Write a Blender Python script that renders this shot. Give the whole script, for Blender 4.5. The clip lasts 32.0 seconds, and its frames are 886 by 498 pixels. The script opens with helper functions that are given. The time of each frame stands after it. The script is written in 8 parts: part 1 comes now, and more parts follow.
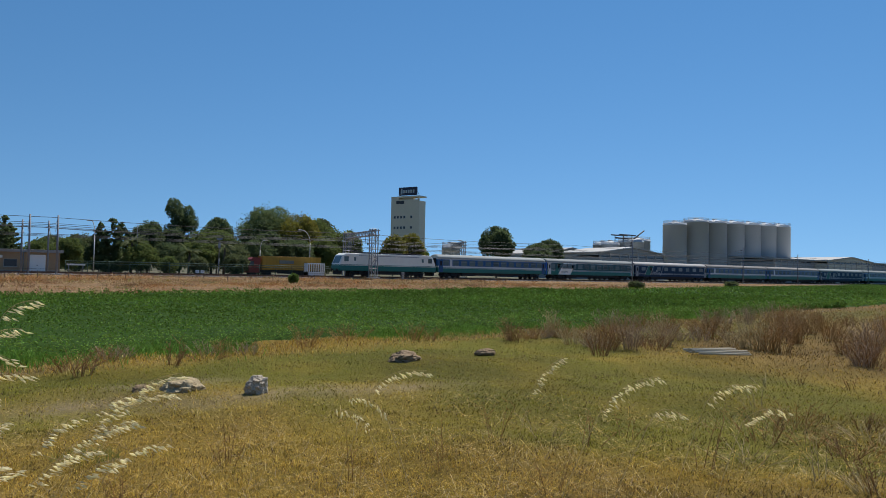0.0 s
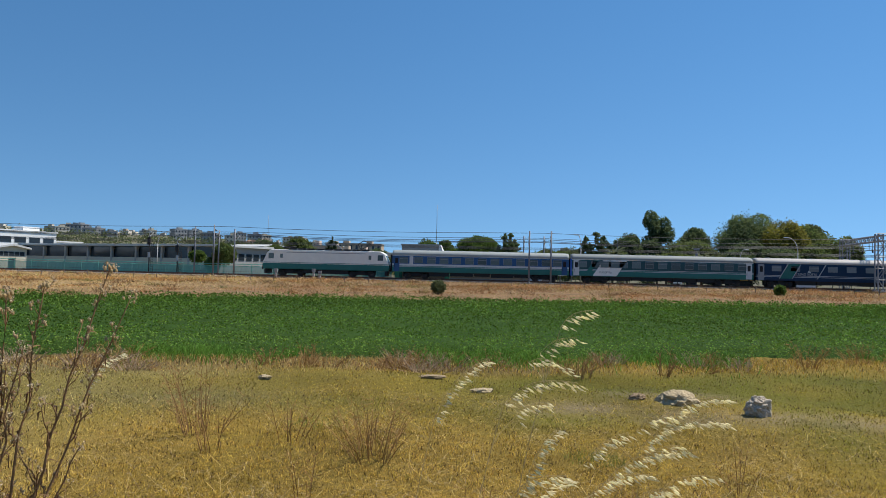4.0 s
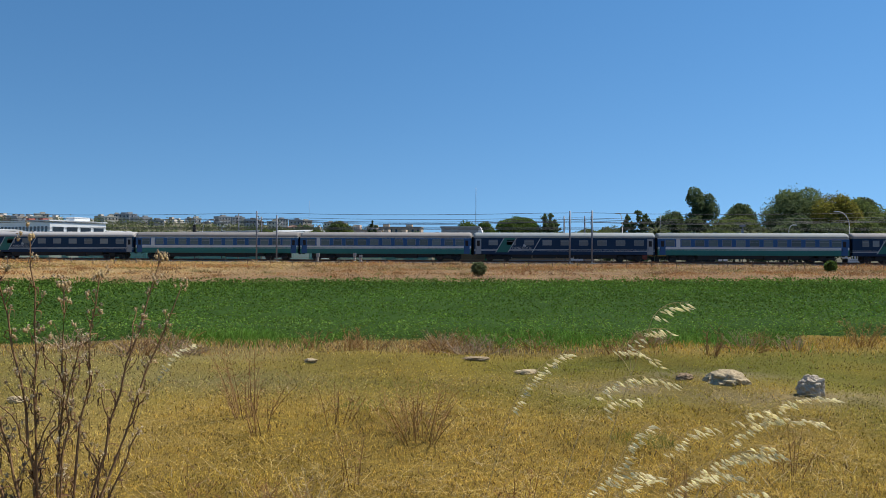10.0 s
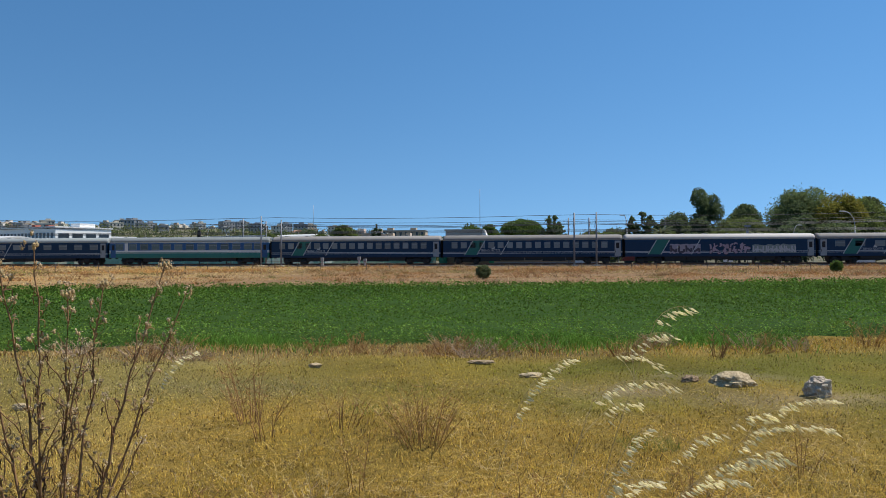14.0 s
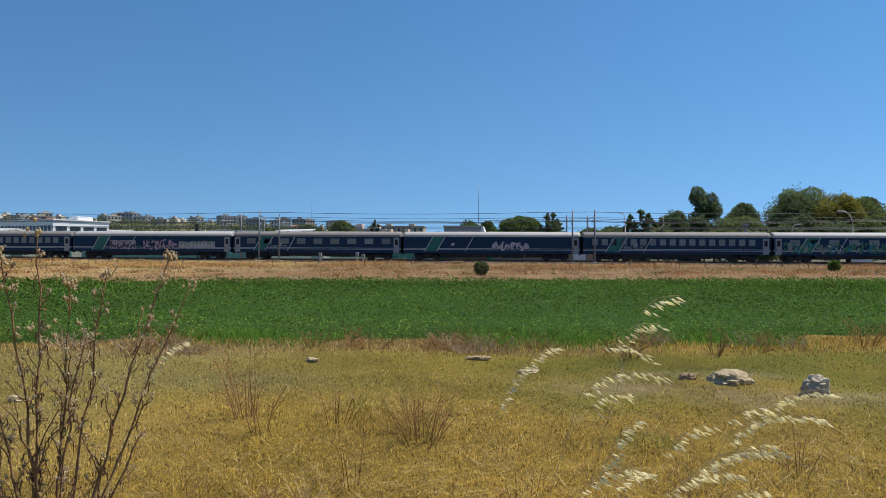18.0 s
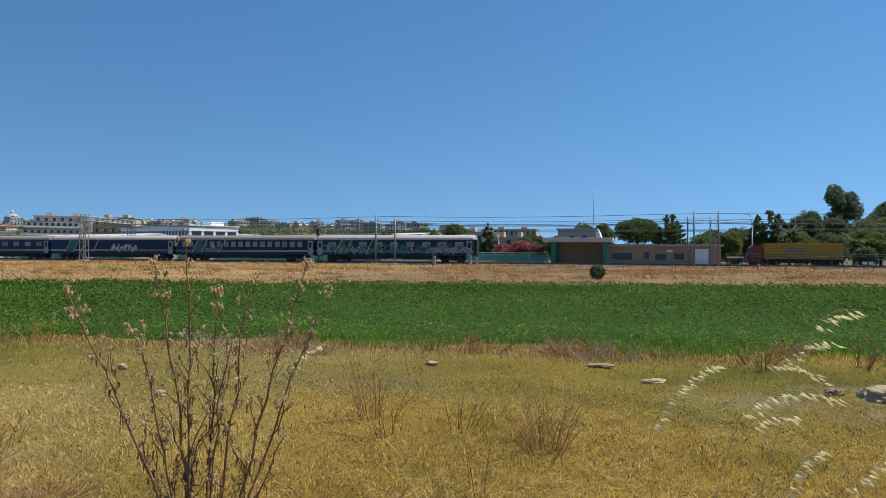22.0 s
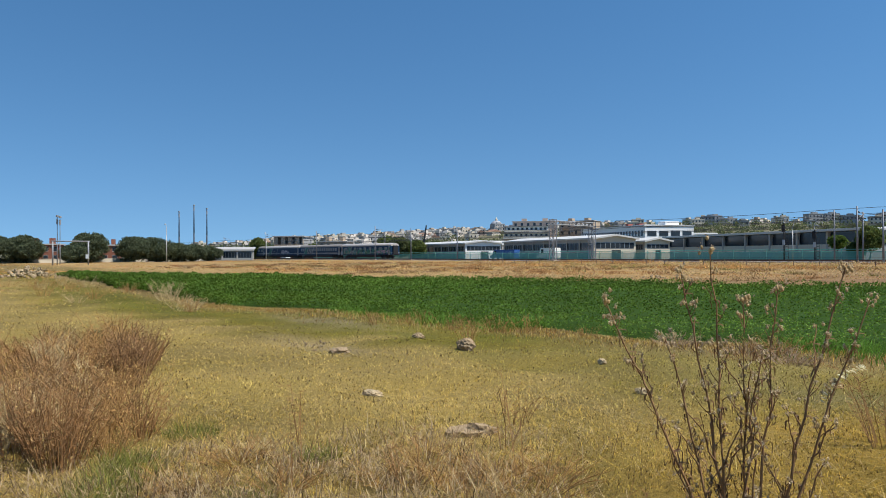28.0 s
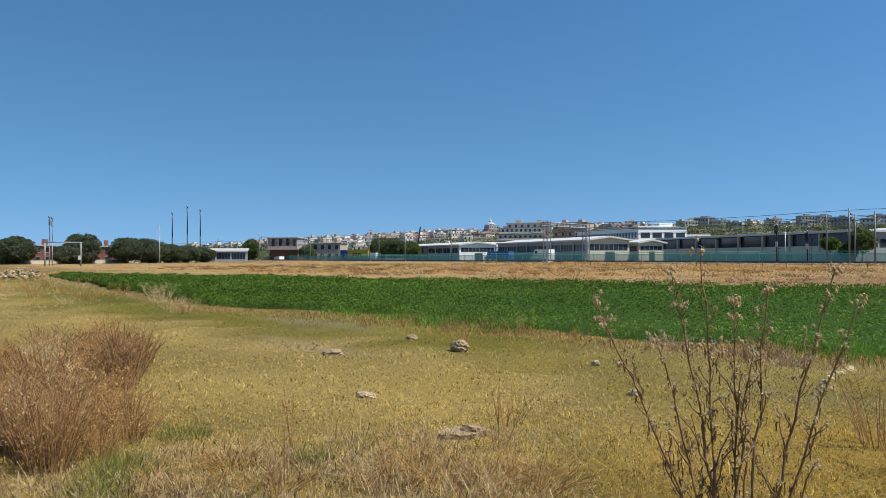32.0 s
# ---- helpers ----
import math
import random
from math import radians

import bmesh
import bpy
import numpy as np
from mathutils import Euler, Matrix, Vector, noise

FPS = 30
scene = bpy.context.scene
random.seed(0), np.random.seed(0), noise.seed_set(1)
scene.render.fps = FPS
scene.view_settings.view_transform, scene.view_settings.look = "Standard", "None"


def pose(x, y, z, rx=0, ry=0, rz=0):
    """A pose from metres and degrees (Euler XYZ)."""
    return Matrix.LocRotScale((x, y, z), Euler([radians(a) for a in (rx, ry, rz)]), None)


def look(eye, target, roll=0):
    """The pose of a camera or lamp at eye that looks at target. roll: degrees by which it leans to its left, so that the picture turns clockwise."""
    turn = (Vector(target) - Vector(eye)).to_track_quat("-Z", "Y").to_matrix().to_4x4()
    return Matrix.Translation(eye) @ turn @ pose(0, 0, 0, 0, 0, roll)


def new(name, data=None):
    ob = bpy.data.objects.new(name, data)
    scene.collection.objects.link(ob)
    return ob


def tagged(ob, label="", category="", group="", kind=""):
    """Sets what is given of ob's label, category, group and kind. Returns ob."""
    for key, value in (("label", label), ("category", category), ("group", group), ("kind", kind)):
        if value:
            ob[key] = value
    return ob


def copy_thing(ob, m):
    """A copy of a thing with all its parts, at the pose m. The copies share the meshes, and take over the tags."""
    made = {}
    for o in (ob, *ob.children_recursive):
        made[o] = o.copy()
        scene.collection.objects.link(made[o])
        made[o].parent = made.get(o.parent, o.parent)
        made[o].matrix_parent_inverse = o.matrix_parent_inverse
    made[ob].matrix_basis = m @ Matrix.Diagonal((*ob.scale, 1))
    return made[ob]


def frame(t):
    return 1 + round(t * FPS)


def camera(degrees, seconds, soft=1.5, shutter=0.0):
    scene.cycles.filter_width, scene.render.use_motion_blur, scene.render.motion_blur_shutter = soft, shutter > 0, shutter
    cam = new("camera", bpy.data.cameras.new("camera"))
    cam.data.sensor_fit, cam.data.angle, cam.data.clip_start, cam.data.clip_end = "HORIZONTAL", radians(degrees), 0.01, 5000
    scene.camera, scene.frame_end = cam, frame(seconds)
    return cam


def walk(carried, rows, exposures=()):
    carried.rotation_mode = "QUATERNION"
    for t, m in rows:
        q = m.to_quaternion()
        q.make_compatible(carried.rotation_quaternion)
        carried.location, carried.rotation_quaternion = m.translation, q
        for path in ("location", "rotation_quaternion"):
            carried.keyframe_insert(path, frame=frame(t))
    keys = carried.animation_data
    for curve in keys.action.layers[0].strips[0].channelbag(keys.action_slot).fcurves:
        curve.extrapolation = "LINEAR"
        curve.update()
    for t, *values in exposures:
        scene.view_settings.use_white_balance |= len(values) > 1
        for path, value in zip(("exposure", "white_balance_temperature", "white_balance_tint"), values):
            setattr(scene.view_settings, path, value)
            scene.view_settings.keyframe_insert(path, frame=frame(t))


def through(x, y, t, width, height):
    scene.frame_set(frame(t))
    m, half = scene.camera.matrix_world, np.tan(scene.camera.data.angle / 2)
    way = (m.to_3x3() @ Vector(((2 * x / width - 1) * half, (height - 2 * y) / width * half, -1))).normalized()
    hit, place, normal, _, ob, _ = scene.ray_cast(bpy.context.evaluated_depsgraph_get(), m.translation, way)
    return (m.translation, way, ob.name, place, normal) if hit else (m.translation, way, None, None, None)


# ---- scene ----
cam = camera(64.75, 32.0, soft=0.7)
PATH = [
    (0, (0.113, 0.061, 1.597), (1.2465, 1.7073, 1.6647), 1.15),
    (0.5, (0.091, 0.095, 1.599), (1.0722, 1.8360, 1.6645), 1.35),
    (1, (0.086, 0.147, 1.601), (0.9166, 1.9649, 1.6669), 2.25),
    (1.5, (0.084, 0.211, 1.599), (0.7543, 2.0938, 1.6644), 1.78),
    (2, (0.090, 0.273, 1.596), (0.5693, 2.2133, 1.6576), 1.47),
    (2.5, (0.080, 0.328, 1.590), (0.3571, 2.3082, 1.6532), 1.38),
    (3, (0.044, 0.384, 1.588), (0.1556, 2.3796, 1.6560), 1.37),
    (3.5, (0.011, 0.398, 1.588), (-0.0083, 2.3964, 1.6552), 1.43),
    (4, (-0.002, 0.385, 1.586), (-0.1094, 2.3813, 1.6546), 1.38),
    (4.5, (-0.017, 0.356, 1.583), (-0.1817, 2.3481, 1.6535), 1.56),
    (6.5, (-0.021, 0.360, 1.585), (-0.2160, 2.3501, 1.6425), 1.08),
    (7, (-0.025, 0.365, 1.582), (-0.2293, 2.3540, 1.6167), 1.43),
    (7.5, (-0.030, 0.368, 1.583), (-0.2305, 2.3575, 1.6143), 1.48),
    (8, (-0.029, 0.380, 1.577), (-0.2385, 2.3687, 1.6012), 0.96),
    (8.5, (-0.028, 0.376, 1.580), (-0.2529, 2.3634, 1.5946), 0.94),
    (9, (-0.033, 0.382, 1.584), (-0.2539, 2.3693, 1.6000), 0.45),
    (9.5, (-0.029, 0.390, 1.589), (-0.2531, 2.3772, 1.6048), 0.28),
    (10, (-0.026, 0.399, 1.589), (-0.2455, 2.3870, 1.6047), 0.31),
    (10.5, (-0.029, 0.408, 1.586), (-0.2480, 2.3957, 1.5948), 0.31),
    (11, (-0.025, 0.419, 1.587), (-0.2494, 2.4061, 1.5919), 0.09),
    (11.5, (-0.024, 0.429, 1.590), (-0.2509, 2.4156, 1.5978), 0.15),
    (12, (-0.023, 0.430, 1.585), (-0.2530, 2.4163, 1.5951), -0.00),
    (12.5, (-0.023, 0.437, 1.587), (-0.2658, 2.4220, 1.5943), -0.14),
    (13, (-0.021, 0.424, 1.594), (-0.2716, 2.4084, 1.6049), -0.31),
    (13.5, (-0.021, 0.411, 1.597), (-0.2634, 2.3967, 1.6148), -0.28),
    (14, (-0.016, 0.411, 1.596), (-0.2480, 2.3970, 1.6204), -0.18),
    (14.5, (-0.013, 0.423, 1.591), (-0.2246, 2.4121, 1.6130), -0.17),
    (16.5, (-0.013, 0.464, 1.581), (-0.2202, 2.4527, 1.5965), 0.70),
    (17, (-0.019, 0.470, 1.584), (-0.2502, 2.4562, 1.5973), 0.49),
    (17.5, (-0.017, 0.454, 1.581), (-0.2530, 2.4403, 1.5943), 0.03),
    (18, (-0.021, 0.451, 1.581), (-0.2478, 2.4379, 1.5948), 0.33),
    (18.5, (-0.011, 0.449, 1.582), (-0.2369, 2.4360, 1.6022), 0.13),
    (19, (-0.006, 0.447, 1.582), (-0.2152, 2.4359, 1.6013), 0.43),
    (19.5, (-0.015, 0.450, 1.581), (-0.2223, 2.4389, 1.5910), 0.66),
    (20, (-0.013, 0.471, 1.585), (-0.2235, 2.4595, 1.5967), 0.44),
    (20.5, (-0.012, 0.482, 1.583), (-0.2366, 2.4690, 1.5943), 0.55),
    (21, (-0.045, 0.522, 1.589), (-0.3310, 2.5017, 1.6048), 0.40),
    (21.5, (-0.071, 0.517, 1.591), (-0.4889, 2.4731, 1.6105), 0.42),
    (22, (-0.126, 0.507, 1.598), (-0.6678, 2.4320, 1.6188), 0.37),
    (22.5, (-0.190, 0.457, 1.605), (-0.8780, 2.3348, 1.6300), 0.27),
    (23, (-0.267, 0.484, 1.605), (-1.2212, 2.2413, 1.6264), 0.06),
    (23.5, (-0.307, 0.474, 1.610), (-1.4868, 2.0888, 1.6374), 0.25),
    (24, (-0.339, 0.477, 1.608), (-1.6742, 1.9649, 1.6398), 0.43),
    (24.5, (-0.365, 0.475, 1.609), (-1.7762, 1.8913, 1.6416), -0.02),
    (25, (-0.374, 0.467, 1.611), (-1.8433, 1.8232, 1.6392), 0.10),
    (25.5, (-0.374, 0.452, 1.613), (-1.8901, 1.7568, 1.6392), -0.02),
    (27.5, (-0.357, 0.411, 1.620), (-1.9206, 1.6578, 1.6419), -0.11),
    (28, (-0.351, 0.412, 1.622), (-1.9212, 1.6498, 1.6390), -0.23),
    (28.5, (-0.351, 0.403, 1.624), (-1.9240, 1.6375, 1.6436), -0.25),
    (29, (-0.348, 0.404, 1.625), (-1.9225, 1.6371, 1.6468), -0.69),
    (29.5, (-0.349, 0.400, 1.625), (-1.9200, 1.6370, 1.6446), -0.74),
    (30, (-0.347, 0.401, 1.624), (-1.9136, 1.6444, 1.6388), -0.10),
    (30.5, (-0.346, 0.409, 1.626), (-1.9089, 1.6573, 1.6341), 0.45),
    (31, (-0.350, 0.418, 1.627), (-1.9061, 1.6742, 1.6383), -0.05),
    (31.5, (-0.351, 0.425, 1.626), (-1.9106, 1.6761, 1.6450), -0.11),
    (32, (-0.354, 0.422, 1.622), (-1.9138, 1.6731, 1.6432), -0.19),
]
EXPOSURES = [(0.0, -0.06), (1.5, 0.12), (3.0, 0.18), (5.0, 0.2), (21.0, 0.2), (25.0, 0.26), (32.0, 0.26)]
walk(cam, [(t, look(eye, target, roll)) for t, eye, target, roll in PATH], EXPOSURES)

# ---- daylight: clear midday sky, sun high to the right, slightly beyond the railway ----
SUN_AZ, SUN_EL = 60.0, 58.0
world = bpy.data.worlds.new("world")
scene.world = world
world.use_nodes = True
wn = world.node_tree
sky = wn.nodes.new("ShaderNodeTexSky")
sky.sky_type = "NISHITA"
sky.sun_disc = False
sky.sun_elevation, sky.sun_rotation = radians(SUN_EL), radians(SUN_AZ)
sky.altitude, sky.air_density, sky.dust_density, sky.ozone_density = 100, 1.0, 0.0, 1.5
vivid = wn.nodes.new("ShaderNodeHueSaturation")
vivid.inputs["Saturation"].default_value = 1.26
vivid.inputs["Hue"].default_value = 0.4965
# a dry, haze-free day: the deep blue comes down close to the horizon
where, raised, unit = wn.nodes.new("ShaderNodeTexCoord"), wn.nodes.new("ShaderNodeMapping"), wn.nodes.new("ShaderNodeVectorMath")
raised.inputs["Location"].default_value = (0, 0, 0.18)
unit.operation = "NORMALIZE"
wn.links.new(where.outputs["Generated"], raised.inputs["Vector"])
wn.links.new(raised.outputs[0], unit.inputs[0])
wn.links.new(unit.outputs[0], sky.inputs["Vector"])
wn.links.new(sky.outputs[0], vivid.inputs["Color"])
wn.links.new(vivid.outputs[0], wn.nodes["Background"].inputs[0])
wn.nodes["Background"].inputs[1].default_value = 0.115
sun = new("sun", bpy.data.lights.new("sun", "SUN"))
sun.data.energy, sun.data.angle, sun.data.color = 5.0, radians(0.5), (1.0, 0.95, 0.87)
sun_way = Vector((math.sin(radians(SUN_AZ)) * math.cos(radians(SUN_EL)), math.cos(radians(SUN_AZ)) * math.cos(radians(SUN_EL)), math.sin(radians(SUN_EL))))
sun.matrix_world = look(sun_way * 200, (0, 0, 0))


# ---- materials ----
def mat(name, color, rough=0.7, metal=0.0, var=0.25, scale=3.0, fine=40.0, bump=0.0, tint=None, island=0.0, random_ob=0.0, spec=0.4):
    """A painted, stony or metal surface: base colour broken up at two scales, by piece and by thing."""
    m = bpy.data.materials.new(name)
    m.use_nodes = True
    t = m.node_tree
    n, l = t.nodes, t.links
    b = n["Principled BSDF"]
    b.inputs["Roughness"].default_value, b.inputs["Metallic"].default_value = rough, metal
    b.inputs["Specular IOR Level"].default_value = spec
    co = n.new("ShaderNodeTexCoord")
    big, small = n.new("ShaderNodeTexNoise"), n.new("ShaderNodeTexNoise")
    big.inputs["Scale"].default_value, small.inputs["Scale"].default_value = scale, fine
    big.inputs["Detail"].default_value = 5
    for tex in (big, small):
        l.new(co.outputs["Object"], tex.inputs["Vector"])
    mix = n.new("ShaderNodeMix")
    mix.data_type = "RGBA"
    dark = tint or tuple(c * (1 - var) for c in color)
    mix.inputs[6].default_value, mix.inputs[7].default_value = (*dark, 1), (*[min(1, c * (1 + var * 0.5)) for c in color], 1)
    ramp = n.new("ShaderNodeMath")
    ramp.operation = "MULTIPLY_ADD"
    ramp.inputs[1].default_value = 0.45
    l.new(small.outputs[0], ramp.inputs[0])
    half = n.new("ShaderNodeMath")
    half.operation = "MULTIPLY"
    half.inputs[1].default_value = 0.6
    l.new(big.outputs[0], half.inputs[0])
    l.new(half.outputs[0], ramp.inputs[2])
    l.new(ramp.outputs[0], mix.inputs[0])
    col = mix.outputs[2]
    for amount, source in ((island, "ShaderNodeNewGeometry"), (random_ob, "ShaderNodeObjectInfo")):
        if amount:
            g = n.new(source)
            hsv = n.new("ShaderNodeHueSaturation")
            mr = n.new("ShaderNodeMapRange")
            mr.inputs[3].default_value, mr.inputs[4].default_value = 1 - amount, 1 + amount
            l.new(g.outputs["Random Per Island" if source.endswith("Geometry") else "Random"], mr.inputs[0])
            l.new(mr.outputs[0], hsv.inputs["Value"])
            l.new(col, hsv.inputs["Color"])
            col = hsv.outputs[0]
    l.new(col, b.inputs["Base Color"])
    if bump:
        bp = n.new("ShaderNodeBump")
        bp.inputs["Strength"].default_value, bp.inputs["Distance"].default_value = bump, 0.02
        l.new(small.outputs[0], bp.inputs["Height"])
        l.new(bp.outputs[0], b.inputs["Normal"])
    return m


def plant(name, color=None, through=0.3, island=0.35, hue=0.02, rough=0.6, patch=0.0):
    """Leaves and blades: colour from the mesh's own tint or one given, varied leaf by leaf, part of the light passing through."""
    m = bpy.data.materials.new(name)
    m.use_nodes = True
    n, l = m.node_tree.nodes, m.node_tree.links
    b, out = n["Principled BSDF"], n["Material Output"]
    b.inputs["Roughness"].default_value = rough
    b.inputs["Specular IOR Level"].default_value = 0.1
    g, hsv = n.new("ShaderNodeNewGeometry"), n.new("ShaderNodeHueSaturation")
    va, hu = n.new("ShaderNodeMapRange"), n.new("ShaderNodeMapRange")
    va.inputs[3].default_value, va.inputs[4].default_value = 1 - island, 1 + island
    hu.inputs[3].default_value, hu.inputs[4].default_value = 0.5 - hue, 0.5 + hue
    for r in (va, hu):
        l.new(g.outputs["Random Per Island"], r.inputs[0])
    l.new(va.outputs[0], hsv.inputs["Value"])
    l.new(hu.outputs[0], hsv.inputs["Hue"])
    if color:
        hsv.inputs["Color"].default_value = (*color, 1)
        if patch:
            co, tex, mix = n.new("ShaderNodeTexCoord"), n.new("ShaderNodeTexNoise"), n.new("ShaderNodeMix")
            tex.inputs["Scale"].default_value = patch
            mix.data_type = "RGBA"
            mix.inputs[6].default_value = (*[c * 0.7 for c in color], 1)
            mix.inputs[7].default_value = (color[0] * 1.4, color[1] * 1.28, color[2], 1)
            l.new(co.outputs["Object"], tex.inputs["Vector"])
            l.new(tex.outputs[0], mix.inputs[0])
            l.new(mix.outputs[2], hsv.inputs["Color"])
    else:
        at = n.new("ShaderNodeAttribute")
        at.attribute_name = "tint"
        l.new(at.outputs["Color"], hsv.inputs["Color"])
    l.new(hsv.outputs[0], b.inputs["Base Color"])
    tr, mix = n.new("ShaderNodeBsdfTranslucent"), n.new("ShaderNodeMixShader")
    mix.inputs[0].default_value = through
    l.new(hsv.outputs[0], tr.inputs["Color"])
    l.new(b.outputs[0], mix.inputs[1])
    l.new(tr.outputs[0], mix.inputs[2])
    l.new(mix.outputs[0], out.inputs["Surface"])
    return m


def netting(name, color, cover):
    """Woven shade net: part of the light goes straight through."""
    m = mat(name, color, 0.8, var=0.3, scale=0.6, fine=12)
    n, l = m.node_tree.nodes, m.node_tree.links
    tr, mix = n.new("ShaderNodeBsdfTransparent"), n.new("ShaderNodeMixShader")
    mix.inputs[0].default_value = cover
    l.new(tr.outputs[0], mix.inputs[1])
    l.new(n["Principled BSDF"].outputs[0], mix.inputs[2])
    l.new(mix.outputs[0], n["Material Output"].inputs["Surface"])
    return m


# ---- mesh helpers ----
def rng(seed):
    return np.random.RandomState(seed)


def mesh_of(name, bm, materials):
    me = bpy.data.meshes.new(name)
    bm.to_mesh(me)
    bm.free()
    for m in materials if isinstance(materials, (list, tuple)) else [materials]:
        me.materials.append(m)
    return me


def part(name, bm, material, parent, label=""):
    """One mesh object under a thing or under a part."""
    ob = new(name, bm if isinstance(bm, bpy.types.Mesh) else mesh_of(name, bm, material))
    ob.parent = parent
    return tagged(ob, label)


def thing(name, label, category, x=0, y=0, z=0, rz=0, group="", kind=""):
    ob = new(name)
    ob.empty_display_size = 0.2
    ob.matrix_basis = pose(x, y, z, 0, 0, rz)
    return tagged(ob, label, category, group, kind)


def solid(name, bm, material, label, category, x=0, y=0, z=0, rz=0, group="", kind=""):
    ob = new(name, mesh_of(name, bm, material))
    ob.matrix_basis = pose(x, y, z, 0, 0, rz)
    return tagged(ob, label, category, group, kind)


def box(bm, x0, x1, y0, y1, z0, z1, mi=0, bevel=0.0):
    v = [bm.verts.new((x, y, z)) for x in (x0, x1) for y in (y0, y1) for z in (z0, z1)]
    faces = [bm.faces.new([v[i] for i in q]) for q in ((0, 1, 3, 2), (4, 6, 7, 5), (0, 4, 5, 1), (2, 3, 7, 6), (0, 2, 6, 4), (1, 5, 7, 3))]
    for f in faces:
        f.material_index = mi
    if bevel:
        edges = list({e for f in faces for e in f.edges})
        got = bmesh.ops.bevel(bm, geom=edges, offset=bevel, segments=2, affect="EDGES", profile=0.5)
        for f in got["faces"]:
            f.material_index = mi
    return bm


def boxes(*rows, bevel=0.0):
    bm = bmesh.new()
    for r in rows:
        box(bm, *r[:6], mi=r[6] if len(r) > 6 else 0, bevel=bevel)
    return bm


def tube(bm, p, q, r0, r1=None, n=6, mi=0, caps=True):
    p, q = Vector(p), Vector(q)
    r1 = r0 if r1 is None else r1
    turn = (q - p).to_track_quat("Z", "Y").to_matrix()
    rings = []
    for c, r in ((p, r0), (q, r1)):
        rings.append([bm.verts.new(c + turn @ Vector((r * math.cos(2 * math.pi * i / n), r * math.sin(2 * math.pi * i / n), 0))) for i in range(n)])
    for i in range(n):
        f = bm.faces.new([rings[0][i], rings[0][(i + 1) % n], rings[1][(i + 1) % n], rings[1][i]])
        f.material_index, f.smooth = mi, n > 5
    if caps:
        for ring in (rings[0][::-1], rings[1]):
            bm.faces.new(ring).material_index = mi
    return bm


def cane_tube(bm, pts, r0, r1, n=5, mi=0):
    """One unbroken tapering tube through a row of points."""
    rings, k = [], len(pts) - 1
    for i, p in enumerate(pts):
        way = (Vector(pts[min(i + 1, k)]) - Vector(pts[max(i - 1, 0)])).to_track_quat("Z", "Y").to_matrix()
        r = r0 + (r1 - r0) * i / k
        rings.append([bm.verts.new(Vector(p) + way @ Vector((r * math.cos(2 * math.pi * j / n), r * math.sin(2 * math.pi * j / n), 0))) for j in range(n)])
    for a, b in zip(rings, rings[1:]):
        for j in range(n):
            f = bm.faces.new([a[j], a[(j + 1) % n], b[(j + 1) % n], b[j]])
            f.smooth, f.material_index = True, mi
    return bm


def tubes(*rows, n=6):
    bm = bmesh.new()
    for r in rows:
        tube(bm, *r, n=n)
    return bm


def prism(bm, outline, a, b, axis="y", mi=0):
    """A flat outline drawn out from a to b along an axis."""
    def put(u, v, w):
        return {"y": (u, w, v), "x": (w, u, v), "z": (u, v, w)}[axis]
    lo = [bm.verts.new(put(u, v, a)) for u, v in outline]
    hi = [bm.verts.new(put(u, v, b)) for u, v in outline]
    k = len(outline)
    fs = [bm.faces.new(lo), bm.faces.new(hi[::-1])] + [bm.faces.new([lo[i], hi[i], hi[(i + 1) % k], lo[(i + 1) % k]]) for i in range(k)]
    for f in fs:
        f.material_index = mi
    bmesh.ops.recalc_face_normals(bm, faces=fs)
    return bm


def lathe(bm, rows, n=20, mi=0, smooth=True):
    """Rings of (radius, height) about z."""
    rings = [[bm.verts.new((r * math.cos(2 * math.pi * i / n), r * math.sin(2 * math.pi * i / n), z)) for i in range(n)] for r, z in rows]
    for a, b in zip(rings, rings[1:]):
        for i in range(n):
            f = bm.faces.new([a[i], a[(i + 1) % n], b[(i + 1) % n], b[i]])
            f.smooth, f.material_index = smooth, mi
    bm.faces.new(rings[0][::-1]).material_index = mi
    bm.faces.new(rings[-1]).material_index = mi
    return bm


def soup(name, verts, faces, material, tint=None):
    """A mesh from arrays: verts (n, 3), faces (m, 3 or 4), and a colour for each vertex."""
    me = bpy.data.meshes.new(name)
    k = faces.shape[1]
    me.vertices.add(len(verts))
    me.vertices.foreach_set("co", np.ascontiguousarray(verts, np.float32).ravel())
    me.loops.add(faces.size)
    me.loops.foreach_set("vertex_index", np.ascontiguousarray(faces, np.int32).ravel())
    me.polygons.add(len(faces))
    me.polygons.foreach_set("loop_start", np.arange(0, faces.size, k, dtype=np.int32))
    me.update(calc_edges=True)
    if tint is not None:
        a = me.attributes.new("tint", "FLOAT_COLOR", "POINT")
        a.data.foreach_set("color", np.c_[tint, np.ones(len(tint))].astype(np.float32).ravel())
    me.materials.append(material)
    return me


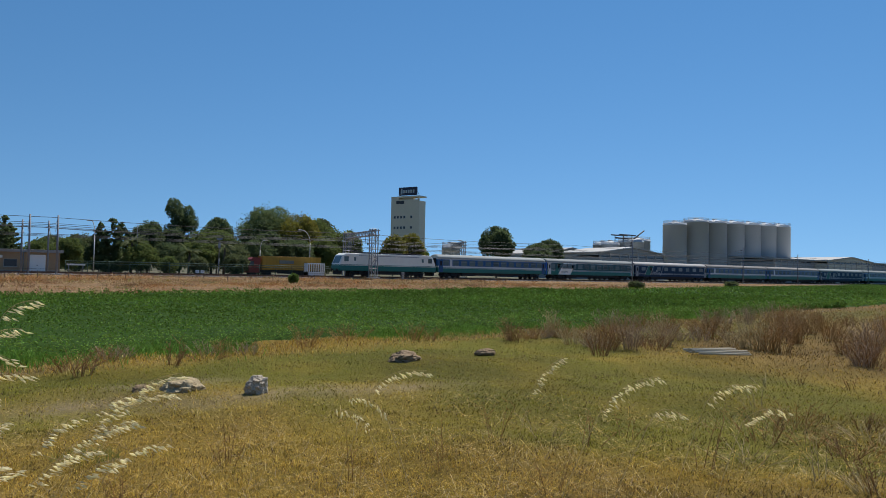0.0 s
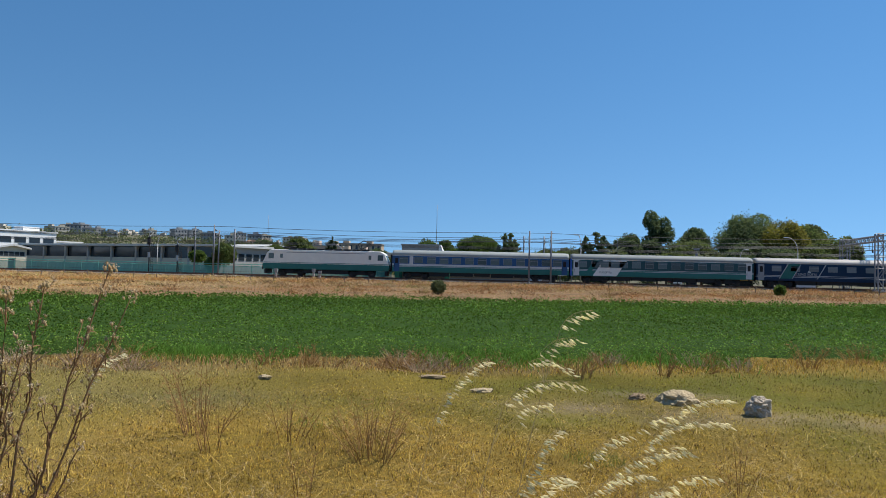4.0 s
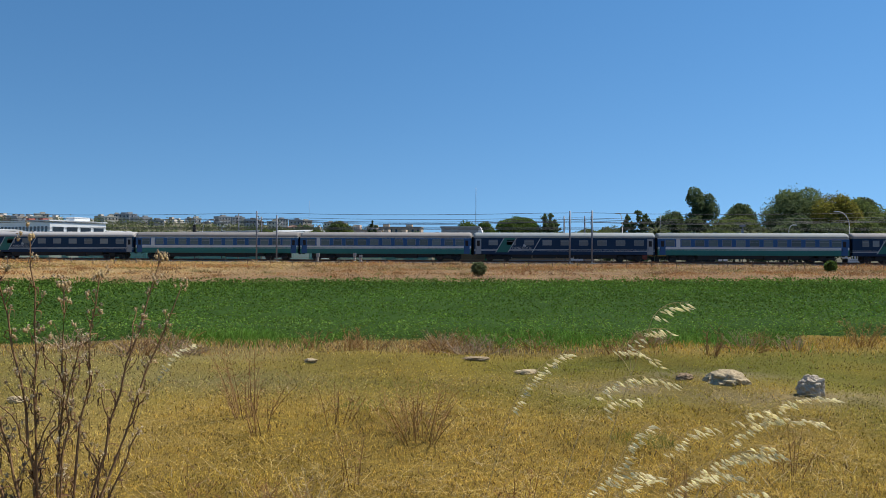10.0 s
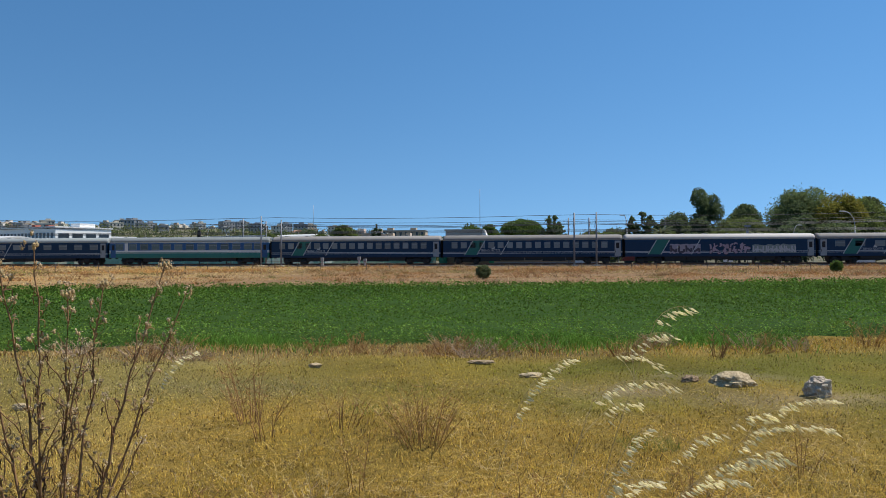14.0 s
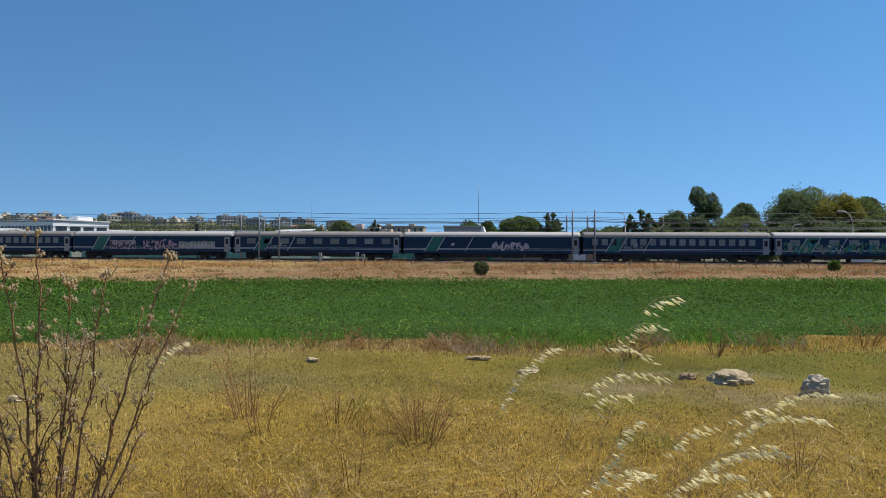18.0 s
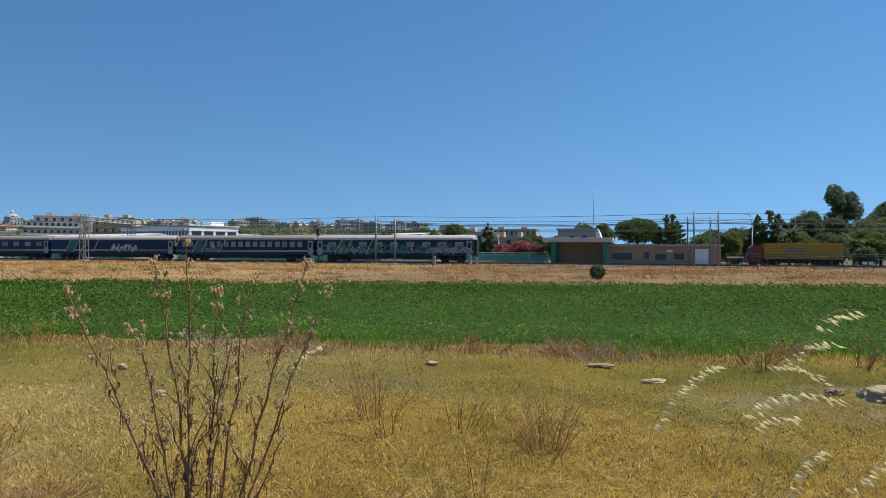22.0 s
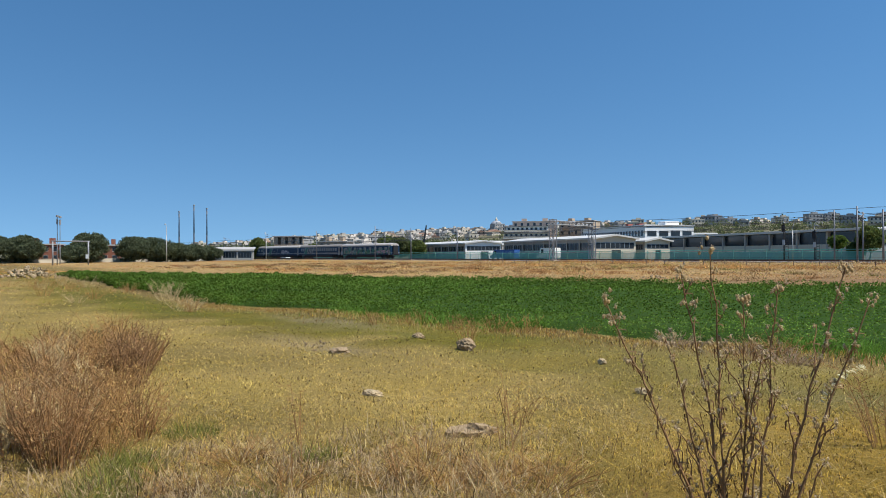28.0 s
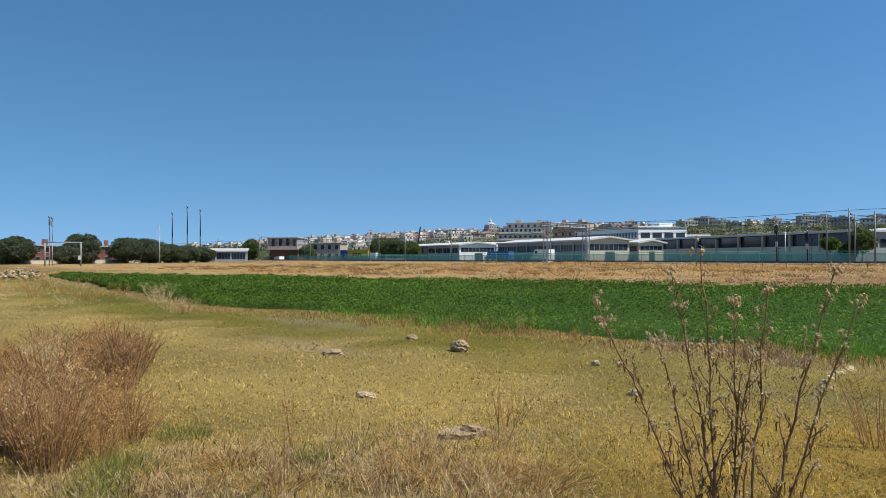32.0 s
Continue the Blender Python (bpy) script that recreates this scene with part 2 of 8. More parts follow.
def leaf_quads(r, centers, size, flat=0.0, slim=0.55):
    """A folded diamond leaf of two triangles at each centre, turned at random. flat: how far they lie level."""
    k = len(centers)
    d = r.normal(size=(k, 3))
    d[:, 2] *= 1 - flat
    d /= np.linalg.norm(d, axis=1, keepdims=True) + 1e-9
    e = np.cross(d, r.normal(size=(k, 3)))
    e /= np.linalg.norm(e, axis=1, keepdims=True) + 1e-9
    if flat:
        e[:, 2] *= 1 - flat * 0.6
    s = np.broadcast_to(size, (k,))[:, None] * r.uniform(0.6, 1.3, (k, 1))
    nrm = np.cross(d, e)
    v = np.stack([centers - d * s, centers + e * s * slim + nrm * s * 0.15, centers + d * s, centers - e * s * slim + nrm * s * 0.15], 1).reshape(-1, 3)
    base = np.arange(k)[:, None] * 4
    f = np.concatenate([base + [0, 1, 2], base + [0, 2, 3]], 1).reshape(-1, 3)
    return v, f


def leaf_tris(r, centers, size):
    """A pointed leaf of one triangle at each centre, turned at random, for crowns and crops far off."""
    k = len(centers)
    d = r.normal(size=(k, 3))
    d /= np.linalg.norm(d, axis=1, keepdims=True) + 1e-9
    e = np.cross(d, r.normal(size=(k, 3)))
    e /= np.linalg.norm(e, axis=1, keepdims=True) + 1e-9
    s = np.broadcast_to(size, (k,))[:, None] * r.uniform(0.7, 1.3, (k, 1))
    v = np.stack([centers - d * s * 0.8 - e * s * 0.6, centers - d * s * 0.8 + e * s * 0.6, centers + d * s], 1).reshape(-1, 3)
    return v, np.arange(3 * k).reshape(-1, 3)


def blades(r, foot, height, width, lean):
    """Leaning grass blades, each one narrow tapering triangle."""
    k = len(foot)
    a, b = r.uniform(0, 2 * math.pi, k), r.uniform(0, 2 * math.pi, k)
    side = np.c_[np.cos(a), np.sin(a), np.zeros(k)] * (np.broadcast_to(width, (k,)) / 2)[:, None]
    h = np.broadcast_to(height, (k,))
    away = np.c_[np.cos(b), np.sin(b), np.zeros(k)] * (h * lean * r.uniform(0.2, 1.2, k))[:, None]
    tip = foot + away + np.c_[np.zeros((k, 2)), h * r.uniform(0.75, 1.05, k)]
    v = np.stack([foot - side, foot + side, tip], 1).reshape(-1, 3)
    f = np.arange(3 * k).reshape(-1, 3)
    return v, f


def bent_blades(r, foot, height, width, lean):
    """Short curved blades: two narrow segments that bow over towards one side."""
    k = len(foot)
    a, b = r.uniform(0, 2 * math.pi, k), r.uniform(0, 2 * math.pi, k)
    side = np.c_[np.cos(a), np.sin(a), np.zeros(k)] * (width / 2)[:, None]
    way = np.c_[np.cos(b), np.sin(b), np.zeros(k)]
    u = lean * r.uniform(0.2, 1.3, k)
    up = np.c_[np.zeros((k, 2)), height]
    mid = foot + way * (height * u * 0.4)[:, None] + up * 0.66
    tip = foot + way * (height * u * 1.25)[:, None] + up * (1.05 - 0.3 * u)[:, None]
    v = np.stack([foot - side, foot + side, mid - side * 0.8, mid + side * 0.8, tip], 1).reshape(-1, 3)
    f = (np.arange(k)[:, None] * 5 + np.array((0, 1, 3, 0, 3, 2, 2, 3, 4))).reshape(-1, 3)
    return v, f


def smooth01(v):
    v = np.clip(v, 0, 1)
    return v * v * (3 - 2 * v)


def waves(x, y, size, seed):
    """A soft uneven field between about -1 and 1, from a few crossing waves."""
    r = rng(seed)
    out = 0
    for _ in range(7):
        a, ph, s = r.uniform(0, 2 * math.pi), r.uniform(0, 7), size * r.uniform(0.5, 1.6)
        out = out + np.sin((x * math.cos(a) + y * math.sin(a)) / s * 2 * math.pi + ph)
    return out / 4.0


def ground_z(x, y):
    """The lie of the land: rough meadow, level field, railway bank, and the town's hill beyond."""
    x, y = np.asarray(x, float), np.asarray(y, float)
    near = 0.05 * waves(x, y, 3.5, 1) * smooth01((30 - np.hypot(x, y)) / 12) + 0.05 * waves(x, y, 14, 2) * smooth01((95 - y) / 20)
    bank = 0.34 * smooth01((y - 94) / 5)
    bearing = np.degrees(np.arctan2(-x, y))
    crest = np.interp(bearing, (-40, -10, 5, 15, 25, 35, 45, 52, 58, 63, 70, 80, 95), (0, 2, 13, 23, 28, 27, 25, 22, 18, 15, 9, 6, 0))
    hill = crest * smooth01((np.hypot(x, y) - 330) / 450)
    flats = 4 * smooth01((y - 300) / 400)
    return near + bank + hill + flats


NEAR_EDGE = ((-66, 11.5), (-48, 10.5), (-30, 9.2), (-22, 9.0), (-17.7, 10.3), (-13, 10.85), (-10, 11.4), (-6.2, 12.1), (-3.2, 12.5), (-0.2, 12.95), (3.9, 13.8), (6.1, 14.4), (9, 14.75), (13, 15.2), (18, 15.4), (28, 18), (43, 20.5), (120, 36), (300, 72))
FAR_EDGE = ((-66, 11.8), (-57.5, 13.8), (-43, 20.5), (-33, 26.3), (-21, 31.5), (-12, 34.4), (-0.6, 36.8), (11, 39.5), (20, 42), (33, 45.5), (52, 50), (86, 61), (160, 85), (300, 125))


def along(edge, x):
    return np.interp(x, [p[0] for p in edge], [p[1] for p in edge])

def bare(x, y):
    """Worn grey patches and mounds of the meadow, 0 to 1."""
    out = 0
    for cx, cy, ax, ay in ((3.0, 8.5, 1.5, 0.4), (4.7, 8.3, 1.5, 0.35), (-11.6, 6.4, 1.8, 0.4), (-15.5, 8.6, 2.6, 0.6), (2.4, 9.9, 0.9, 0.4), (1.2, 8.9, 0.9, 0.35)):
        out = np.maximum(out, np.exp(-(((x - cx) / ax) ** 2 + ((y - cy) / ay) ** 2)))
    return out * (0.45 + 0.4 * smooth01(0.5 + waves(x, y, 0.7, 77)))


def spot(x, y, cx, cy, ax, ay):
    return np.exp(-(((x - cx) / ax) ** 2 + ((y - cy) / ay) ** 2))


GOLD, STRAW, OLIVE, RUST, GREY, GREENISH, UMBER = (0.56, 0.355, 0.06), (0.62, 0.47, 0.19), (0.3, 0.245, 0.034), (0.36, 0.195, 0.06), (0.36, 0.29, 0.18), (0.16, 0.2, 0.025), (0.14, 0.09, 0.045)


def turf(x, y):
    """Shares of the grass colours at a spot of the meadow: gold, straw, olive, rust, grey, green, umber."""
    gap = along(NEAR_EDGE, x) - y
    d = np.hypot(x, y)
    n1, n2, n3 = waves(x, y, 2.2, 7), waves(x, y, 0.9, 8), waves(x, y, 6.5, 9)
    rim = smooth01((1.9 - gap + 0.5 * n1) / 1.0)
    gilt = rim * smooth01((x - 1.2) / 1.5) * smooth01((9.5 - x) / 2)
    brown = rim * (1 - gilt)
    band = smooth01((gap - 1.0) / 1.2) * smooth01((5.2 + 1.2 * n3 + 0.5 * n1 - gap) / 1.6) * (0.35 + 0.65 * smooth01((x + 1.5) / 3))
    band = np.maximum(band, 0.9 * spot(x, y, 6.4, 6.4, 2.2, 1.1))
    band = np.maximum(band, 0.8 * spot(x, y, 1.0, 8.5, 1.8, 0.9))
    band = np.maximum(band, 0.55 * spot(x, y, -1.9, 8.6, 1.6, 0.8))
    band = np.maximum(band, 0.95 * smooth01((-6.5 - x) / 4) * smooth01((4.6 + 0.8 * n1 - gap) / 1.8) * smooth01((gap - 0.5) / 0.8))
    band = np.maximum(band, 0.6 * spot(x, y, 6.0, 4.1, 0.9, 0.5))
    band = np.maximum(band, 0.85 * smooth01((x - 2.4) / 1.6) * smooth01((12.5 - x) / 2) * smooth01((d - 5.9 + 0.6 * n1) / 1.0) * smooth01((gap - 0.8) / 0.8) * (1 - 0.5 * smooth01((n3 - 0.1) / 0.4)))
    near_right = smooth01((x - 1.4) / 1.6) * smooth01((6.5 - d + 0.5 * n1) / 0.9)
    band = band * (1 - 0.85 * near_right)
    greyish = np.maximum(0.8 * spot(x, y, -3.7, 8.6, 1.7, 0.9), 0.7 * spot(x, y, -5.6, 10.6, 2.6, 0.9))
    pale = smooth01((-x - 2.8) / 2.2)
    tangle = smooth01((5.9 - d + 0.7 * n1) / 1.0) * smooth01((-x - 2.6) / 1.5)
    left = smooth01((-x - 6.2) / 1.5) * smooth01((2.6 - y + 0.4 * n1) / 1.2) * smooth01((x + 16) / 4)
    right = smooth01((x - 11.3 + 0.8 * n1) / 2.5)
    right = np.maximum(right, 0.75 * smooth01((x - 6.3) / 2) * smooth01((4.8 - y + 0.4 * n1) / 1.2))
    ruddy = smooth01((x - 2.6) / 1.4) * smooth01((6.6 - d) / 1.0)
    dry = 1 - np.maximum(np.maximum(band, rim), np.maximum(greyish, right * 0.8))
    return np.c_[
        dry * (2.2 - 1.35 * pale) * (1 - 0.7 * tangle) * (1 - 0.55 * ruddy) * (1 + 0.3 * n1) + 1.6 * gilt + 0.5 * near_right + 1.1 * band * smooth01((n1 - 0.05) / 0.4),
        dry * (0.35 + 1.5 * pale) + 0.9 * tangle + 0.8 * brown + 0.35 * gilt,
        0.3 + 2.0 * band * (1 + 0.25 * n2) + 0.15 * pale + 0.5 * dry * (n1 > 0.1),
        0.1 + 0.75 * brown + 0.9 * left + 1.2 * right + 1.1 * ruddy + 0.15 * tangle,
        0.1 + 1.8 * greyish + 0.8 * tangle + 0.5 * brown + 0.35 * right,
        0.12 + 2.1 * band * (1 + 0.3 * n2) + 0.25 * dry * (1 - pale) * (n3 > 0.2) + 0.3 * greyish,
        0.12 + 0.5 * left + 0.35 * brown + 0.5 * right + 0.35 * tangle,
    ].clip(0.02, None), rim, band, left, right, tangle


# ---- ground: one sheet out to the horizon ----
def ground_sheet():
    def axis(lo, hi, fine_lo, fine_hi, step):
        out = list(np.arange(fine_lo, fine_hi + 1e-6, step))
        s, v = step, fine_hi
        while v < hi:
            s *= 1.18
            v += s
            out.append(min(v, hi))
        s, v = step, fine_lo
        while v > lo:
            s *= 1.18
            v -= s
            out.insert(0, max(v, lo))
        return np.unique(np.array(out))
    xs, ys = axis(-3500, 3500, -16, 18, 0.35), axis(-2500, 4200, -4, 17, 0.35)
    gx, gy = np.meshgrid(xs, ys)
    v = np.c_[gx.ravel(), gy.ravel(), ground_z(gx, gy).ravel()]
    nx, ny = len(xs), len(ys)
    i = (np.arange(ny - 1)[:, None] * nx + np.arange(nx - 1)[None]).ravel()
    f = np.c_[i, i + 1, i + nx + 1, i + nx]
    m = bpy.data.materials.new("dry_soil_and_thatch")
    m.use_nodes = True
    n, l = m.node_tree.nodes, m.node_tree.links
    b = n["Principled BSDF"]
    b.inputs["Roughness"].default_value, b.inputs["Specular IOR Level"].default_value = 0.95, 0.1
    co = n.new("ShaderNodeTexCoord")
    big, mid, small = (n.new("ShaderNodeTexNoise") for _ in range(3))
    for tex, s, d in ((big, 0.35, 6), (mid, 26.0, 10), (small, 90.0, 5)):
        tex.inputs["Scale"].default_value, tex.inputs["Detail"].default_value = s, d
        l.new(co.outputs["Object"], tex.inputs["Vector"])
    ramp = n.new("ShaderNodeValToRGB")
    e = ramp.color_ramp.elements
    e[0].position, e[0].color = 0.3, (0.4, 0.4, 0.42, 1)
    e[1].position, e[1].color = 0.72, (1.5, 1.45, 1.3, 1)
    k = e.new(0.5)
    k.color = (0.9, 0.9, 0.88, 1)
    at, by = n.new("ShaderNodeAttribute"), n.new("ShaderNodeMix")
    at.attribute_name, by.data_type, by.blend_type = "tint", "RGBA", "MULTIPLY"
    by.inputs[0].default_value = 1.0
    add, half = n.new("ShaderNodeMath"), n.new("ShaderNodeMath")
    add.operation, half.operation = "ADD", "MULTIPLY"
    half.inputs[1].default_value = 0.5
    l.new(big.outputs[0], add.inputs[0])
    l.new(mid.outputs[0], add.inputs[1])
    l.new(add.outputs[0], half.inputs[0])
    l.new(half.outputs[0], ramp.inputs[0])
    l.new(ramp.outputs[0], by.inputs[6])
    l.new(at.outputs["Color"], by.inputs[7])
    l.new(by.outputs[2], b.inputs["Base Color"])
    bp = n.new("ShaderNodeBump")
    bp.inputs["Strength"].default_value, bp.inputs["Distance"].default_value = 0.7, 0.04
    l.new(small.outputs[0], bp.inputs["Height"])
    l.new(bp.outputs[0], b.inputs["Normal"])
    x, y, d = v[:, 0], v[:, 1], np.hypot(v[:, 0], v[:, 1])
    straw = smooth01((y - along(FAR_EDGE, x)) / 6) * smooth01((y - 18) / 8)
    out = smooth01((np.maximum(y - 112, d - 210)) / 15)
    w = turf(x, y)[0]
    # grass colours darkened by 0.54: shade between the blades put into the soil tint
    base = (w / w.sum(1, keepdims=True)) @ np.array((GOLD, STRAW, OLIVE, RUST, GREY, GREENISH, UMBER)) * 0.54
    tint = base * (1 - straw[:, None]) + (np.array((0.25, 0.155, 0.08)) + np.array((0.1, 0.075, 0.02)) * smooth01((-x - 15) / 20)[:, None]) * straw[:, None]
    worn = bare(x, y)[:, None]
    tint = tint * (1 - worn) + np.array((0.28, 0.215, 0.13)) * worn
    tint = tint * (1 - out[:, None]) + np.array((0.16, 0.15, 0.1)) * out[:, None]
    me = soup("ground", v, f, m, tint)
    me.polygons.foreach_set("use_smooth", np.ones(len(f), bool))
    tagged(new("ground", me), "dry meadow soil matted with straw, rising to a hill", "ground", kind="structure")


ground_sheet()
BLADE = plant("grass_blades", through=0.35, island=0.18, hue=0.008)
CROP = plant("crop_leaves", through=0.3, island=0.2, hue=0.015, rough=0.75)


def mixed(r, k, colours, weights):
    """A colour for each of k pieces, drawn among colours by weights (k, n)."""
    c = np.array(colours)
    w = np.cumsum(weights / weights.sum(1, keepdims=True), 1)
    pick = (r.rand(k, 1) > w).sum(1).clip(0, len(c) - 1)
    return c[pick] * r.uniform(0.8, 1.2, (k, 1))


def meadow():
    """A low dense mat of curved blades, closest in the part of the meadow that the path looks over."""
    r = rng(11)
    k = 480000
    bear = np.radians(np.where(r.rand(k) < 0.96, r.uniform(-70, 89, k), r.uniform(89, 290, k)))
    d = 1 / np.where(r.rand(k) < 0.94, r.uniform(1 / 62, 1 / 3.5, k), r.uniform(1 / 3.5, 1 / 0.8, k))
    x, y = 0.0 - np.sin(bear) * d, 0.3 + np.cos(bear) * d
    keep = (y < along(NEAR_EDGE, x) + 0.3 * waves(x, y, 3, 5)) & (y > -24)
    keep &= r.rand(k) > bare(x, y) * 0.6
    x, y, d = x[keep], y[keep], d[keep]
    k = len(x)
    w, rim, band, left, right, tangle = turf(x, y)
    thin = r.rand(k) > 0.55 * tangle
    x, y, d, w, rim, band, left, right = x[thin], y[thin], d[thin], w[thin], rim[thin], band[thin], left[thin], right[thin]
    k = len(x)
    colours = (GOLD, STRAW, OLIVE, RUST, GREY, GREENISH, UMBER)
    mean = (w / w.sum(1, keepdims=True)) @ np.array(colours)
    tint = mean * 0.7 + mixed(r, k, colours, w) * 0.3
    tuft = waves(x, y, 0.42, 14) + 0.6 * waves(x, y, 0.17, 15)
    mottle = 0.15 * waves(x, y, 1.2, 18) + 0.15 * waves(x, y, 0.5, 19) + 0.1 * waves(x, y, 3.6, 20)
    # tint follows tuft height too: shade in the hollows is put into the colour
    tint *= np.exp(r.normal(0, 1, (k, 1)) * np.interp(d, (3, 9), (0.36, 0.28))[:, None]) * (1.08 + 0.26 * smooth01((-x - 3) / 3) - 0.27 * smooth01((x - 2.0) / 3) + 0.2 * tuft + 2.2 * mottle).clip(0.4, 2)[:, None]
    sward = smooth01((waves(x, y, 0.75, 16) + 0.6 * waves(x, y, 0.3, 17)) / 0.9)[:, None] * (0.55 - 0.25 * tangle[thin])[:, None]
    tint = tint * (1 - sward) + tint * np.array((0.7, 0.72, 0.55)) * sward
    dark = r.rand(k) < 0.14
    tint[dark] = np.array(UMBER) * 0.85
    pale = r.rand(k) < 0.05 * (1 - 0.7 * band) * smooth01((6.5 - d) / 3)
    tint = np.minimum(tint, mean * 1.3)
    tint[pale] = tint[pale] * 0.5 + np.array((0.58, 0.48, 0.27)) * 0.5
    h = r.uniform(0.018, 0.046, k) * (1 + 0.4 * tuft).clip(0.5, 1.6) * (1 + 0.8 * rim + 0.7 * right + 0.5 * left - 0.15 * band)
    wide = np.clip(0.00095 * d, 0.0027, 0.036) * r.uniform(0.6, 1.4, k)
    v, f = bent_blades(r, np.c_[x, y, ground_z(x, y) - 0.008], h, wide, 1.15)
    tint = np.repeat(tint, 5, 0)
    # taller straw along the rim of the field
    j = 40000
    ex = r.uniform(-24, 34, j)
    ey = along(NEAR_EDGE, ex) + 0.05 - np.abs(r.normal(0, 0.75, j))
    brown = (smooth01((1.0 - ex) / 4) + smooth01((ex - 8) / 4)).clip(0, 1)[:, None]
    w = np.tile((0.9, 0.8, 0.35, 0.1, 0.3), (j, 1)) * (1 - brown) + brown * (0.25, 0.9, 0.8, 0.3, 0.3)
    rim_tint = mixed(r, j, (GOLD, STRAW, RUST, UMBER, OLIVE), w)
    v2, f2 = bent_blades(r, np.c_[ex, ey, ground_z(ex, ey) - 0.01], r.uniform(0.04, 0.12, j), 0.0095 * r.uniform(0.6, 1.3, j), 0.9)
    v, f, tint = np.concatenate([v, v2]), np.concatenate([f, f2 + len(v)]), np.concatenate([tint, np.repeat(rim_tint, 5, 0)])
    tagged(new("dry_grass", soup("dry_grass", v, f, BLADE, tint)), "short sun-dried yellow and olive meadow grass", "grass", kind="stuff")


def far_meadow():
    """Tall dry grass between the field and the railway, and the rough ground at both ends of the field."""
    r = rng(12)
    k = 330000
    x = np.where(r.rand(k) < 0.65, r.uniform(-95, 75, k), r.uniform(-330, 260, k))
    y = r.uniform(4, 99.5, k)
    inside = (x > -66) & (y > along(NEAR_EDGE, x) - 0.5) & (y < along(FAR_EDGE, x) + 0.3)
    near = np.hypot(x, y) < 26
    seen = (y > np.abs(x) * 0.075 - 6)
    keep = ~inside & ~(near & (y < along(NEAR_EDGE, x))) & seen
    x, y = x[keep], y[keep]
    k = len(x)
    n1, n2 = waves(x, y, 16, 21), waves(x, y, 5, 22)
    top = smooth01((y - 60) / 25) * smooth01((y - along(FAR_EDGE, x) - 4) / 8)
    rusty = smooth01((waves(x, y, 22, 23) - 0.1) / 0.4)
    w = np.c_[0.9 + 0.3 * n1, 0.7 + 0.3 * n2, 0.15 + 0.2 * (n2 > 0.2), 0.15 + 4.0 * rusty, 0.08 + 0.3 * (n1 * n2 > 0.35), 0.15 + 0.15 * top].clip(0.02, None)
    tint = mixed(r, k, ((0.36, 0.225, 0.115), (0.47, 0.33, 0.18), OLIVE, (0.44, 0.215, 0.075), GREENISH, UMBER), w)
    tint = tint * (1 + smooth01((-x - 15) / 20)[:, None] * np.array((0.32, 0.36, 0.2)))
    d = np.hypot(x, y)
    h = r.uniform(0.08, 0.24, k) * (1 + 0.4 * n2 + 0.6 * rusty + 0.8 * waves(x, y, 2.2, 24)).clip(0.25, 2.6) * (0.4 + 0.8 * top)
    # scattered denser clumps
    m, each = 900, 45
    cx, cy = r.uniform(-120, 90, m), r.uniform(30, 99, m)
    ok = cy > along(FAR_EDGE, cx) + 1.5
    cx, cy = cx[ok], cy[ok]
    m = len(cx)
    hue = np.array(((0.3, 0.15, 0.06), (0.2, 0.12, 0.06), (0.5, 0.37, 0.2), (0.22, 0.2, 0.07)))[r.choice(4, m, p=(0.4, 0.25, 0.25, 0.1))]
    size = r.uniform(0.25, 0.9, m)
    bx, by = (np.repeat(c, each) + r.normal(0, 1, m * each) * np.repeat(size, each) for c in (cx, cy))
    x, y = np.r_[x, bx], np.r_[y, by]
    h = np.r_[h, np.repeat(0.2 + 0.35 * size, each) * r.uniform(0.4, 1.1, m * each)]
    tint = np.concatenate([tint, np.repeat(hue, each, 0) * r.uniform(0.75, 1.25, (m * each, 1))])
    d, k = np.hypot(x, y), len(x)
    v, f = blades(r, np.c_[x, y, ground_z(x, y) - 0.02], h, np.clip(0.0009 * d, 0.02, 0.11) * r.uniform(0.7, 1.4, k), 1.6)
    tagged(new("tall_dry_grass", soup("tall_dry_grass", v, f, plant("far_dry_grass", through=0.3, island=0.22, hue=0.01), np.repeat(tint, 3, 0))), "tall dry straw-coloured grass below the railway bank", "grass", kind="stuff")


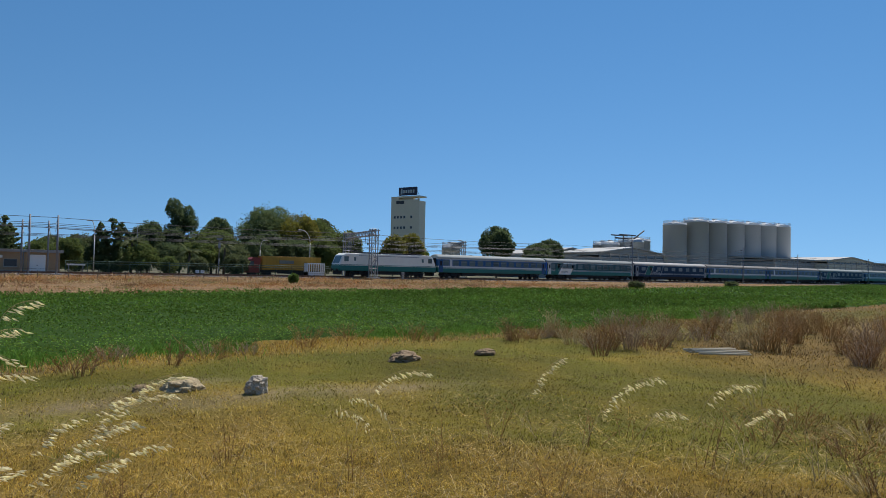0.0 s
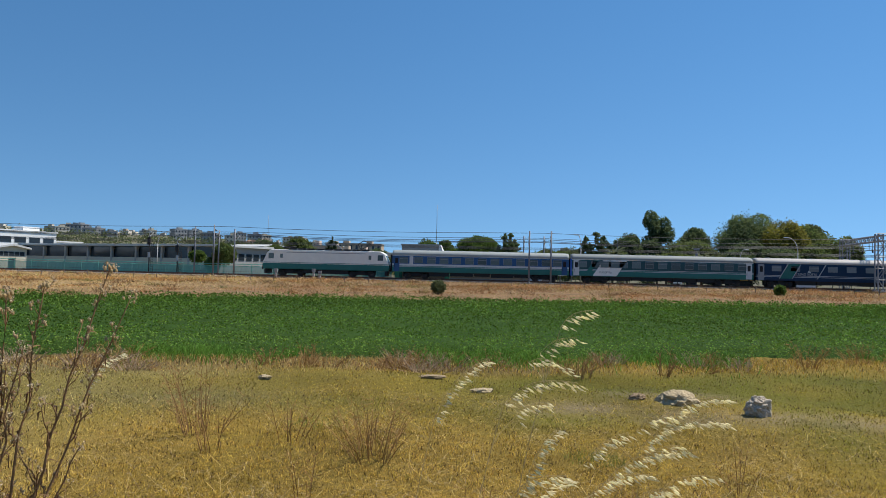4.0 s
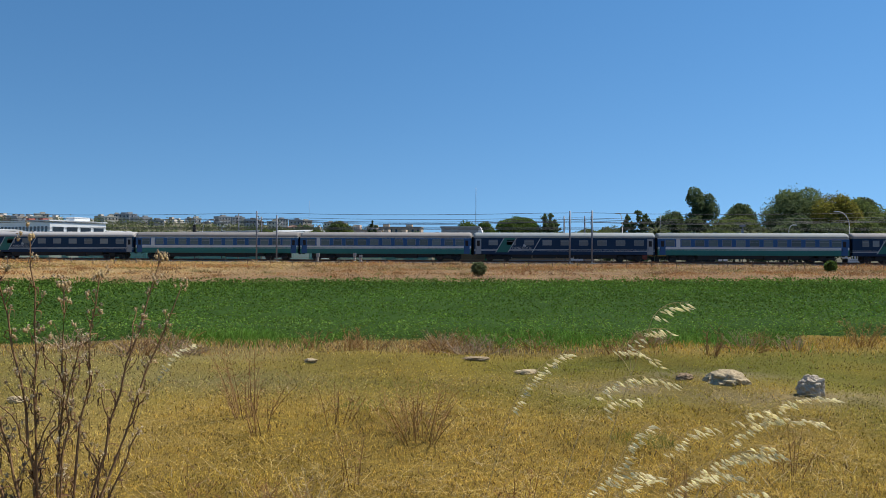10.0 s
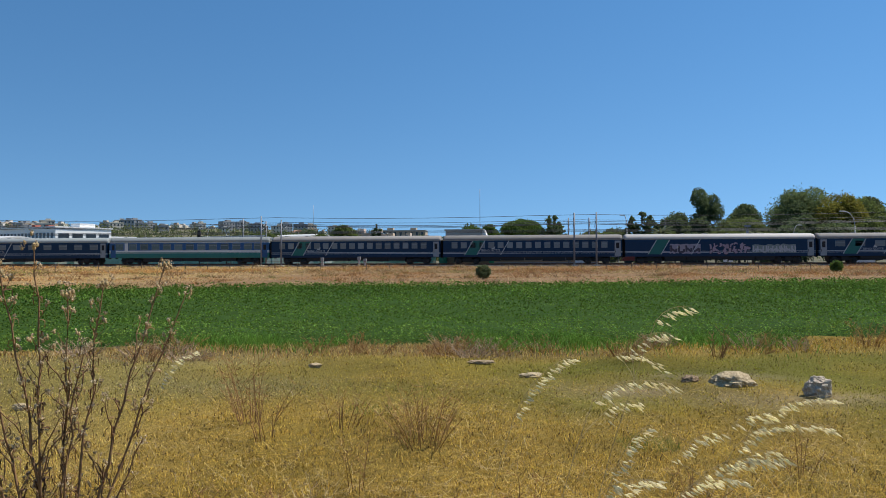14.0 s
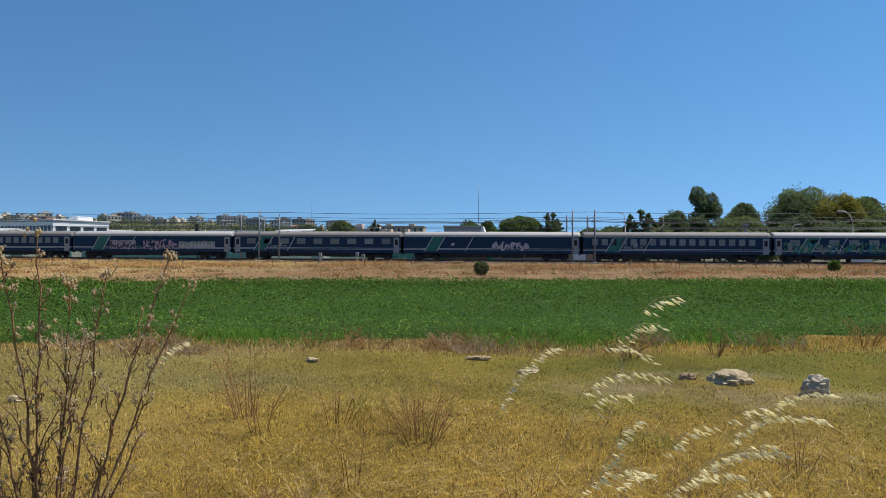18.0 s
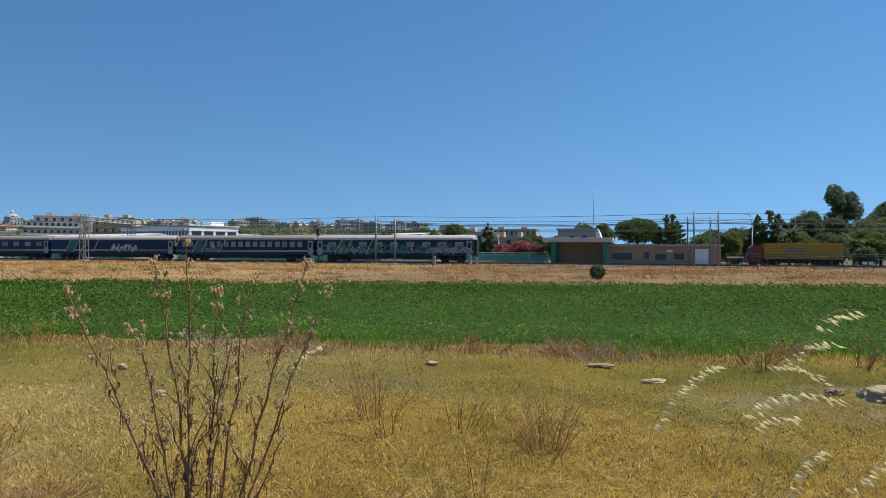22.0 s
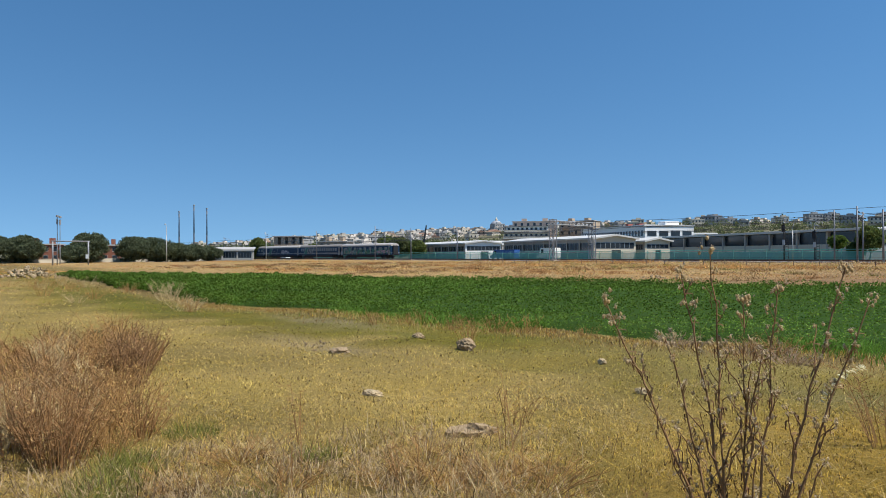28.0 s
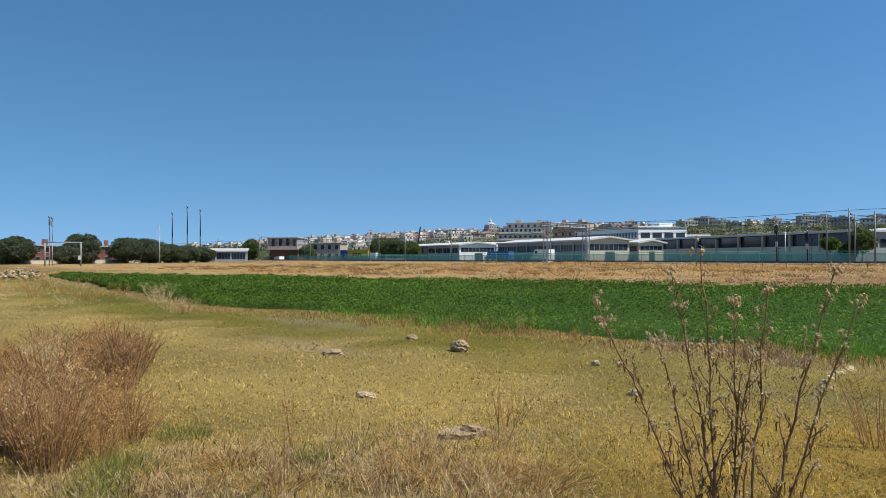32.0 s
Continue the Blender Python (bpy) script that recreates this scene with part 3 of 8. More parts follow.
def crop():
    """The green field: a closed low canopy of small leaves, thinning in size with nearness."""
    r = rng(13)
    k = 430000
    u = r.rand(k)
    x = np.where(r.rand(k) < 0.7, r.uniform(-46, 44, k), np.where(r.rand(k) < 0.5, r.uniform(-66, -40, k), r.uniform(40, 230, k)))
    lo, hi = along(NEAR_EDGE, x), along(FAR_EDGE, x)
    y = lo + (hi - lo) * u ** 1.7
    y += (0.45 * waves(x, y * 0, 2.4, 31)) * (1 - u)
    d = np.hypot(x, y)
    rows = 0.5 + 0.5 * np.sin((y - 0.2 * x) * 2 * math.pi / 0.9)
    clump = waves(x, y, 1.5, 32) * 0.9 + waves(x, y, 0.6, 33) * 0.6 + waves(x, y, 5, 37) * 0.4
    edge = smooth01(u * (hi - lo) / 0.7)
    height = (0.3 + 0.12 * clump + 0.02 * rows).clip(0.1, 0.6) * (0.5 + 0.5 * edge) + 0.02
    drop = r.rand(k) ** 2.2
    z = ground_z(x, y) + height * (1 - 0.75 * drop)
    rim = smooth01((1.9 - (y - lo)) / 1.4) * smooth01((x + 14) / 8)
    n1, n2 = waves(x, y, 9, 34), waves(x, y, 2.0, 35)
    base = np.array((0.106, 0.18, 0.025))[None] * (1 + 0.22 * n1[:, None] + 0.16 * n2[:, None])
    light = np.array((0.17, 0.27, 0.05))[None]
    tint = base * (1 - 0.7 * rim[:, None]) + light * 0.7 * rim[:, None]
    # darker towards the left: the backlit, shaded look is put into the tint
    tint *= np.exp(r.normal(0, 0.3, (k, 1))).clip(0.4, 1.4) * (0.9 - 0.1 * smooth01((-x - 2) / 10))[:, None]
    tint = (tint * 1.1).clip(0.004, 1)
    big, low_detail = np.clip(0.0016 * d, 0.024, 0.115), d > 23
    v, f = leaf_quads(r, np.c_[x, y, z][~low_detail], big[~low_detail], 0.3)
    v2, f2 = leaf_tris(r, np.c_[x, y, z][low_detail], big[low_detail] * 0.9)
    v, f, tint = np.concatenate([v, v2]), np.concatenate([f, f2 + len(v)]), np.concatenate([np.repeat(tint[~low_detail], 4, 0), np.repeat(tint[low_detail], 3, 0)])
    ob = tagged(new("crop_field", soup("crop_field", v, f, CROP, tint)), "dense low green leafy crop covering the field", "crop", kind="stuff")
    # lower storey of stems and leaves as one sheet, its shade put into the colour
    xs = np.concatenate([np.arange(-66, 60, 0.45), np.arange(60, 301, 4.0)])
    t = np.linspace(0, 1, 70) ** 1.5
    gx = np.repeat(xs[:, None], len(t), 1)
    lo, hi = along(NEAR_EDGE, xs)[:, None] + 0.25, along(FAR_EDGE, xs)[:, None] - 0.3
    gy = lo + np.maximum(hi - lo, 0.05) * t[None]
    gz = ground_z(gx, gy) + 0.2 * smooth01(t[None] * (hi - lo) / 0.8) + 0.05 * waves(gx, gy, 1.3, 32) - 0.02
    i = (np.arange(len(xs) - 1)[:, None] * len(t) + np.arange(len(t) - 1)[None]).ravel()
    under = soup("crop_shade_sheet", np.c_[gx.ravel(), gy.ravel(), gz.ravel()], np.c_[i, i + len(t), i + len(t) + 1, i + 1], mat("crop_painted_shade", (0.035, 0.07, 0.014), 0.95, var=0.5, scale=1.5, fine=14, bump=0.6, spec=0.03))
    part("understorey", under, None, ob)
    # soft feathery grass along the near rim
    k = 60000
    x = r.uniform(-18, 30, k)
    y = along(NEAR_EDGE, x) + r.normal(0.35, 0.55, k)
    strip = (waves(x, y * 0, 5, 36) > -0.35) & (x > -16 + r.uniform(-4, 4, k))
    x, y = x[strip], y[strip]
    k = len(x)
    clumpy = (0.75 + 0.45 * waves(x, y * 0.3, 1.3, 38)).clip(0.3, 1.5)
    tint = np.array((0.13, 0.25, 0.035))[None] * r.uniform(0.6, 1.35, (k, 1))
    v, f = bent_blades(r, np.c_[x, y, ground_z(x, y)], r.uniform(0.1, 0.3, k) * clumpy, 0.011 * r.uniform(0.7, 1.6, k), 1.0)
    tagged(new("green_grass", soup("green_grass", v, f, BLADE, np.repeat(tint, 5, 0))), "soft bright green grass along the field edge", "grass", kind="stuff")


meadow()
far_meadow()
crop()

# ---- railway: ballast bank, three tracks ----
BALLAST = mat("ballast_stone", (0.2, 0.17, 0.15), 0.95, var=0.5, scale=2.0, fine=9.0, bump=1.0)
RAIL = mat("rusty_rail_steel", (0.16, 0.09, 0.06), 0.6, 0.5, var=0.4, scale=2)
CONCRETE = mat("weathered_concrete", (0.42, 0.4, 0.37), 0.9, var=0.3, scale=1.2, bump=0.3)
MAST = mat("dull_pole_steel", (0.2, 0.21, 0.235), 0.6, 0.3, var=0.3, scale=1.5)
POLE = mat("galvanised_steel", (0.3, 0.31, 0.32), 0.6, 0.4, var=0.3, scale=1.5)
RAIL_TOP, TRACK_Y = 0.66, 104.0


def railway():
    bm = bmesh.new()
    prism(bm, [(98.6, 0.0), (101.6, 0.42), (114.4, 0.42), (117.0, 0.0)], -900, 900, "x")
    bed = tagged(new("track_bed", mesh_of("track_bed", bm, BALLAST)), "low bank of grey-brown ballast stone carrying the tracks", "track bed", kind="structure")
    r = rng(15)
    k = 26000
    x, y = r.uniform(-240, 200, k), np.where(r.rand(k) < 0.6, r.uniform(99, 102.8, k), r.uniform(102.8, 113, k))
    z = np.interp(y, (98.6, 101.6, 114.4), (0.0, 0.42, 0.42)) + 0.01
    v, f = leaf_quads(r, np.c_[x, y, z], 0.11, 0.2)
    part("ballast", soup("ballast", v, f, mat("loose_ballast", (0.24, 0.2, 0.17), 0.95, var=0.4, island=0.5)), None, tagged(bed))["kind"] = "stuff"
    rail = [(-0.075, 0), (0.075, 0), (0.075, 0.02), (0.01, 0.04), (0.01, 0.12), (0.036, 0.13), (0.036, 0.17), (-0.036, 0.17), (-0.036, 0.13), (-0.01, 0.12), (-0.01, 0.04), (-0.075, 0.02)]
    sleeper = mesh_of("sleeper", boxes((-0.13, 0.13, -1.2, 1.2, 0.38, 0.49), bevel=0.02), CONCRETE)
    for ty in (TRACK_Y, 108.0, 112.0):
        tr = thing("railway_track", "rusty steel rails on concrete sleepers in ballast", "railway track", 0, ty, 0, group="tracks", kind="structure")
        for s in (-0.755, 0.755):
            bm = bmesh.new()
            prism(bm, [(u + s, w + RAIL_TOP - 0.17) for u, w in rail], -900, 900, "x")
            part("rail", bm, RAIL, tr)
        if ty == TRACK_Y:
            for i in range(150):
                part("sleeper", sleeper, None, tr).matrix_basis = pose(-90 + i * 1.2, 0, 0)


railway()

# ---- the train: one locomotive and fourteen coaches, heading left along the nearest track ----
HEAD_X, SPEED, GAIN, PITCH = 50.1, 20.6, 0.029, 26.2
WHITE_P = mat("dusty_white_paint", (0.82, 0.82, 0.75), 0.45, var=0.2, scale=1.2)
GREY_P = mat("dusty_pale_grey_paint", (0.58, 0.62, 0.62), 0.5, var=0.25, scale=1.0)
TEAL_P = mat("dull_teal_paint", (0.01, 0.16, 0.14), 0.4, var=0.35, scale=1.0)
TEAL_D = mat("dark_teal_paint", (0.008, 0.13, 0.11), 0.4, var=0.35, scale=1.0)
BLUE_P = mat("faded_blue_paint", (0.014, 0.085, 0.23), 0.4, var=0.3, scale=1.0)
NAVY_P = mat("dark_navy_paint", (0.008, 0.034, 0.08), 0.5, var=0.35, scale=1.0, spec=0.2)
GREENBLACK_P = mat("deep_bottle_green_paint", (0.01, 0.065, 0.075), 0.35, var=0.35, scale=1.0)
LIGHT_P = mat("bright_blue_paint", (0.02, 0.12, 0.5), 0.45, var=0.2)
ROOF_G = mat("sooty_grey_roof_paint", (0.27, 0.29, 0.28), 0.75, var=0.35, scale=0.9, random_ob=0.2)
ROOF_B = mat("sooty_brown_roof_paint", (0.25, 0.23, 0.21), 0.8, var=0.4, scale=0.9, random_ob=0.2)
ROOF_W = mat("pale_roof_paint", (0.46, 0.43, 0.4), 0.7, var=0.3, scale=0.9)
UNDER = mat("grimy_underframe", (0.03, 0.028, 0.026), 0.85, var=0.4)
WHEEL = mat("worn_wheel_steel", (0.09, 0.08, 0.075), 0.5, 0.6, var=0.3)
RUBBER = mat("black_rubber", (0.015, 0.015, 0.016), 0.8)
# window glass with the reflected sky put into its pale base colour
GLASS = mat("sky_pale_window_glass", (0.1, 0.145, 0.15), 0.25, var=0.3, scale=0.7, random_ob=0.4, spec=0.35)
BLIND = mat("window_with_drawn_blind", (0.15, 0.18, 0.19), 0.3, var=0.3, scale=0.7, random_ob=0.3, spec=0.6)
FRAME = mat("aluminium_window_frame", (0.26, 0.29, 0.31), 0.5, 0.3, var=0.2)
STRIPE = mat("white_stripe_paint", (0.42, 0.46, 0.47), 0.5, var=0.2)
PANTO = mat("pantograph_grey", (0.06, 0.055, 0.055), 0.6, 0.4)

SIDE = [(1.38, 0.98), (1.41, 1.2), (1.415, 2.2), (1.4, 3.05), (1.34, 3.42)]
ROOF = [(1.34, 3.42), (1.22, 3.72), (1.0, 3.95), (0.66, 4.12), (0.3, 4.2), (0.0, 4.22)]


def shell(profile, x0, x1, close, tuck=0.0):
    """A half profile mirrored and drawn out along x, closed at the ends. tuck: how far the ends draw in."""
    bm = bmesh.new()
    ring = [(-u, w) for u, w in profile] + [(u, w) for u, w in profile[::-1] if u > 0]
    xs = [x0, x0 + 0.35, x1 - 0.35, x1]
    sc = [1 - tuck, 1, 1, 1 - tuck]
    low = min(w for _, w in profile)
    loops = [[bm.verts.new((x, u * (0.5 + 0.5 * s), low + (w - low) * s)) for u, w in ring] for x, s in zip(xs, sc)]
    for a, b in zip(loops, loops[1:]):
        for i in range(len(ring) - 1):
            bm.faces.new([a[i], a[i + 1], b[i + 1], b[i]])
        if close:
            bm.faces.new([a[-1], a[0], b[0], b[-1]])
    bm.faces.new(loops[0][::-1])
    bm.faces.new(loops[-1])
    bmesh.ops.recalc_face_normals(bm, faces=bm.faces[:])
    return bm


def banded(bm, cuts, pick):
    """Cut a shell at heights and paint each band: pick(x, z) gives the material's number."""
    for z in cuts:
        bmesh.ops.bisect_plane(bm, geom=bm.verts[:] + bm.edges[:] + bm.faces[:], plane_co=(0, 0, z), plane_no=(0, 0, 1))
    for f in bm.faces:
        c = f.calc_center_median()
        f.material_index = pick(c.x, c.z)
    return bm


WHEEL_MESH = [None]


def bogie(parent, x, base=2.5):
    b = part("bogie", boxes((-1.7, 1.7, -1.12, -0.98, 0.5, 0.72), (-1.7, 1.7, 0.98, 1.12, 0.5, 0.72), (-0.3, 0.3, -1.1, 1.1, 0.45, 0.8), (-1.45, -1.05, -1.2, -0.95, 0.32, 0.6), (1.05, 1.45, -1.2, -0.95, 0.32, 0.6), (-0.45, 0.45, -1.22, -1.0, 0.38, 0.9), (-1.9, 1.9, -0.6, 0.6, 0.3, 1.0)), UNDER, parent)
    b.location.x = x
    if WHEEL_MESH[0] is None:
        bm = bmesh.new()
        lathe(bm, [(0.1, -0.1), (0.46, -0.07), (0.46, 0.05), (0.49, 0.06), (0.49, 0.09), (0.12, 0.1)], n=18)
        bmesh.ops.rotate(bm, verts=bm.verts[:], cent=(0, 0, 0), matrix=Matrix.Rotation(radians(90), 3, "X"))
        WHEEL_MESH[0] = mesh_of("wheel", bm, WHEEL)
    for wx in (-base / 2, base / 2):
        for wy in (-0.755, 0.755):
            part("wheel", WHEEL_MESH[0], None, b).location = (wx, wy, 0.46)
    return b


def window_mesh(w, h, glass):
    bm = bmesh.new()
    for s, y in ((1, 0.0),):
        box(bm, -w / 2 - 0.03, w / 2 + 0.03, -0.012, 0.012, -h / 2 - 0.03, h / 2 + 0.03, 0)
        box(bm, -w / 2, w / 2, -0.02, 0.02, -h / 2, h / 2, 1)
        box(bm, -w / 2, w / 2, -0.026, 0.026, h * 0.17, h * 0.17 + 0.045, 0)
    return mesh_of("window", bm, [FRAME, glass])


def slanted(x0, x1, z0, z1, lean, y0=-1.432, y1=-1.40):
    bm = bmesh.new()
    return prism(bm, [(x0, z0), (x1, z0), (x1 + lean, z1), (x0 + lean, z1)], y0, y1, "y")


def lettering(text, size, material, parent, x, y, z, label):
    cu = bpy.data.curves.new("lettering", "FONT")
    cu.body, cu.size, cu.extrude = text, size, 0.004
    ob = bpy.data.objects.new("lettering", cu)
    scene.collection.objects.link(ob)
    me = bpy.data.meshes.new_from_object(ob.evaluated_get(bpy.context.evaluated_depsgraph_get()))
    bpy.data.objects.remove(ob)
    me.materials.clear()
    me.materials.append(material)
    p = part("lettering", me, None, parent, label)
    p.matrix_basis = pose(x, y, z, 90, 0, 0)
    return p


def gangway(parent, x):
    bm = boxes((x - 0.24, x + 0.24, -0.75, 0.75, 1.1, 3.5), (x - 0.16, x + 0.16, -0.6, 0.6, 1.2, 3.35), bevel=0.06)
    part("gangway_bellows", bm, RUBBER, parent)


def buffers(parent, x, s):
    for y in (-0.87, 0.87):
        bm = bmesh.new()
        tube(bm, (x, y, 1.05), (x + s * 0.32, y, 1.05), 0.11, 0.11, 8)
        tube(bm, (x + s * 0.32, y, 1.05), (x + s * 0.36, y, 1.05), 0.23, 0.23, 10)
        part("buffer", bm, UNDER, parent)


GRAFFITI = {}


def paint(name, c):
    if name not in GRAFFITI:
        GRAFFITI[name] = mat("spray_paint_" + name, c, 0.5, var=0.3, scale=2.5)
    return GRAFFITI[name]


def graffiti(parent, x0, x1, z0, z1, seed, colours, edge=None, step=0.75):
    """Sprayed lettering that cannot be read: fat bent strokes one beside the other on the coach side."""
    r = rng(seed)
    bm = bmesh.new()
    mats = [paint(*c) for c in colours]
    if edge:
        mats.append(paint(*edge))
    x, n = x0, 0
    while x < x1:
        w, k = step * r.uniform(0.7, 1.25), n % len(colours)
        for s in range(3):
            a = (x + r.uniform(0, w), r.uniform(z0, z1))
            b = (x + r.uniform(0, w), r.uniform(z0, z1))
            d = Vector((b[0] - a[0], b[1] - a[1]))
            d = d.normalized() * max(d.length, 0.5)
            t = r.uniform(0.08, 0.17)
            q = Vector((-d.y, d.x)).normalized() * t
            bend = Vector((-d.y, d.x)) * r.uniform(-0.35, 0.35)
            p0, p2 = Vector(a), Vector((min(max(a[0] + d.x, x0), x1), min(max(a[1] + d.y, z0), z1)))
            p1 = (p0 + p2) / 2 + bend
            p1.y = min(max(p1.y, z0), z1)
            lift = 0.002 * (n % 4) + 0.003 * s
            if edge:
                prism(bm, [tuple(p0 - q * 1.7), tuple(p1 - q * 1.7), tuple(p2 - q * 1.7), tuple(p2 + q * 1.7), tuple(p1 + q * 1.7), tuple(p0 + q * 1.7)], -1.424 - lift * 0.3, -1.41, "y", len(colours))
            prism(bm, [tuple(p0 - q), tuple(p1 - q), tuple(p2 - q), tuple(p2 + q), tuple(p1 + q), tuple(p0 + q)], -1.432 - lift, -1.41, "y", k)
        x += w * 0.72
        n += 1
    part("graffiti", bm, mats, parent, "sprayed graffiti in pale bent strokes")


def sprayed_block(parent, x0, x1, z0, z1, seed, fill, ink, count):
    """A solid sprayed ground with an uneven edge, and upright strokes and rings of another paint on it that spell nothing."""
    r = rng(seed)
    bm = bmesh.new()
    n = 14
    top = [(x0 + (x1 - x0) * i / n, z1 + r.normal(0, 0.05)) for i in range(n + 1)]
    low = [(x0 + (x1 - x0) * i / n, z0 + r.normal(0, 0.04)) for i in range(n, -1, -1)]
    prism(bm, low + top, -1.424, -1.41, "y", 0)
    step = (x1 - x0) / count
    for i in range(count):
        a, wd = x0 + step * (i + 0.16), step * 0.13
        b, lo, hi = x0 + step * (i + 0.82), z0 + (z1 - z0) * r.uniform(0.1, 0.2), z1 - (z1 - z0) * r.uniform(0.1, 0.2)
        mid = (lo + hi) / 2 + r.uniform(-0.1, 0.1)
        lean = r.uniform(-0.15, 0.15)
        bars = [((a, lo), (a + lean, hi)), ((a, lo if r.rand() < 0.5 else mid), (b, lo if r.rand() < 0.5 else mid)), ((b, lo), (b + lean, mid if r.rand() < 0.6 else hi))]
        for j, (p, q) in enumerate(bars):
            p, q = Vector(p), Vector(q)
            side = Vector((-(q - p).y, (q - p).x)).normalized() * wd
            prism(bm, [tuple(p - side), tuple(q - side), tuple(q + side), tuple(p + side)], -1.43 - 0.002 * j, -1.415, "y", 1)
    part("graffiti", bm, [paint(*fill), paint(*ink)], parent, "block of sprayed graffiti in dull pale paint")


def coach(name, label, style, roof, L=PITCH):
    """A coach whose near end is at x = 0 and tail at x = L; z from the rail's top."""
    c = thing(name, label, "train coach", group="coaches of the train")
    e = 0.22
    body = shell(SIDE, e, L - e, True)
    if style == "day":
        mats = [TEAL_P, GREY_P, BLUE_P, STRIPE]
        cuts, pick = (1.72, 1.8, 1.88, 2.16, 3.32), lambda x, z: 0 if z < 1.72 else 3 if z < 1.8 else 0 if z < 1.88 else 1 if z < 2.16 else 2 if z < 3.32 else 1
    elif style == "couchette":
        mats = [TEAL_P, WHITE_P, GREENBLACK_P, STRIPE]
        cuts, pick = (1.72, 1.8, 1.9, 1.98, 3.32), lambda x, z: 0 if z < 1.72 else 3 if z < 1.8 else 0 if z < 1.9 else 3 if z < 1.98 else 2 if z < 3.32 else 1
    else:
        mats = [NAVY_P, STRIPE]
        cuts, pick = (1.5, 1.57, 1.68, 1.75), lambda x, z: 1 if 1.5 < z < 1.57 or 1.68 < z < 1.75 else 0
    part("body", banded(body, cuts, pick), mats, c)
    rf = shell(ROOF, e - 0.04, L - e + 0.04, True, 0.12)
    for f in rf.faces:
        f.smooth = len(f.verts) == 4
    part("roof", rf, roof, c)
    r = rng(len(label) + int(style == "day") * 7)
    for vx in np.arange(2.2, L - 2, 3.1):
        bm = boxes((vx - 0.25, vx + 0.25, -0.2, 0.2, 4.16, 4.27), bevel=0.03)
        part("roof_vent", bm, roof, c)
    part("eave_gutter", boxes((e, L - e, -1.375, -1.33, 3.4, 3.46), (e, L - e, 1.33, 1.375, 3.4, 3.46)), ROOF_G, c)
    gangway(c, 0.1)
    gangway(c, L - 0.1)
    buffers(c, 0.25, -1)
    buffers(c, L - 0.25, 1)
    bogie(c, 3.7)
    bogie(c, L - 3.7)
    for i, (a, b) in enumerate(((5.7, 8.6), (8.7, 12.1), (12.2, 14.6), (14.7, 18.0), (18.1, 20.7))):
        part("underfloor_box", boxes((a, b, -1.25, -0.1, 0.42 + 0.06 * (i % 3), 1.0), bevel=0.03), UNDER, c)
        part("underfloor_box", boxes((a + 0.2, b - 0.2, 0.1, 1.25, 0.5, 1.0), bevel=0.03), UNDER, c)
    part("trussrail", boxes((5.6, L - 5.6, -1.28, -1.2, 0.86, 0.98), (5.6, L - 5.6, 1.2, 1.28, 0.86, 0.98)), UNDER, c)
    glass = {"day": GLASS, "couchette": GLASS, "sleeper": BLIND, "saloon": BLIND, "van": BLIND}[style]
    if style == "day":
        wins, size = [1.9] + [4.1 + i * 1.86 for i in range(11)] + [24.3], (1.2, 0.86)
    elif style == "couchette":
        wins, size = [1.7, 3.6] + [5.7 + i * 1.87 for i in range(10)] + [24.4], (1.15, 0.86)
    elif style == "sleeper":
        wins, size = [3.0 + i * 2.6 for i in range(9)], (1.25, 0.72)
    elif style == "saloon":
        wins, size = [1.9 + i * 1.35 for i in range(17)], (0.78, 0.8)
    else:
        wins, size = [], (1, 1)
    wm = window_mesh(*size, glass)
    for wx in wins:
        for s in (-1, 1):
            part("window", wm, None, c).matrix_basis = pose(wx, s * 1.412, 2.72, 0, 0, 0)
    dm = mesh_of("door", boxes((-0.42, 0.42, -0.02, 0.02, 1.05, 3.28, 0), (-0.22, 0.22, -0.026, 0.026, 2.2, 3.0, 1), (-0.32, -0.28, -0.05, 0.05, 1.6, 2.0, 1), bevel=0.01), [{"day": BLUE_P, "couchette": GREY_P}.get(style, FRAME), RUBBER])
    for dx in (0.85, L - 0.85):
        for s in (-1, 1):
            if style in ("sleeper", "saloon", "van") and dx < 2 and style != "sleeper":
                continue
            part("door", dm, None, c).matrix_basis = pose(dx, s * 1.41, 0)
    if style == "day":
        part("livery_panel", boxes((2.75, 3.3, -1.43, -1.4, 1.9, 3.28)), GREY_P, c)
    if style == "couchette":
        part("livery_panel", slanted(3.2, 6.6, 1.05, 3.3, 1.5), WHITE_P, c, "white slanted panel")
        part("livery_panel", slanted(1.9, 2.6, 1.05, 3.3, 1.5), TEAL_P, c)
        lettering("CUCCETTE", 0.36, GREENBLACK_P, c, 4.1, -1.44, 1.45, "dark green word")
        part("end_panel", boxes((-0.02, 0.21, -1.38, 1.38, 1.0, 3.45), bevel=0.03), LIGHT_P, c, "bright blue end wall")
        for wx in (4.9, 6.4):
            part("window", wm, None, c).matrix_basis = pose(wx, -1.432, 2.72)
    if style in ("sleeper", "saloon", "van"):
        part("livery_panel", slanted(3.45, 5.1, 1.3, 3.36, 1.2), TEAL_D, c, "teal slanted panel")
        for sx in (3.33, 5.12, 9.3 if style == "van" else 8.6):
            part("livery_stripe", slanted(sx, sx + 0.11, 1.3, 3.36, 1.2, -1.438), STRIPE, c)
        if style != "van":
            lettering("TRENO NOTTE", 0.42, STRIPE, c, 5.7, -1.42, 1.82, "white words")
        part("emblem", slanted(7.3, 7.75, 2.15, 2.5, 0.12, -1.43), STRIPE, c)
    return c


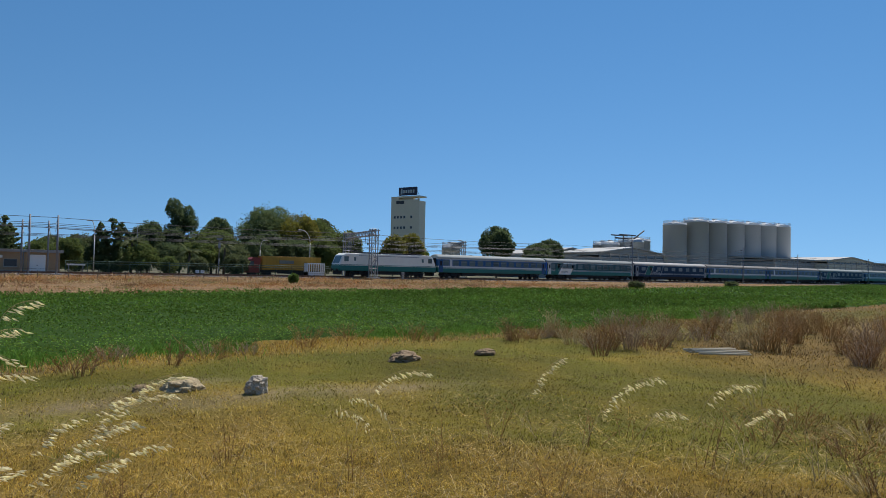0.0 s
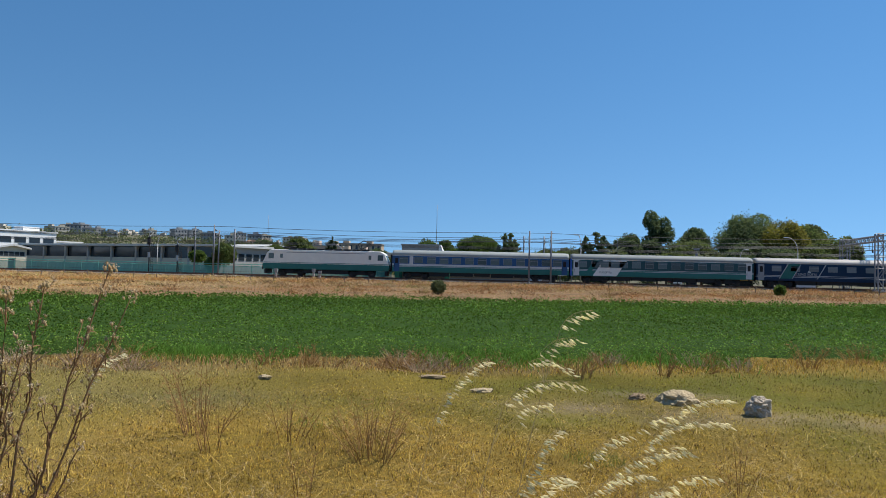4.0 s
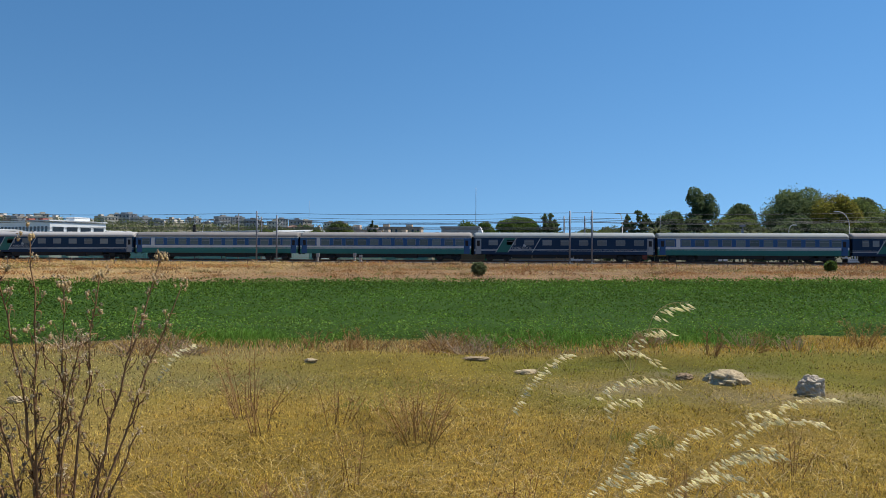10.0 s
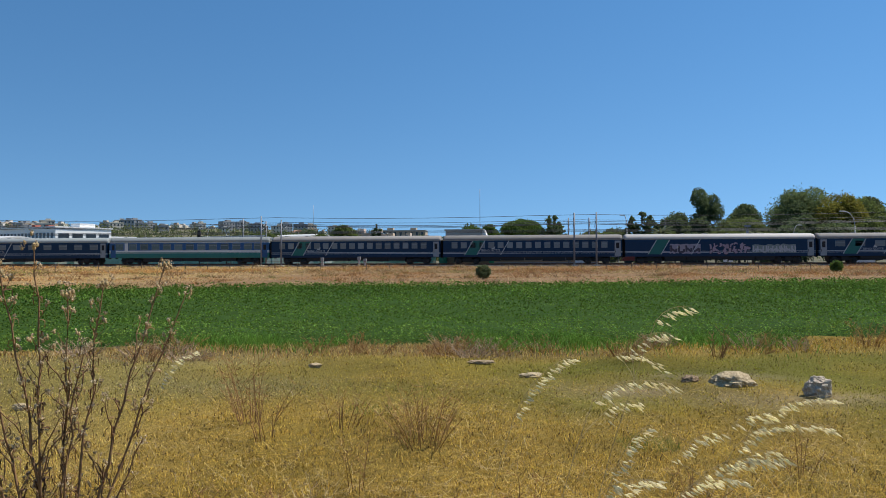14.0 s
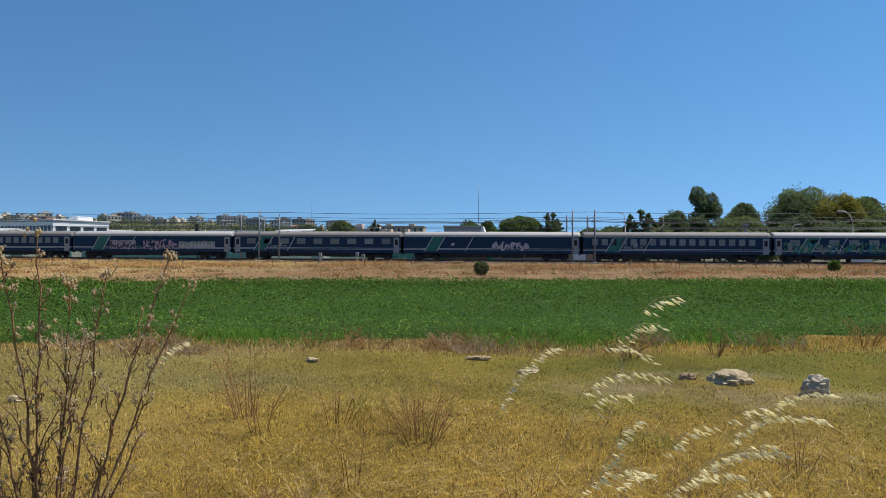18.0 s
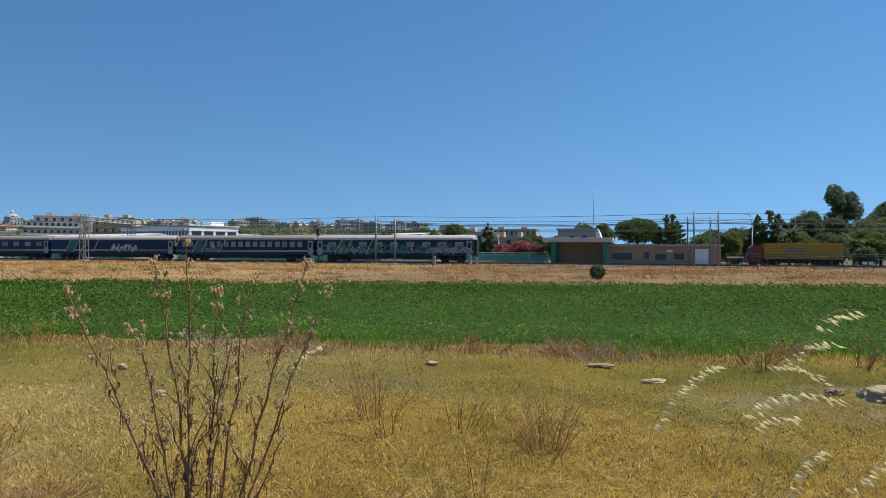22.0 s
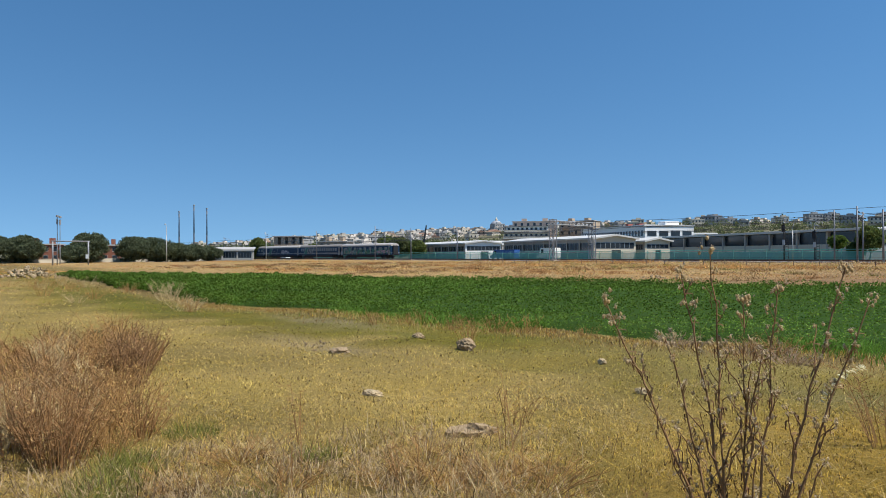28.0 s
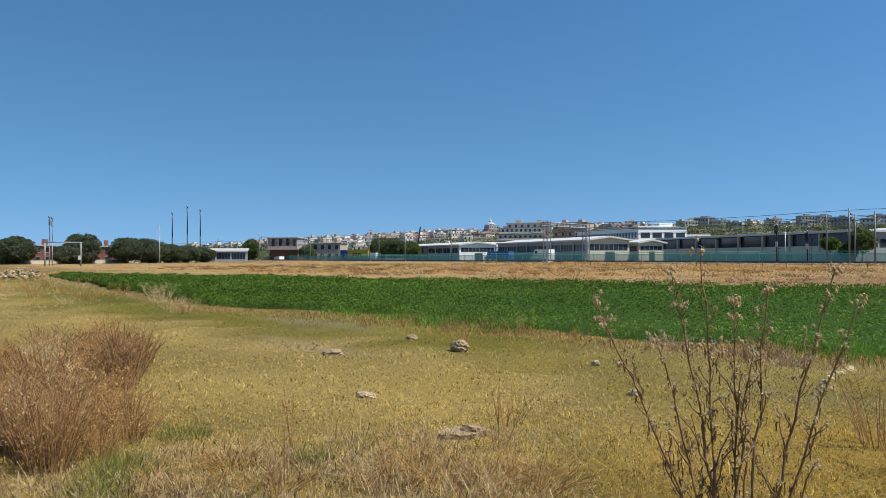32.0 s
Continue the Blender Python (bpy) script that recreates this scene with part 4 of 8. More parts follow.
def locomotive():
    L = 19.4
    c = thing("locomotive", "white and teal electric locomotive pulling the train", "locomotive", group="coaches of the train")
    out = [(0.4, 0.95), (0.22, 1.4), (0.3, 2.0), (0.95, 3.5), (1.6, 3.85), (L - 1.6, 3.85), (L - 0.95, 3.5), (L - 0.3, 2.0), (L - 0.22, 1.4), (L - 0.4, 0.95)]
    bm = bmesh.new()
    prism(bm, out, -1.48, 1.48, "y")
    bmesh.ops.bevel(bm, geom=[e for e in bm.edges if abs(e.verts[0].co.y - e.verts[1].co.y) < 0.01 and e.calc_length() > 0.4], offset=0.16, segments=3, affect="EDGES", profile=0.6)
    part("body", banded(bm, (1.82, 1.9, 1.98), lambda x, z: 1 if z < 1.82 or 1.9 < z < 1.98 else 0), [WHITE_P, TEAL_P], c)
    for s in (0, 1):
        m = (lambda v: v) if s == 0 else (lambda v: L - v)
        bm = bmesh.new()
        a = [(m(0.37), 2.2), (m(0.85), 3.3), (m(1.0), 3.26), (m(0.52), 2.15)]
        prism(bm, a, -1.15, 1.15, "y")
        part("windscreen", bm, GLASS, c)
        for y in (-1.487, 1.487):
            part("cab_window", boxes((min(m(1.15), m(1.95)), max(m(1.15), m(1.95)), y - 0.01, y + 0.01, 2.5, 3.3), bevel=0.005), GLASS, c)
            part("cab_door", boxes((min(m(2.75), m(3.45)), max(m(2.75), m(3.45)), y - 0.012, y + 0.012, 2.0, 3.45), (min(m(2.9), m(3.3)), max(m(2.9), m(3.3)), y - 0.02, y + 0.02, 2.6, 3.2, 1), bevel=0.004), [WHITE_P, GLASS], c)
            part("headlight", boxes((min(m(0.3), m(0.44)), max(m(0.3), m(0.44)), y * 0.66 - 0.16, y * 0.66 + 0.16, 1.45, 1.65), bevel=0.03), FRAME, c)
        buffers(c, m(0.42), -1 if s == 0 else 1)
        part("snow_plough", boxes((min(m(0.5), m(0.9)), max(m(0.5), m(0.9)), -1.3, 1.3, 0.3, 0.95), bevel=0.05), UNDER, c)
    for i in range(9):
        x = 4.2 + i * 1.35
        part("roof_grille", boxes((x, x + 1.2, -1.36, 1.36, 3.83, 4.08), (x + 0.08, x + 1.12, -1.39, 1.39, 3.9, 4.02, 1), bevel=0.02), [PANTO, UNDER], c)
    part("side_rail", boxes((3.8, L - 3.8, -1.5, -1.478, 3.42, 3.5)), FRAME, c)
    for px, up in ((4.0, 0.0), (L - 4.0, 1.0)):
        b = part("pantograph", tubes(((px - 0.8, -0.5, 4.12), (px + 0.8, -0.5, 4.12), 0.03), ((px - 0.8, 0.5, 4.12), (px + 0.8, 0.5, 4.12), 0.03), ((px - 0.7, 0, 4.15), (px + 0.9, 0, 4.3 + 0.6 * up), 0.07), ((px + 0.9, 0, 4.3 + 0.6 * up), (px - 0.3, 0, 4.36 + 1.1 * up), 0.06), ((px - 0.7, 0, 4.15), (px - 1.2, 0, 4.25 + 0.6 * up), 0.06), ((px - 1.2, 0, 4.25 + 0.6 * up), (px - 0.3, 0, 4.36 + 1.1 * up), 0.06), ((px - 0.3, -0.8, 4.38 + 1.0 * up), (px - 0.3, 0.8, 4.38 + 1.0 * up), 0.05)), PANTO, c)
        for iy in (-0.5, 0.5):
            for ix in (-0.7, 0.7):
                part("insulator", tubes(((px + ix, iy, 3.82), (px + ix, iy, 4.12), 0.08)), UNDER, b)
    for x in (4.4, L - 4.4):
        bogie(c, x, 2.85)
    part("underfloor_box", boxes((6.3, 13.1, -1.3, 1.3, 0.4, 0.98), bevel=0.05), UNDER, c)
    return c


SPRAY_Q, SPRAY_S, SPRAY_V, SPRAY_M, SPRAY_Y = ("violet_halo", (0.13, 0.07, 0.16)), ("pale_mauve", (0.3, 0.27, 0.32)), ("dark_violet", (0.05, 0.04, 0.06)), ("dusty_mauve", (0.33, 0.26, 0.32)), ("dull_grey_green", (0.2, 0.24, 0.23))
SPRAY_W, SPRAY_G, SPRAY_T = ("silver", (0.42, 0.42, 0.44)), ("green", (0.03, 0.17, 0.08)), ("teal", (0.03, 0.2, 0.22))


def build_train():
    made, at = [], 0.0
    made.append((locomotive(), 0.0))
    at = 19.4
    day = "dusty white, blue and teal passenger coach with grey roof"
    night = "dark navy night-train sleeping coach with drawn window blinds"
    many = "dark navy night-train coach with a long row of small windows"
    order = [("day", ROOF_G), ("couchette", ROOF_G), ("sleeper", ROOF_W), ("day", ROOF_B), ("day", ROOF_B), ("sleeper", ROOF_G), ("day", ROOF_G), ("saloon", ROOF_B), ("saloon", ROOF_B), ("van", ROOF_W), ("sleeper", ROOF_B), ("van", ROOF_W), ("saloon", ROOF_B), ("last", ROOF_W)]
    first = {}
    for n, (style, roof) in enumerate(order):
        key = (style, roof.name, n if style in ("van", "last") else 0)
        if key in first:
            c = copy_thing(first[key], Matrix.Identity(4))
        elif style == "van":
            c = coach("luggage_van", "windowless dark navy luggage van sprayed with graffiti", "van", roof)
            if n == 9:
                sprayed_block(c, 6.4, 10.6, 1.4, 2.75, 4, SPRAY_S, SPRAY_V, 4)
                graffiti(c, 11.8, 16.6, 1.4, 2.85, 5, [SPRAY_M], SPRAY_V, 0.85)
                sprayed_block(c, 17.6, 23.4, 1.45, 2.6, 6, SPRAY_Y, SPRAY_W, 9)
            else:
                graffiti(c, 13.0, 18.6, 1.35, 2.75, 8, [SPRAY_W], SPRAY_Q, 0.85)
        elif style == "last":
            c = coach("sleeping_coach", "dark navy last coach covered end to end in graffiti", "sleeper", roof)
            graffiti(c, 1.5, 25.6, 1.15, 2.9, 9, [SPRAY_G, SPRAY_Y, SPRAY_G, SPRAY_T], None, 0.8)
            graffiti(c, 19.0, 24.8, 1.5, 2.3, 10, [SPRAY_M], None, 0.4)
        else:
            nm, lb = {"day": ("passenger_coach", day), "couchette": ("couchette_coach", "green and white couchette coach with a bright blue end"), "sleeper": ("sleeping_coach", night), "saloon": ("saloon_coach", many)}[style]
            c = coach(nm, lb, style, roof)
        first.setdefault(key, c)
        made.append((c, at))
        at += PITCH
    return made


TRAIN = build_train()

# ---- line-side: poles, gantries, wires, signals, fence ----
WIRE = mat("sooty_copper_wire", (0.05, 0.05, 0.055), 0.6, 0.3)


def pole_thing(x, y, h, arm=0):
    p = thing("catenary_pole", "slim grey steel overhead-line pole beside the tracks", "pole", x, y, 0.3, group="overhead line poles")
    part("concrete_footing", boxes((-0.45, 0.45, -0.4, 0.4, -0.2, 0.2), bevel=0.04), CONCRETE, p)
    part("mast", tubes(((0, 0, 0.1), (0, 0, h - 0.3), 0.14, 0.1), n=8), MAST, p)
    if arm:
        a = part("bracket", tubes(((0, 0, h - 1.9), (0, arm * 2.4, h - 1.2), 0.035), ((0, 0, h - 1.0), (0, arm * 2.4, h - 1.2), 0.03), ((0, arm * 1.2, h - 1.55), (0, arm * 2.7, h - 2.3), 0.03)), POLE, p)
        for z0, z1 in ((1.72, 1.55), (1.05, 1.1)):
            part("insulator", tubes(((0, arm * 0.3, h - z0), (0, arm * 0.7, h - z1), 0.1)), UNDER, a)
    return p


for px, py, ph, arm in ((7.0, 101.2, 7.9, 1), (10.1, 101.2, 7.95, 1), (7.1, 116, 8.0, -1), (10.4, 116, 8.0, -1), (-39.2, 101.2, 7.9, 1), (-36.1, 101.2, 7.3, 1), (-48.2, 116, 8.4, -1), (-44.1, 116, 7.9, -1),
                        (119.5, 101.2, 9.6, 1), (160.8, 101.2, 9.4, 1), (186.3, 101.2, 8.4, 1), (226.1, 101.2, 8.4, 1), (-141, 101.2, 8.3, 1), (-157.3, 101.2, 9.3, 1), (-190, 101.2, 9.0, 1), (-226.4, 101.2, 9.6, 1), (-141, 116, 8.3, -1), (-175, 116, 8.3, -1), (-222, 116, 9.0, -1), (-265, 101.2, 9.0, 1)):
    pole_thing(px, py, ph, arm)


def lattice_leg(bm, x, y, z0, z1, w, mi=0):
    k = int((z1 - z0) / (w * 1.25))
    for sx in (-1, 1):
        for sy in (-1, 1):
            tube(bm, (x + sx * w / 2, y + sy * w * 0.35, z0), (x + sx * w / 2, y + sy * w * 0.35, z1), 0.1, n=4)
    for i in range(k):
        a, b = z0 + (z1 - z0) * i / k, z0 + (z1 - z0) * (i + 1) / k
        s = 1 if i % 2 else -1
        for sy in (-1, 1):
            tube(bm, (x - s * w / 2, y + sy * w * 0.35, a), (x + s * w / 2, y + sy * w * 0.35, b), 0.06, n=4)
            tube(bm, (x - w / 2, y + sy * w * 0.35, b), (x + w / 2, y + sy * w * 0.35, b), 0.05, n=4)


def gantry(x, y0, y1, skew, h, label):
    g = thing("signal_gantry", label, "gantry", x, 0, 0.35, group="lattice gantries")
    for y, dx in ((y0, 0), (y1, skew)):
        bm = bmesh.new()
        lattice_leg(bm, dx, y, 0.1, h, 1.15)
        part("lattice_leg", bm, POLE, g)
        part("concrete_footing", boxes((dx - 0.9, dx + 0.9, y - 0.8, y + 0.8, -0.2, 0.25), bevel=0.05), CONCRETE, g)
    bm = bmesh.new()
    k = 18
    for dz in (0, 0.75):
        for s in (-0.4, 0.4):
            tube(bm, (s, y0 - 1.2, h - 1.0 + dz), (skew + s, y1 + 0.6, h - 1.0 + dz), 0.09, n=4)
    for i in range(k):
        a, b = i / k, (i + 1) / k
        for s in (-0.4, 0.4):
            tube(bm, (skew * a + s, y0 + (y1 - y0) * a, h - 1.0 + 0.75 * (i % 2)), (skew * b + s, y0 + (y1 - y0) * b, h - 1.0 + 0.75 * ((i + 1) % 2)), 0.06, n=4)
    part("lattice_beam", bm, POLE, g)
    for t in (0.2, 0.47, 0.74):
        y = y0 + (y1 - y0) * t
        part("hanger", tubes(((skew * t, y, h - 1.0), (skew * t, y, h - 2.3), 0.05), ((skew * t - 0.5, y, h - 2.2), (skew * t + 0.5, y, h - 2.2), 0.05), ((skew * t - 0.5, y, h - 2.2), (skew * t - 0.5, y, h - 1.2), 0.04), n=5), POLE, g)
        part("insulator", tubes(((skew * t, y, h - 2.6), (skew * t, y, h - 2.2), 0.12), n=6), UNDER, g)
    return g


gantry(55.9, 101.2, 116, 2.6, 8.2, "grey steel lattice portal spanning the three tracks")
gantry(-93.7, 101.2, 116, -2.6, 8.1, "grey steel lattice portal spanning the tracks near the sheds")
gantry(100.9, 138, 146, 3, 9.0, "steel lattice portal standing behind the sidings")


def wire(y, z, sag, x0=-420, x1=330, span=46, r=0.03):
    xs = np.arange(x0, x1 + 1, span / 6)
    cu = bpy.data.curves.new("overhead_wire", "CURVE")
    cu.dimensions, cu.bevel_depth, cu.bevel_resolution = "3D", r, 0
    sp = cu.splines.new("POLY")
    sp.points.add(len(xs) - 1)
    for p, x in zip(sp.points, xs):
        u = ((x - 7) / span) % 1
        p.co = (x, y, z - sag * 4 * u * (1 - u), 1)
    cu.materials.append(WIRE)
    tagged(new("overhead_wire", cu), "thin dark overhead wire strung along the tracks", "wire", group="overhead wires")


for y, z, sag in ((104, 5.6, 0.02), (104, 6.95, 0.55), (108, 5.6, 0.02), (108, 6.9, 0.5), (112, 5.6, 0.02), (112, 6.9, 0.5), (101.2, 7.7, 0.35), (116, 7.75, 0.35), (116, 7.1, 0.35)):
    wire(y, z, sag)

LAMP_W = mat("pale_lamp_post", (0.5, 0.5, 0.48), 0.5, 0.3)


def street_lamp(x, y, h, bend, side=1, base=0.3, label="tall pale street lamp with a curved arm"):
    p = thing("street_lamp", label, "street lamp", x, y, base, group="street lamps")
    top = h - base
    bm = bmesh.new()
    tube(bm, (0, 0, -0.2), (0, 0, top * 0.72), 0.1, 0.075, 8)
    last = Vector((0, 0, top * 0.72))
    for i in range(1, 7):
        a = radians(90 * i / 6)
        nxt = Vector((side * bend * (1 - math.cos(a)), 0, top * 0.72 + top * 0.28 * math.sin(a)))
        tube(bm, last, nxt, 0.065, 0.06, 6)
        last = nxt
    part("post", bm, LAMP_W, p)
    bm = bmesh.new()
    box(bm, last.x - 0.1 if side > 0 else last.x - 0.7, last.x + 0.7 if side > 0 else last.x + 0.1, -0.16, 0.16, last.z - 0.09, last.z + 0.09, bevel=0.04)
    part("lamp_head", bm, LAMP_W, p)


for row in ((17.7, 125, 8.9, 0.5, -1), (53.8, 122, 9.0, 1.7, -1), (-56.3, 119.5, 7.6, 1.5, 1), (-98, 119, 7.2, 1.4, 1), (-24.5, 124, 6.2, 1.6, -1), (45.3, 125, 6.9, 0.7, 1), (110.4, 150, 10.3, 1.5, -1), (179.8, 150, 11, 2.0, -1), (237.4, 150, 10.5, 2.0, -1), (260.1, 150, 10.2, 2.0, -1)):
    street_lamp(*row)
street_lamp(-182.4, 54.9, 9.7, 0.7, -1, 0.0)
street_lamp(-219, 98, 9.2, 0.8, -1, 0.0)


def signal(x, h):
    p = thing("railway_signal", "black railway signal post with an open white ring", "signal", x, 113.6, 0.42, group="signals")
    part("post", tubes(((0, 0, -0.1), (0, 0, h - 0.42), 0.1), n=8), UNDER, p)
    part("signal_head", boxes((-0.2, 0.2, -0.25, 0.05, h - 2.4, h - 1.4), (-0.26, 0.26, -0.32, -0.25, h - 2.5, h - 1.3), bevel=0.05), UNDER, p)
    bm = bmesh.new()
    cane_tube(bm, [(0.35 + 0.36 * math.cos(radians(a)), -0.2, h - 0.75 + 0.36 * math.sin(radians(a))) for a in range(40, 321, 20)], 0.085, 0.085)
    part("ring_board", bm, STRIPE, p)
    part("number_plate", boxes((-0.2, 0.2, -0.16, -0.1, h * 0.36, h * 0.36 + 0.85)), STRIPE, p)
    part("ladder", tubes(*[((0.2, 0.15, 0.3 + 0.4 * k), (0.6, 0.15, 0.3 + 0.4 * k), 0.03) for k in range(12)], ((0.2, 0.15, 0), (0.2, 0.15, h - 2.2), 0.03), ((0.6, 0.15, 0), (0.6, 0.15, h - 2.2), 0.03), n=4), UNDER, p)


signal(-54.9, 7.2)
signal(-50.1, 6.0)

# small relay posts in the verge
for bx, bh in ((-24.0, 1.5), (-23.1, 1.2), (-29.5, 1.4), (61.0, 1.3)):
    p = thing("relay_post", "short grey concrete line-side post with a box", "post", bx, 100.2, 0.15, group="line-side posts")
    part("post", boxes((-0.14, 0.14, -0.14, 0.14, -0.2, bh), bevel=0.02), CONCRETE, p)
    part("relay_box", boxes((-0.22, 0.22, -0.2, 0.2, bh - 0.4, bh + 0.1), bevel=0.04), POLE, p)

# wire fence of thin posts at the edge of the dry verge
BARKPOST = mat("weathered_post_wood", (0.16, 0.12, 0.09), 0.9, var=0.3)
VERGE = thing("wire_fence", "low fence of thin weathered posts and wire in dry grass", "fence", 0, 0, 0)
post_mesh = mesh_of("post", boxes((-0.04, 0.04, -0.04, 0.04, -0.2, 0.95), bevel=0.01), BARKPOST)
for i in range(56):
    fx = -92 + i * 3.0
    part("post", post_mesh, None, VERGE).matrix_basis = pose(fx, 88 + 0.02 * fx, float(ground_z(fx, 88)), 2.5 * math.sin(i * 3.1), 2.5 * math.sin(i * 1.7), 0)
part("fence_wire", tubes(*[((-92, 86.2, z), (73, 89.5, z), 0.012) for z in (0.5, 0.9, 1.15)], n=3), WIRE, VERGE)

# ---- green netted fence behind the tracks ----
NET = netting("green_shade_net", (0.13, 0.46, 0.38), 0.6)
GREEN_P = mat("green_fence_paint", (0.14, 0.42, 0.33), 0.5, var=0.2)


def net_fence(y=118.0, start=-258.0, count=82, net=NET, steel=GREEN_P, rail="pale green top rail", label="green shade-net fence on steel posts behind the tracks"):
    f = thing("net_fence", label, "fence", 0, y, 0.3)
    pm = mesh_of("post", tubes(((0, 0, -0.2), (0, 0, 2.05), 0.05), n=6), steel)
    r = rng(41)
    for i in range(count):
        x = start + 3.0 * i
        part("post", pm, None, f).location = (x, 0, 0)
        if i < count - 1:
            bm = bmesh.new()
            n = 6
            lo = [bm.verts.new((x + 3.0 * j / n, 0.04 * math.sin(j * 1.9 + i), 0.05)) for j in range(n + 1)]
            hi = [bm.verts.new((x + 3.0 * j / n, 0.05 * math.sin(j * 1.3 + i * 2), 1.7 + r.uniform(-0.06, 0.03))) for j in range(n + 1)]
            for j in range(n):
                bm.faces.new([lo[j], lo[j + 1], hi[j + 1], hi[j]])
            part("net_panel", bm, net, f)
    part("top_rail", tubes(((start, 0, 1.95), (x, 0, 1.95), 0.06), ((start, 0, 1.6), (x, 0, 1.6), 0.05), n=5), steel, f, rail)


net_fence()
net_fence(118.8, 13.0, 26, netting("dark_green_mesh", (0.03, 0.09, 0.06), 0.16), mat("dark_green_steel", (0.035, 0.08, 0.055), 0.6, var=0.2), "dark green top rail", "thin dark green mesh fence in front of the trees")

# ---- buildings ----
BEIGE = mat("ochre_plaster", (0.4, 0.28, 0.17), 0.9, var=0.25, scale=0.5, bump=0.2)
CREAM = mat("cream_plaster", (0.6, 0.54, 0.43), 0.9, var=0.2, scale=0.5, bump=0.2)
WHITEWALL = mat("white_plaster", (0.84, 0.84, 0.82), 0.85, var=0.12, scale=0.4)
GREYWALL = mat("grey_concrete_wall", (0.34, 0.34, 0.33), 0.9, var=0.25, scale=0.4, bump=0.2)
PINKWALL = mat("pinkish_plaster", (0.55, 0.43, 0.35), 0.9, var=0.2, scale=0.5)
REDWALL = mat("dull_red_plaster", (0.36, 0.12, 0.09), 0.9, var=0.2, scale=0.5)
BRICK = mat("red_brick", (0.24, 0.095, 0.06), 0.9, var=0.35, scale=1.2)
ROOFSHEET = mat("pale_sheet_roof", (0.55, 0.55, 0.53), 0.6, var=0.2, scale=0.5)
DULLROOF = mat("dusty_grey_sheet_roof", (0.42, 0.41, 0.39), 0.75, var=0.25, scale=0.4)
TILE = mat("terracotta_roof_tiles", (0.33, 0.2, 0.14), 0.9, var=0.3, scale=1)
DARKGLASS = mat("dark_window_glass", (0.03, 0.04, 0.05), 0.15, var=0.3, spec=0.6)
TOWNTAN = mat("dusty_tan_plaster", (0.46, 0.36, 0.26), 0.9, var=0.25, scale=0.4)
TOWNWHITE = mat("weathered_whitewash", (0.68, 0.62, 0.54), 0.9, var=0.2, scale=0.4)
STEELDARK = mat("dark_steel", (0.05, 0.055, 0.06), 0.6, 0.3)


def win(parent, x, y, z, w, h, frame=None, glass=None):
    """A window set in a wall that faces -y: frame, sill and pane."""
    o = part("window", boxes((x - w / 2 - 0.06, x + w / 2 + 0.06, y - 0.05, y + 0.03, z - 0.06, z + h + 0.06), (x - w / 2 - 0.12, x + w / 2 + 0.12, y - 0.12, y + 0.03, z - 0.14, z - 0.06)), frame or CONCRETE, parent)
    part("pane", boxes((x - w / 2, x + w / 2, y - 0.07, y - 0.04, z, z + h)), glass or DARKGLASS, o)


PILLAR = mat("dark_green_pillar_paint", (0.02, 0.2, 0.1), 0.5, var=0.2)


def station():
    s = thing("station_building", "low ochre plaster station building with a flat roof", "building", 0, 120, 0.3)
    part("wall", boxes((-5.8, 12.4, 0, 7, -0.3, 3.1)), BEIGE, s)
    part("plinth", boxes((-5.83, 12.43, -0.04, 7.03, -0.3, 0.45)), GREYWALL, s)
    part("roof", boxes((-6.2, 12.8, -0.6, 7.4, 3.1, 3.4), (-6.2, 12.8, -0.65, 7.45, 3.38, 3.5), bevel=0.02), GREYWALL, s)
    for x, w, z, h in ((-4.3, 0.8, 1.0, 1.1), (-2.6, 2.6, 0.9, 1.2), (1.0, 0.8, 1.1, 1.1), (3.2, 1.7, 0.9, 1.0), (6.0, 1.6, 1.0, 1.0)):
        win(s, x, 0, z, w, h)
    d = part("door", boxes((8.4, 10.5, -0.06, 0.02, 0.0, 2.75), bevel=0.01), WHITEWALL, s, "wide white door")
    part("handle", boxes((9.35, 9.5, -0.12, -0.06, 1.1, 1.25)), FRAME, d)
    part("drainpipe", tubes(((7.6, -0.08, 0), (7.6, -0.08, 3.1), 0.06), ((12.1, -0.08, 0), (12.1, -0.08, 3.1), 0.06)), FRAME, s)
    part("sign_board", boxes((4.2, 5.0, -0.2, -0.1, 2.2, 2.6)), WHITEWALL, s)
    c = thing("platform_canopy", "open platform canopy with flat roof on green pillars", "canopy", 0, 116.6, 0.3)
    part("roof", boxes((-15.6, -4.4, 0, 6, 3.75, 4.0), (-15.7, -4.3, -0.1, 6.1, 3.98, 4.5), bevel=0.03), CREAM, c)
    for x in (-13.9, -5.5):
        for y in (0.6, 5.2):
            part("pillar", boxes((x - 0.4, x + 0.4, y - 0.3, y + 0.3, -0.3, 3.8), bevel=0.05), PILLAR, c, "green pillar")
    part("back_wall", boxes((-13.5, -5.9, 5.4, 5.6, -0.3, 3.75)), BEIGE, c)
    h = thing("flat_roof_house", "plain grey block-like house behind the station", "house", 0, 140, 0)
    part("wall", boxes((-15.8, -8.4, 0, 7, 0, 7.0)), GREYWALL, h)
    part("roof", boxes((-16, -8.2, -0.2, 7.2, 7.0, 7.25)), CONCRETE, h)
    part("gable_wall", prism(bmesh.new(), [(-8.35, 4.5), (-7.0, 4.5), (-8.0, 7.2), (-8.35, 7.2)], 0, 6, "y"), WHITEWALL, h)
    win(h, -13, 0, 4.6, 1.0, 1.2)
    win(h, -10.5, 0, 4.6, 1.0, 1.2)


station()


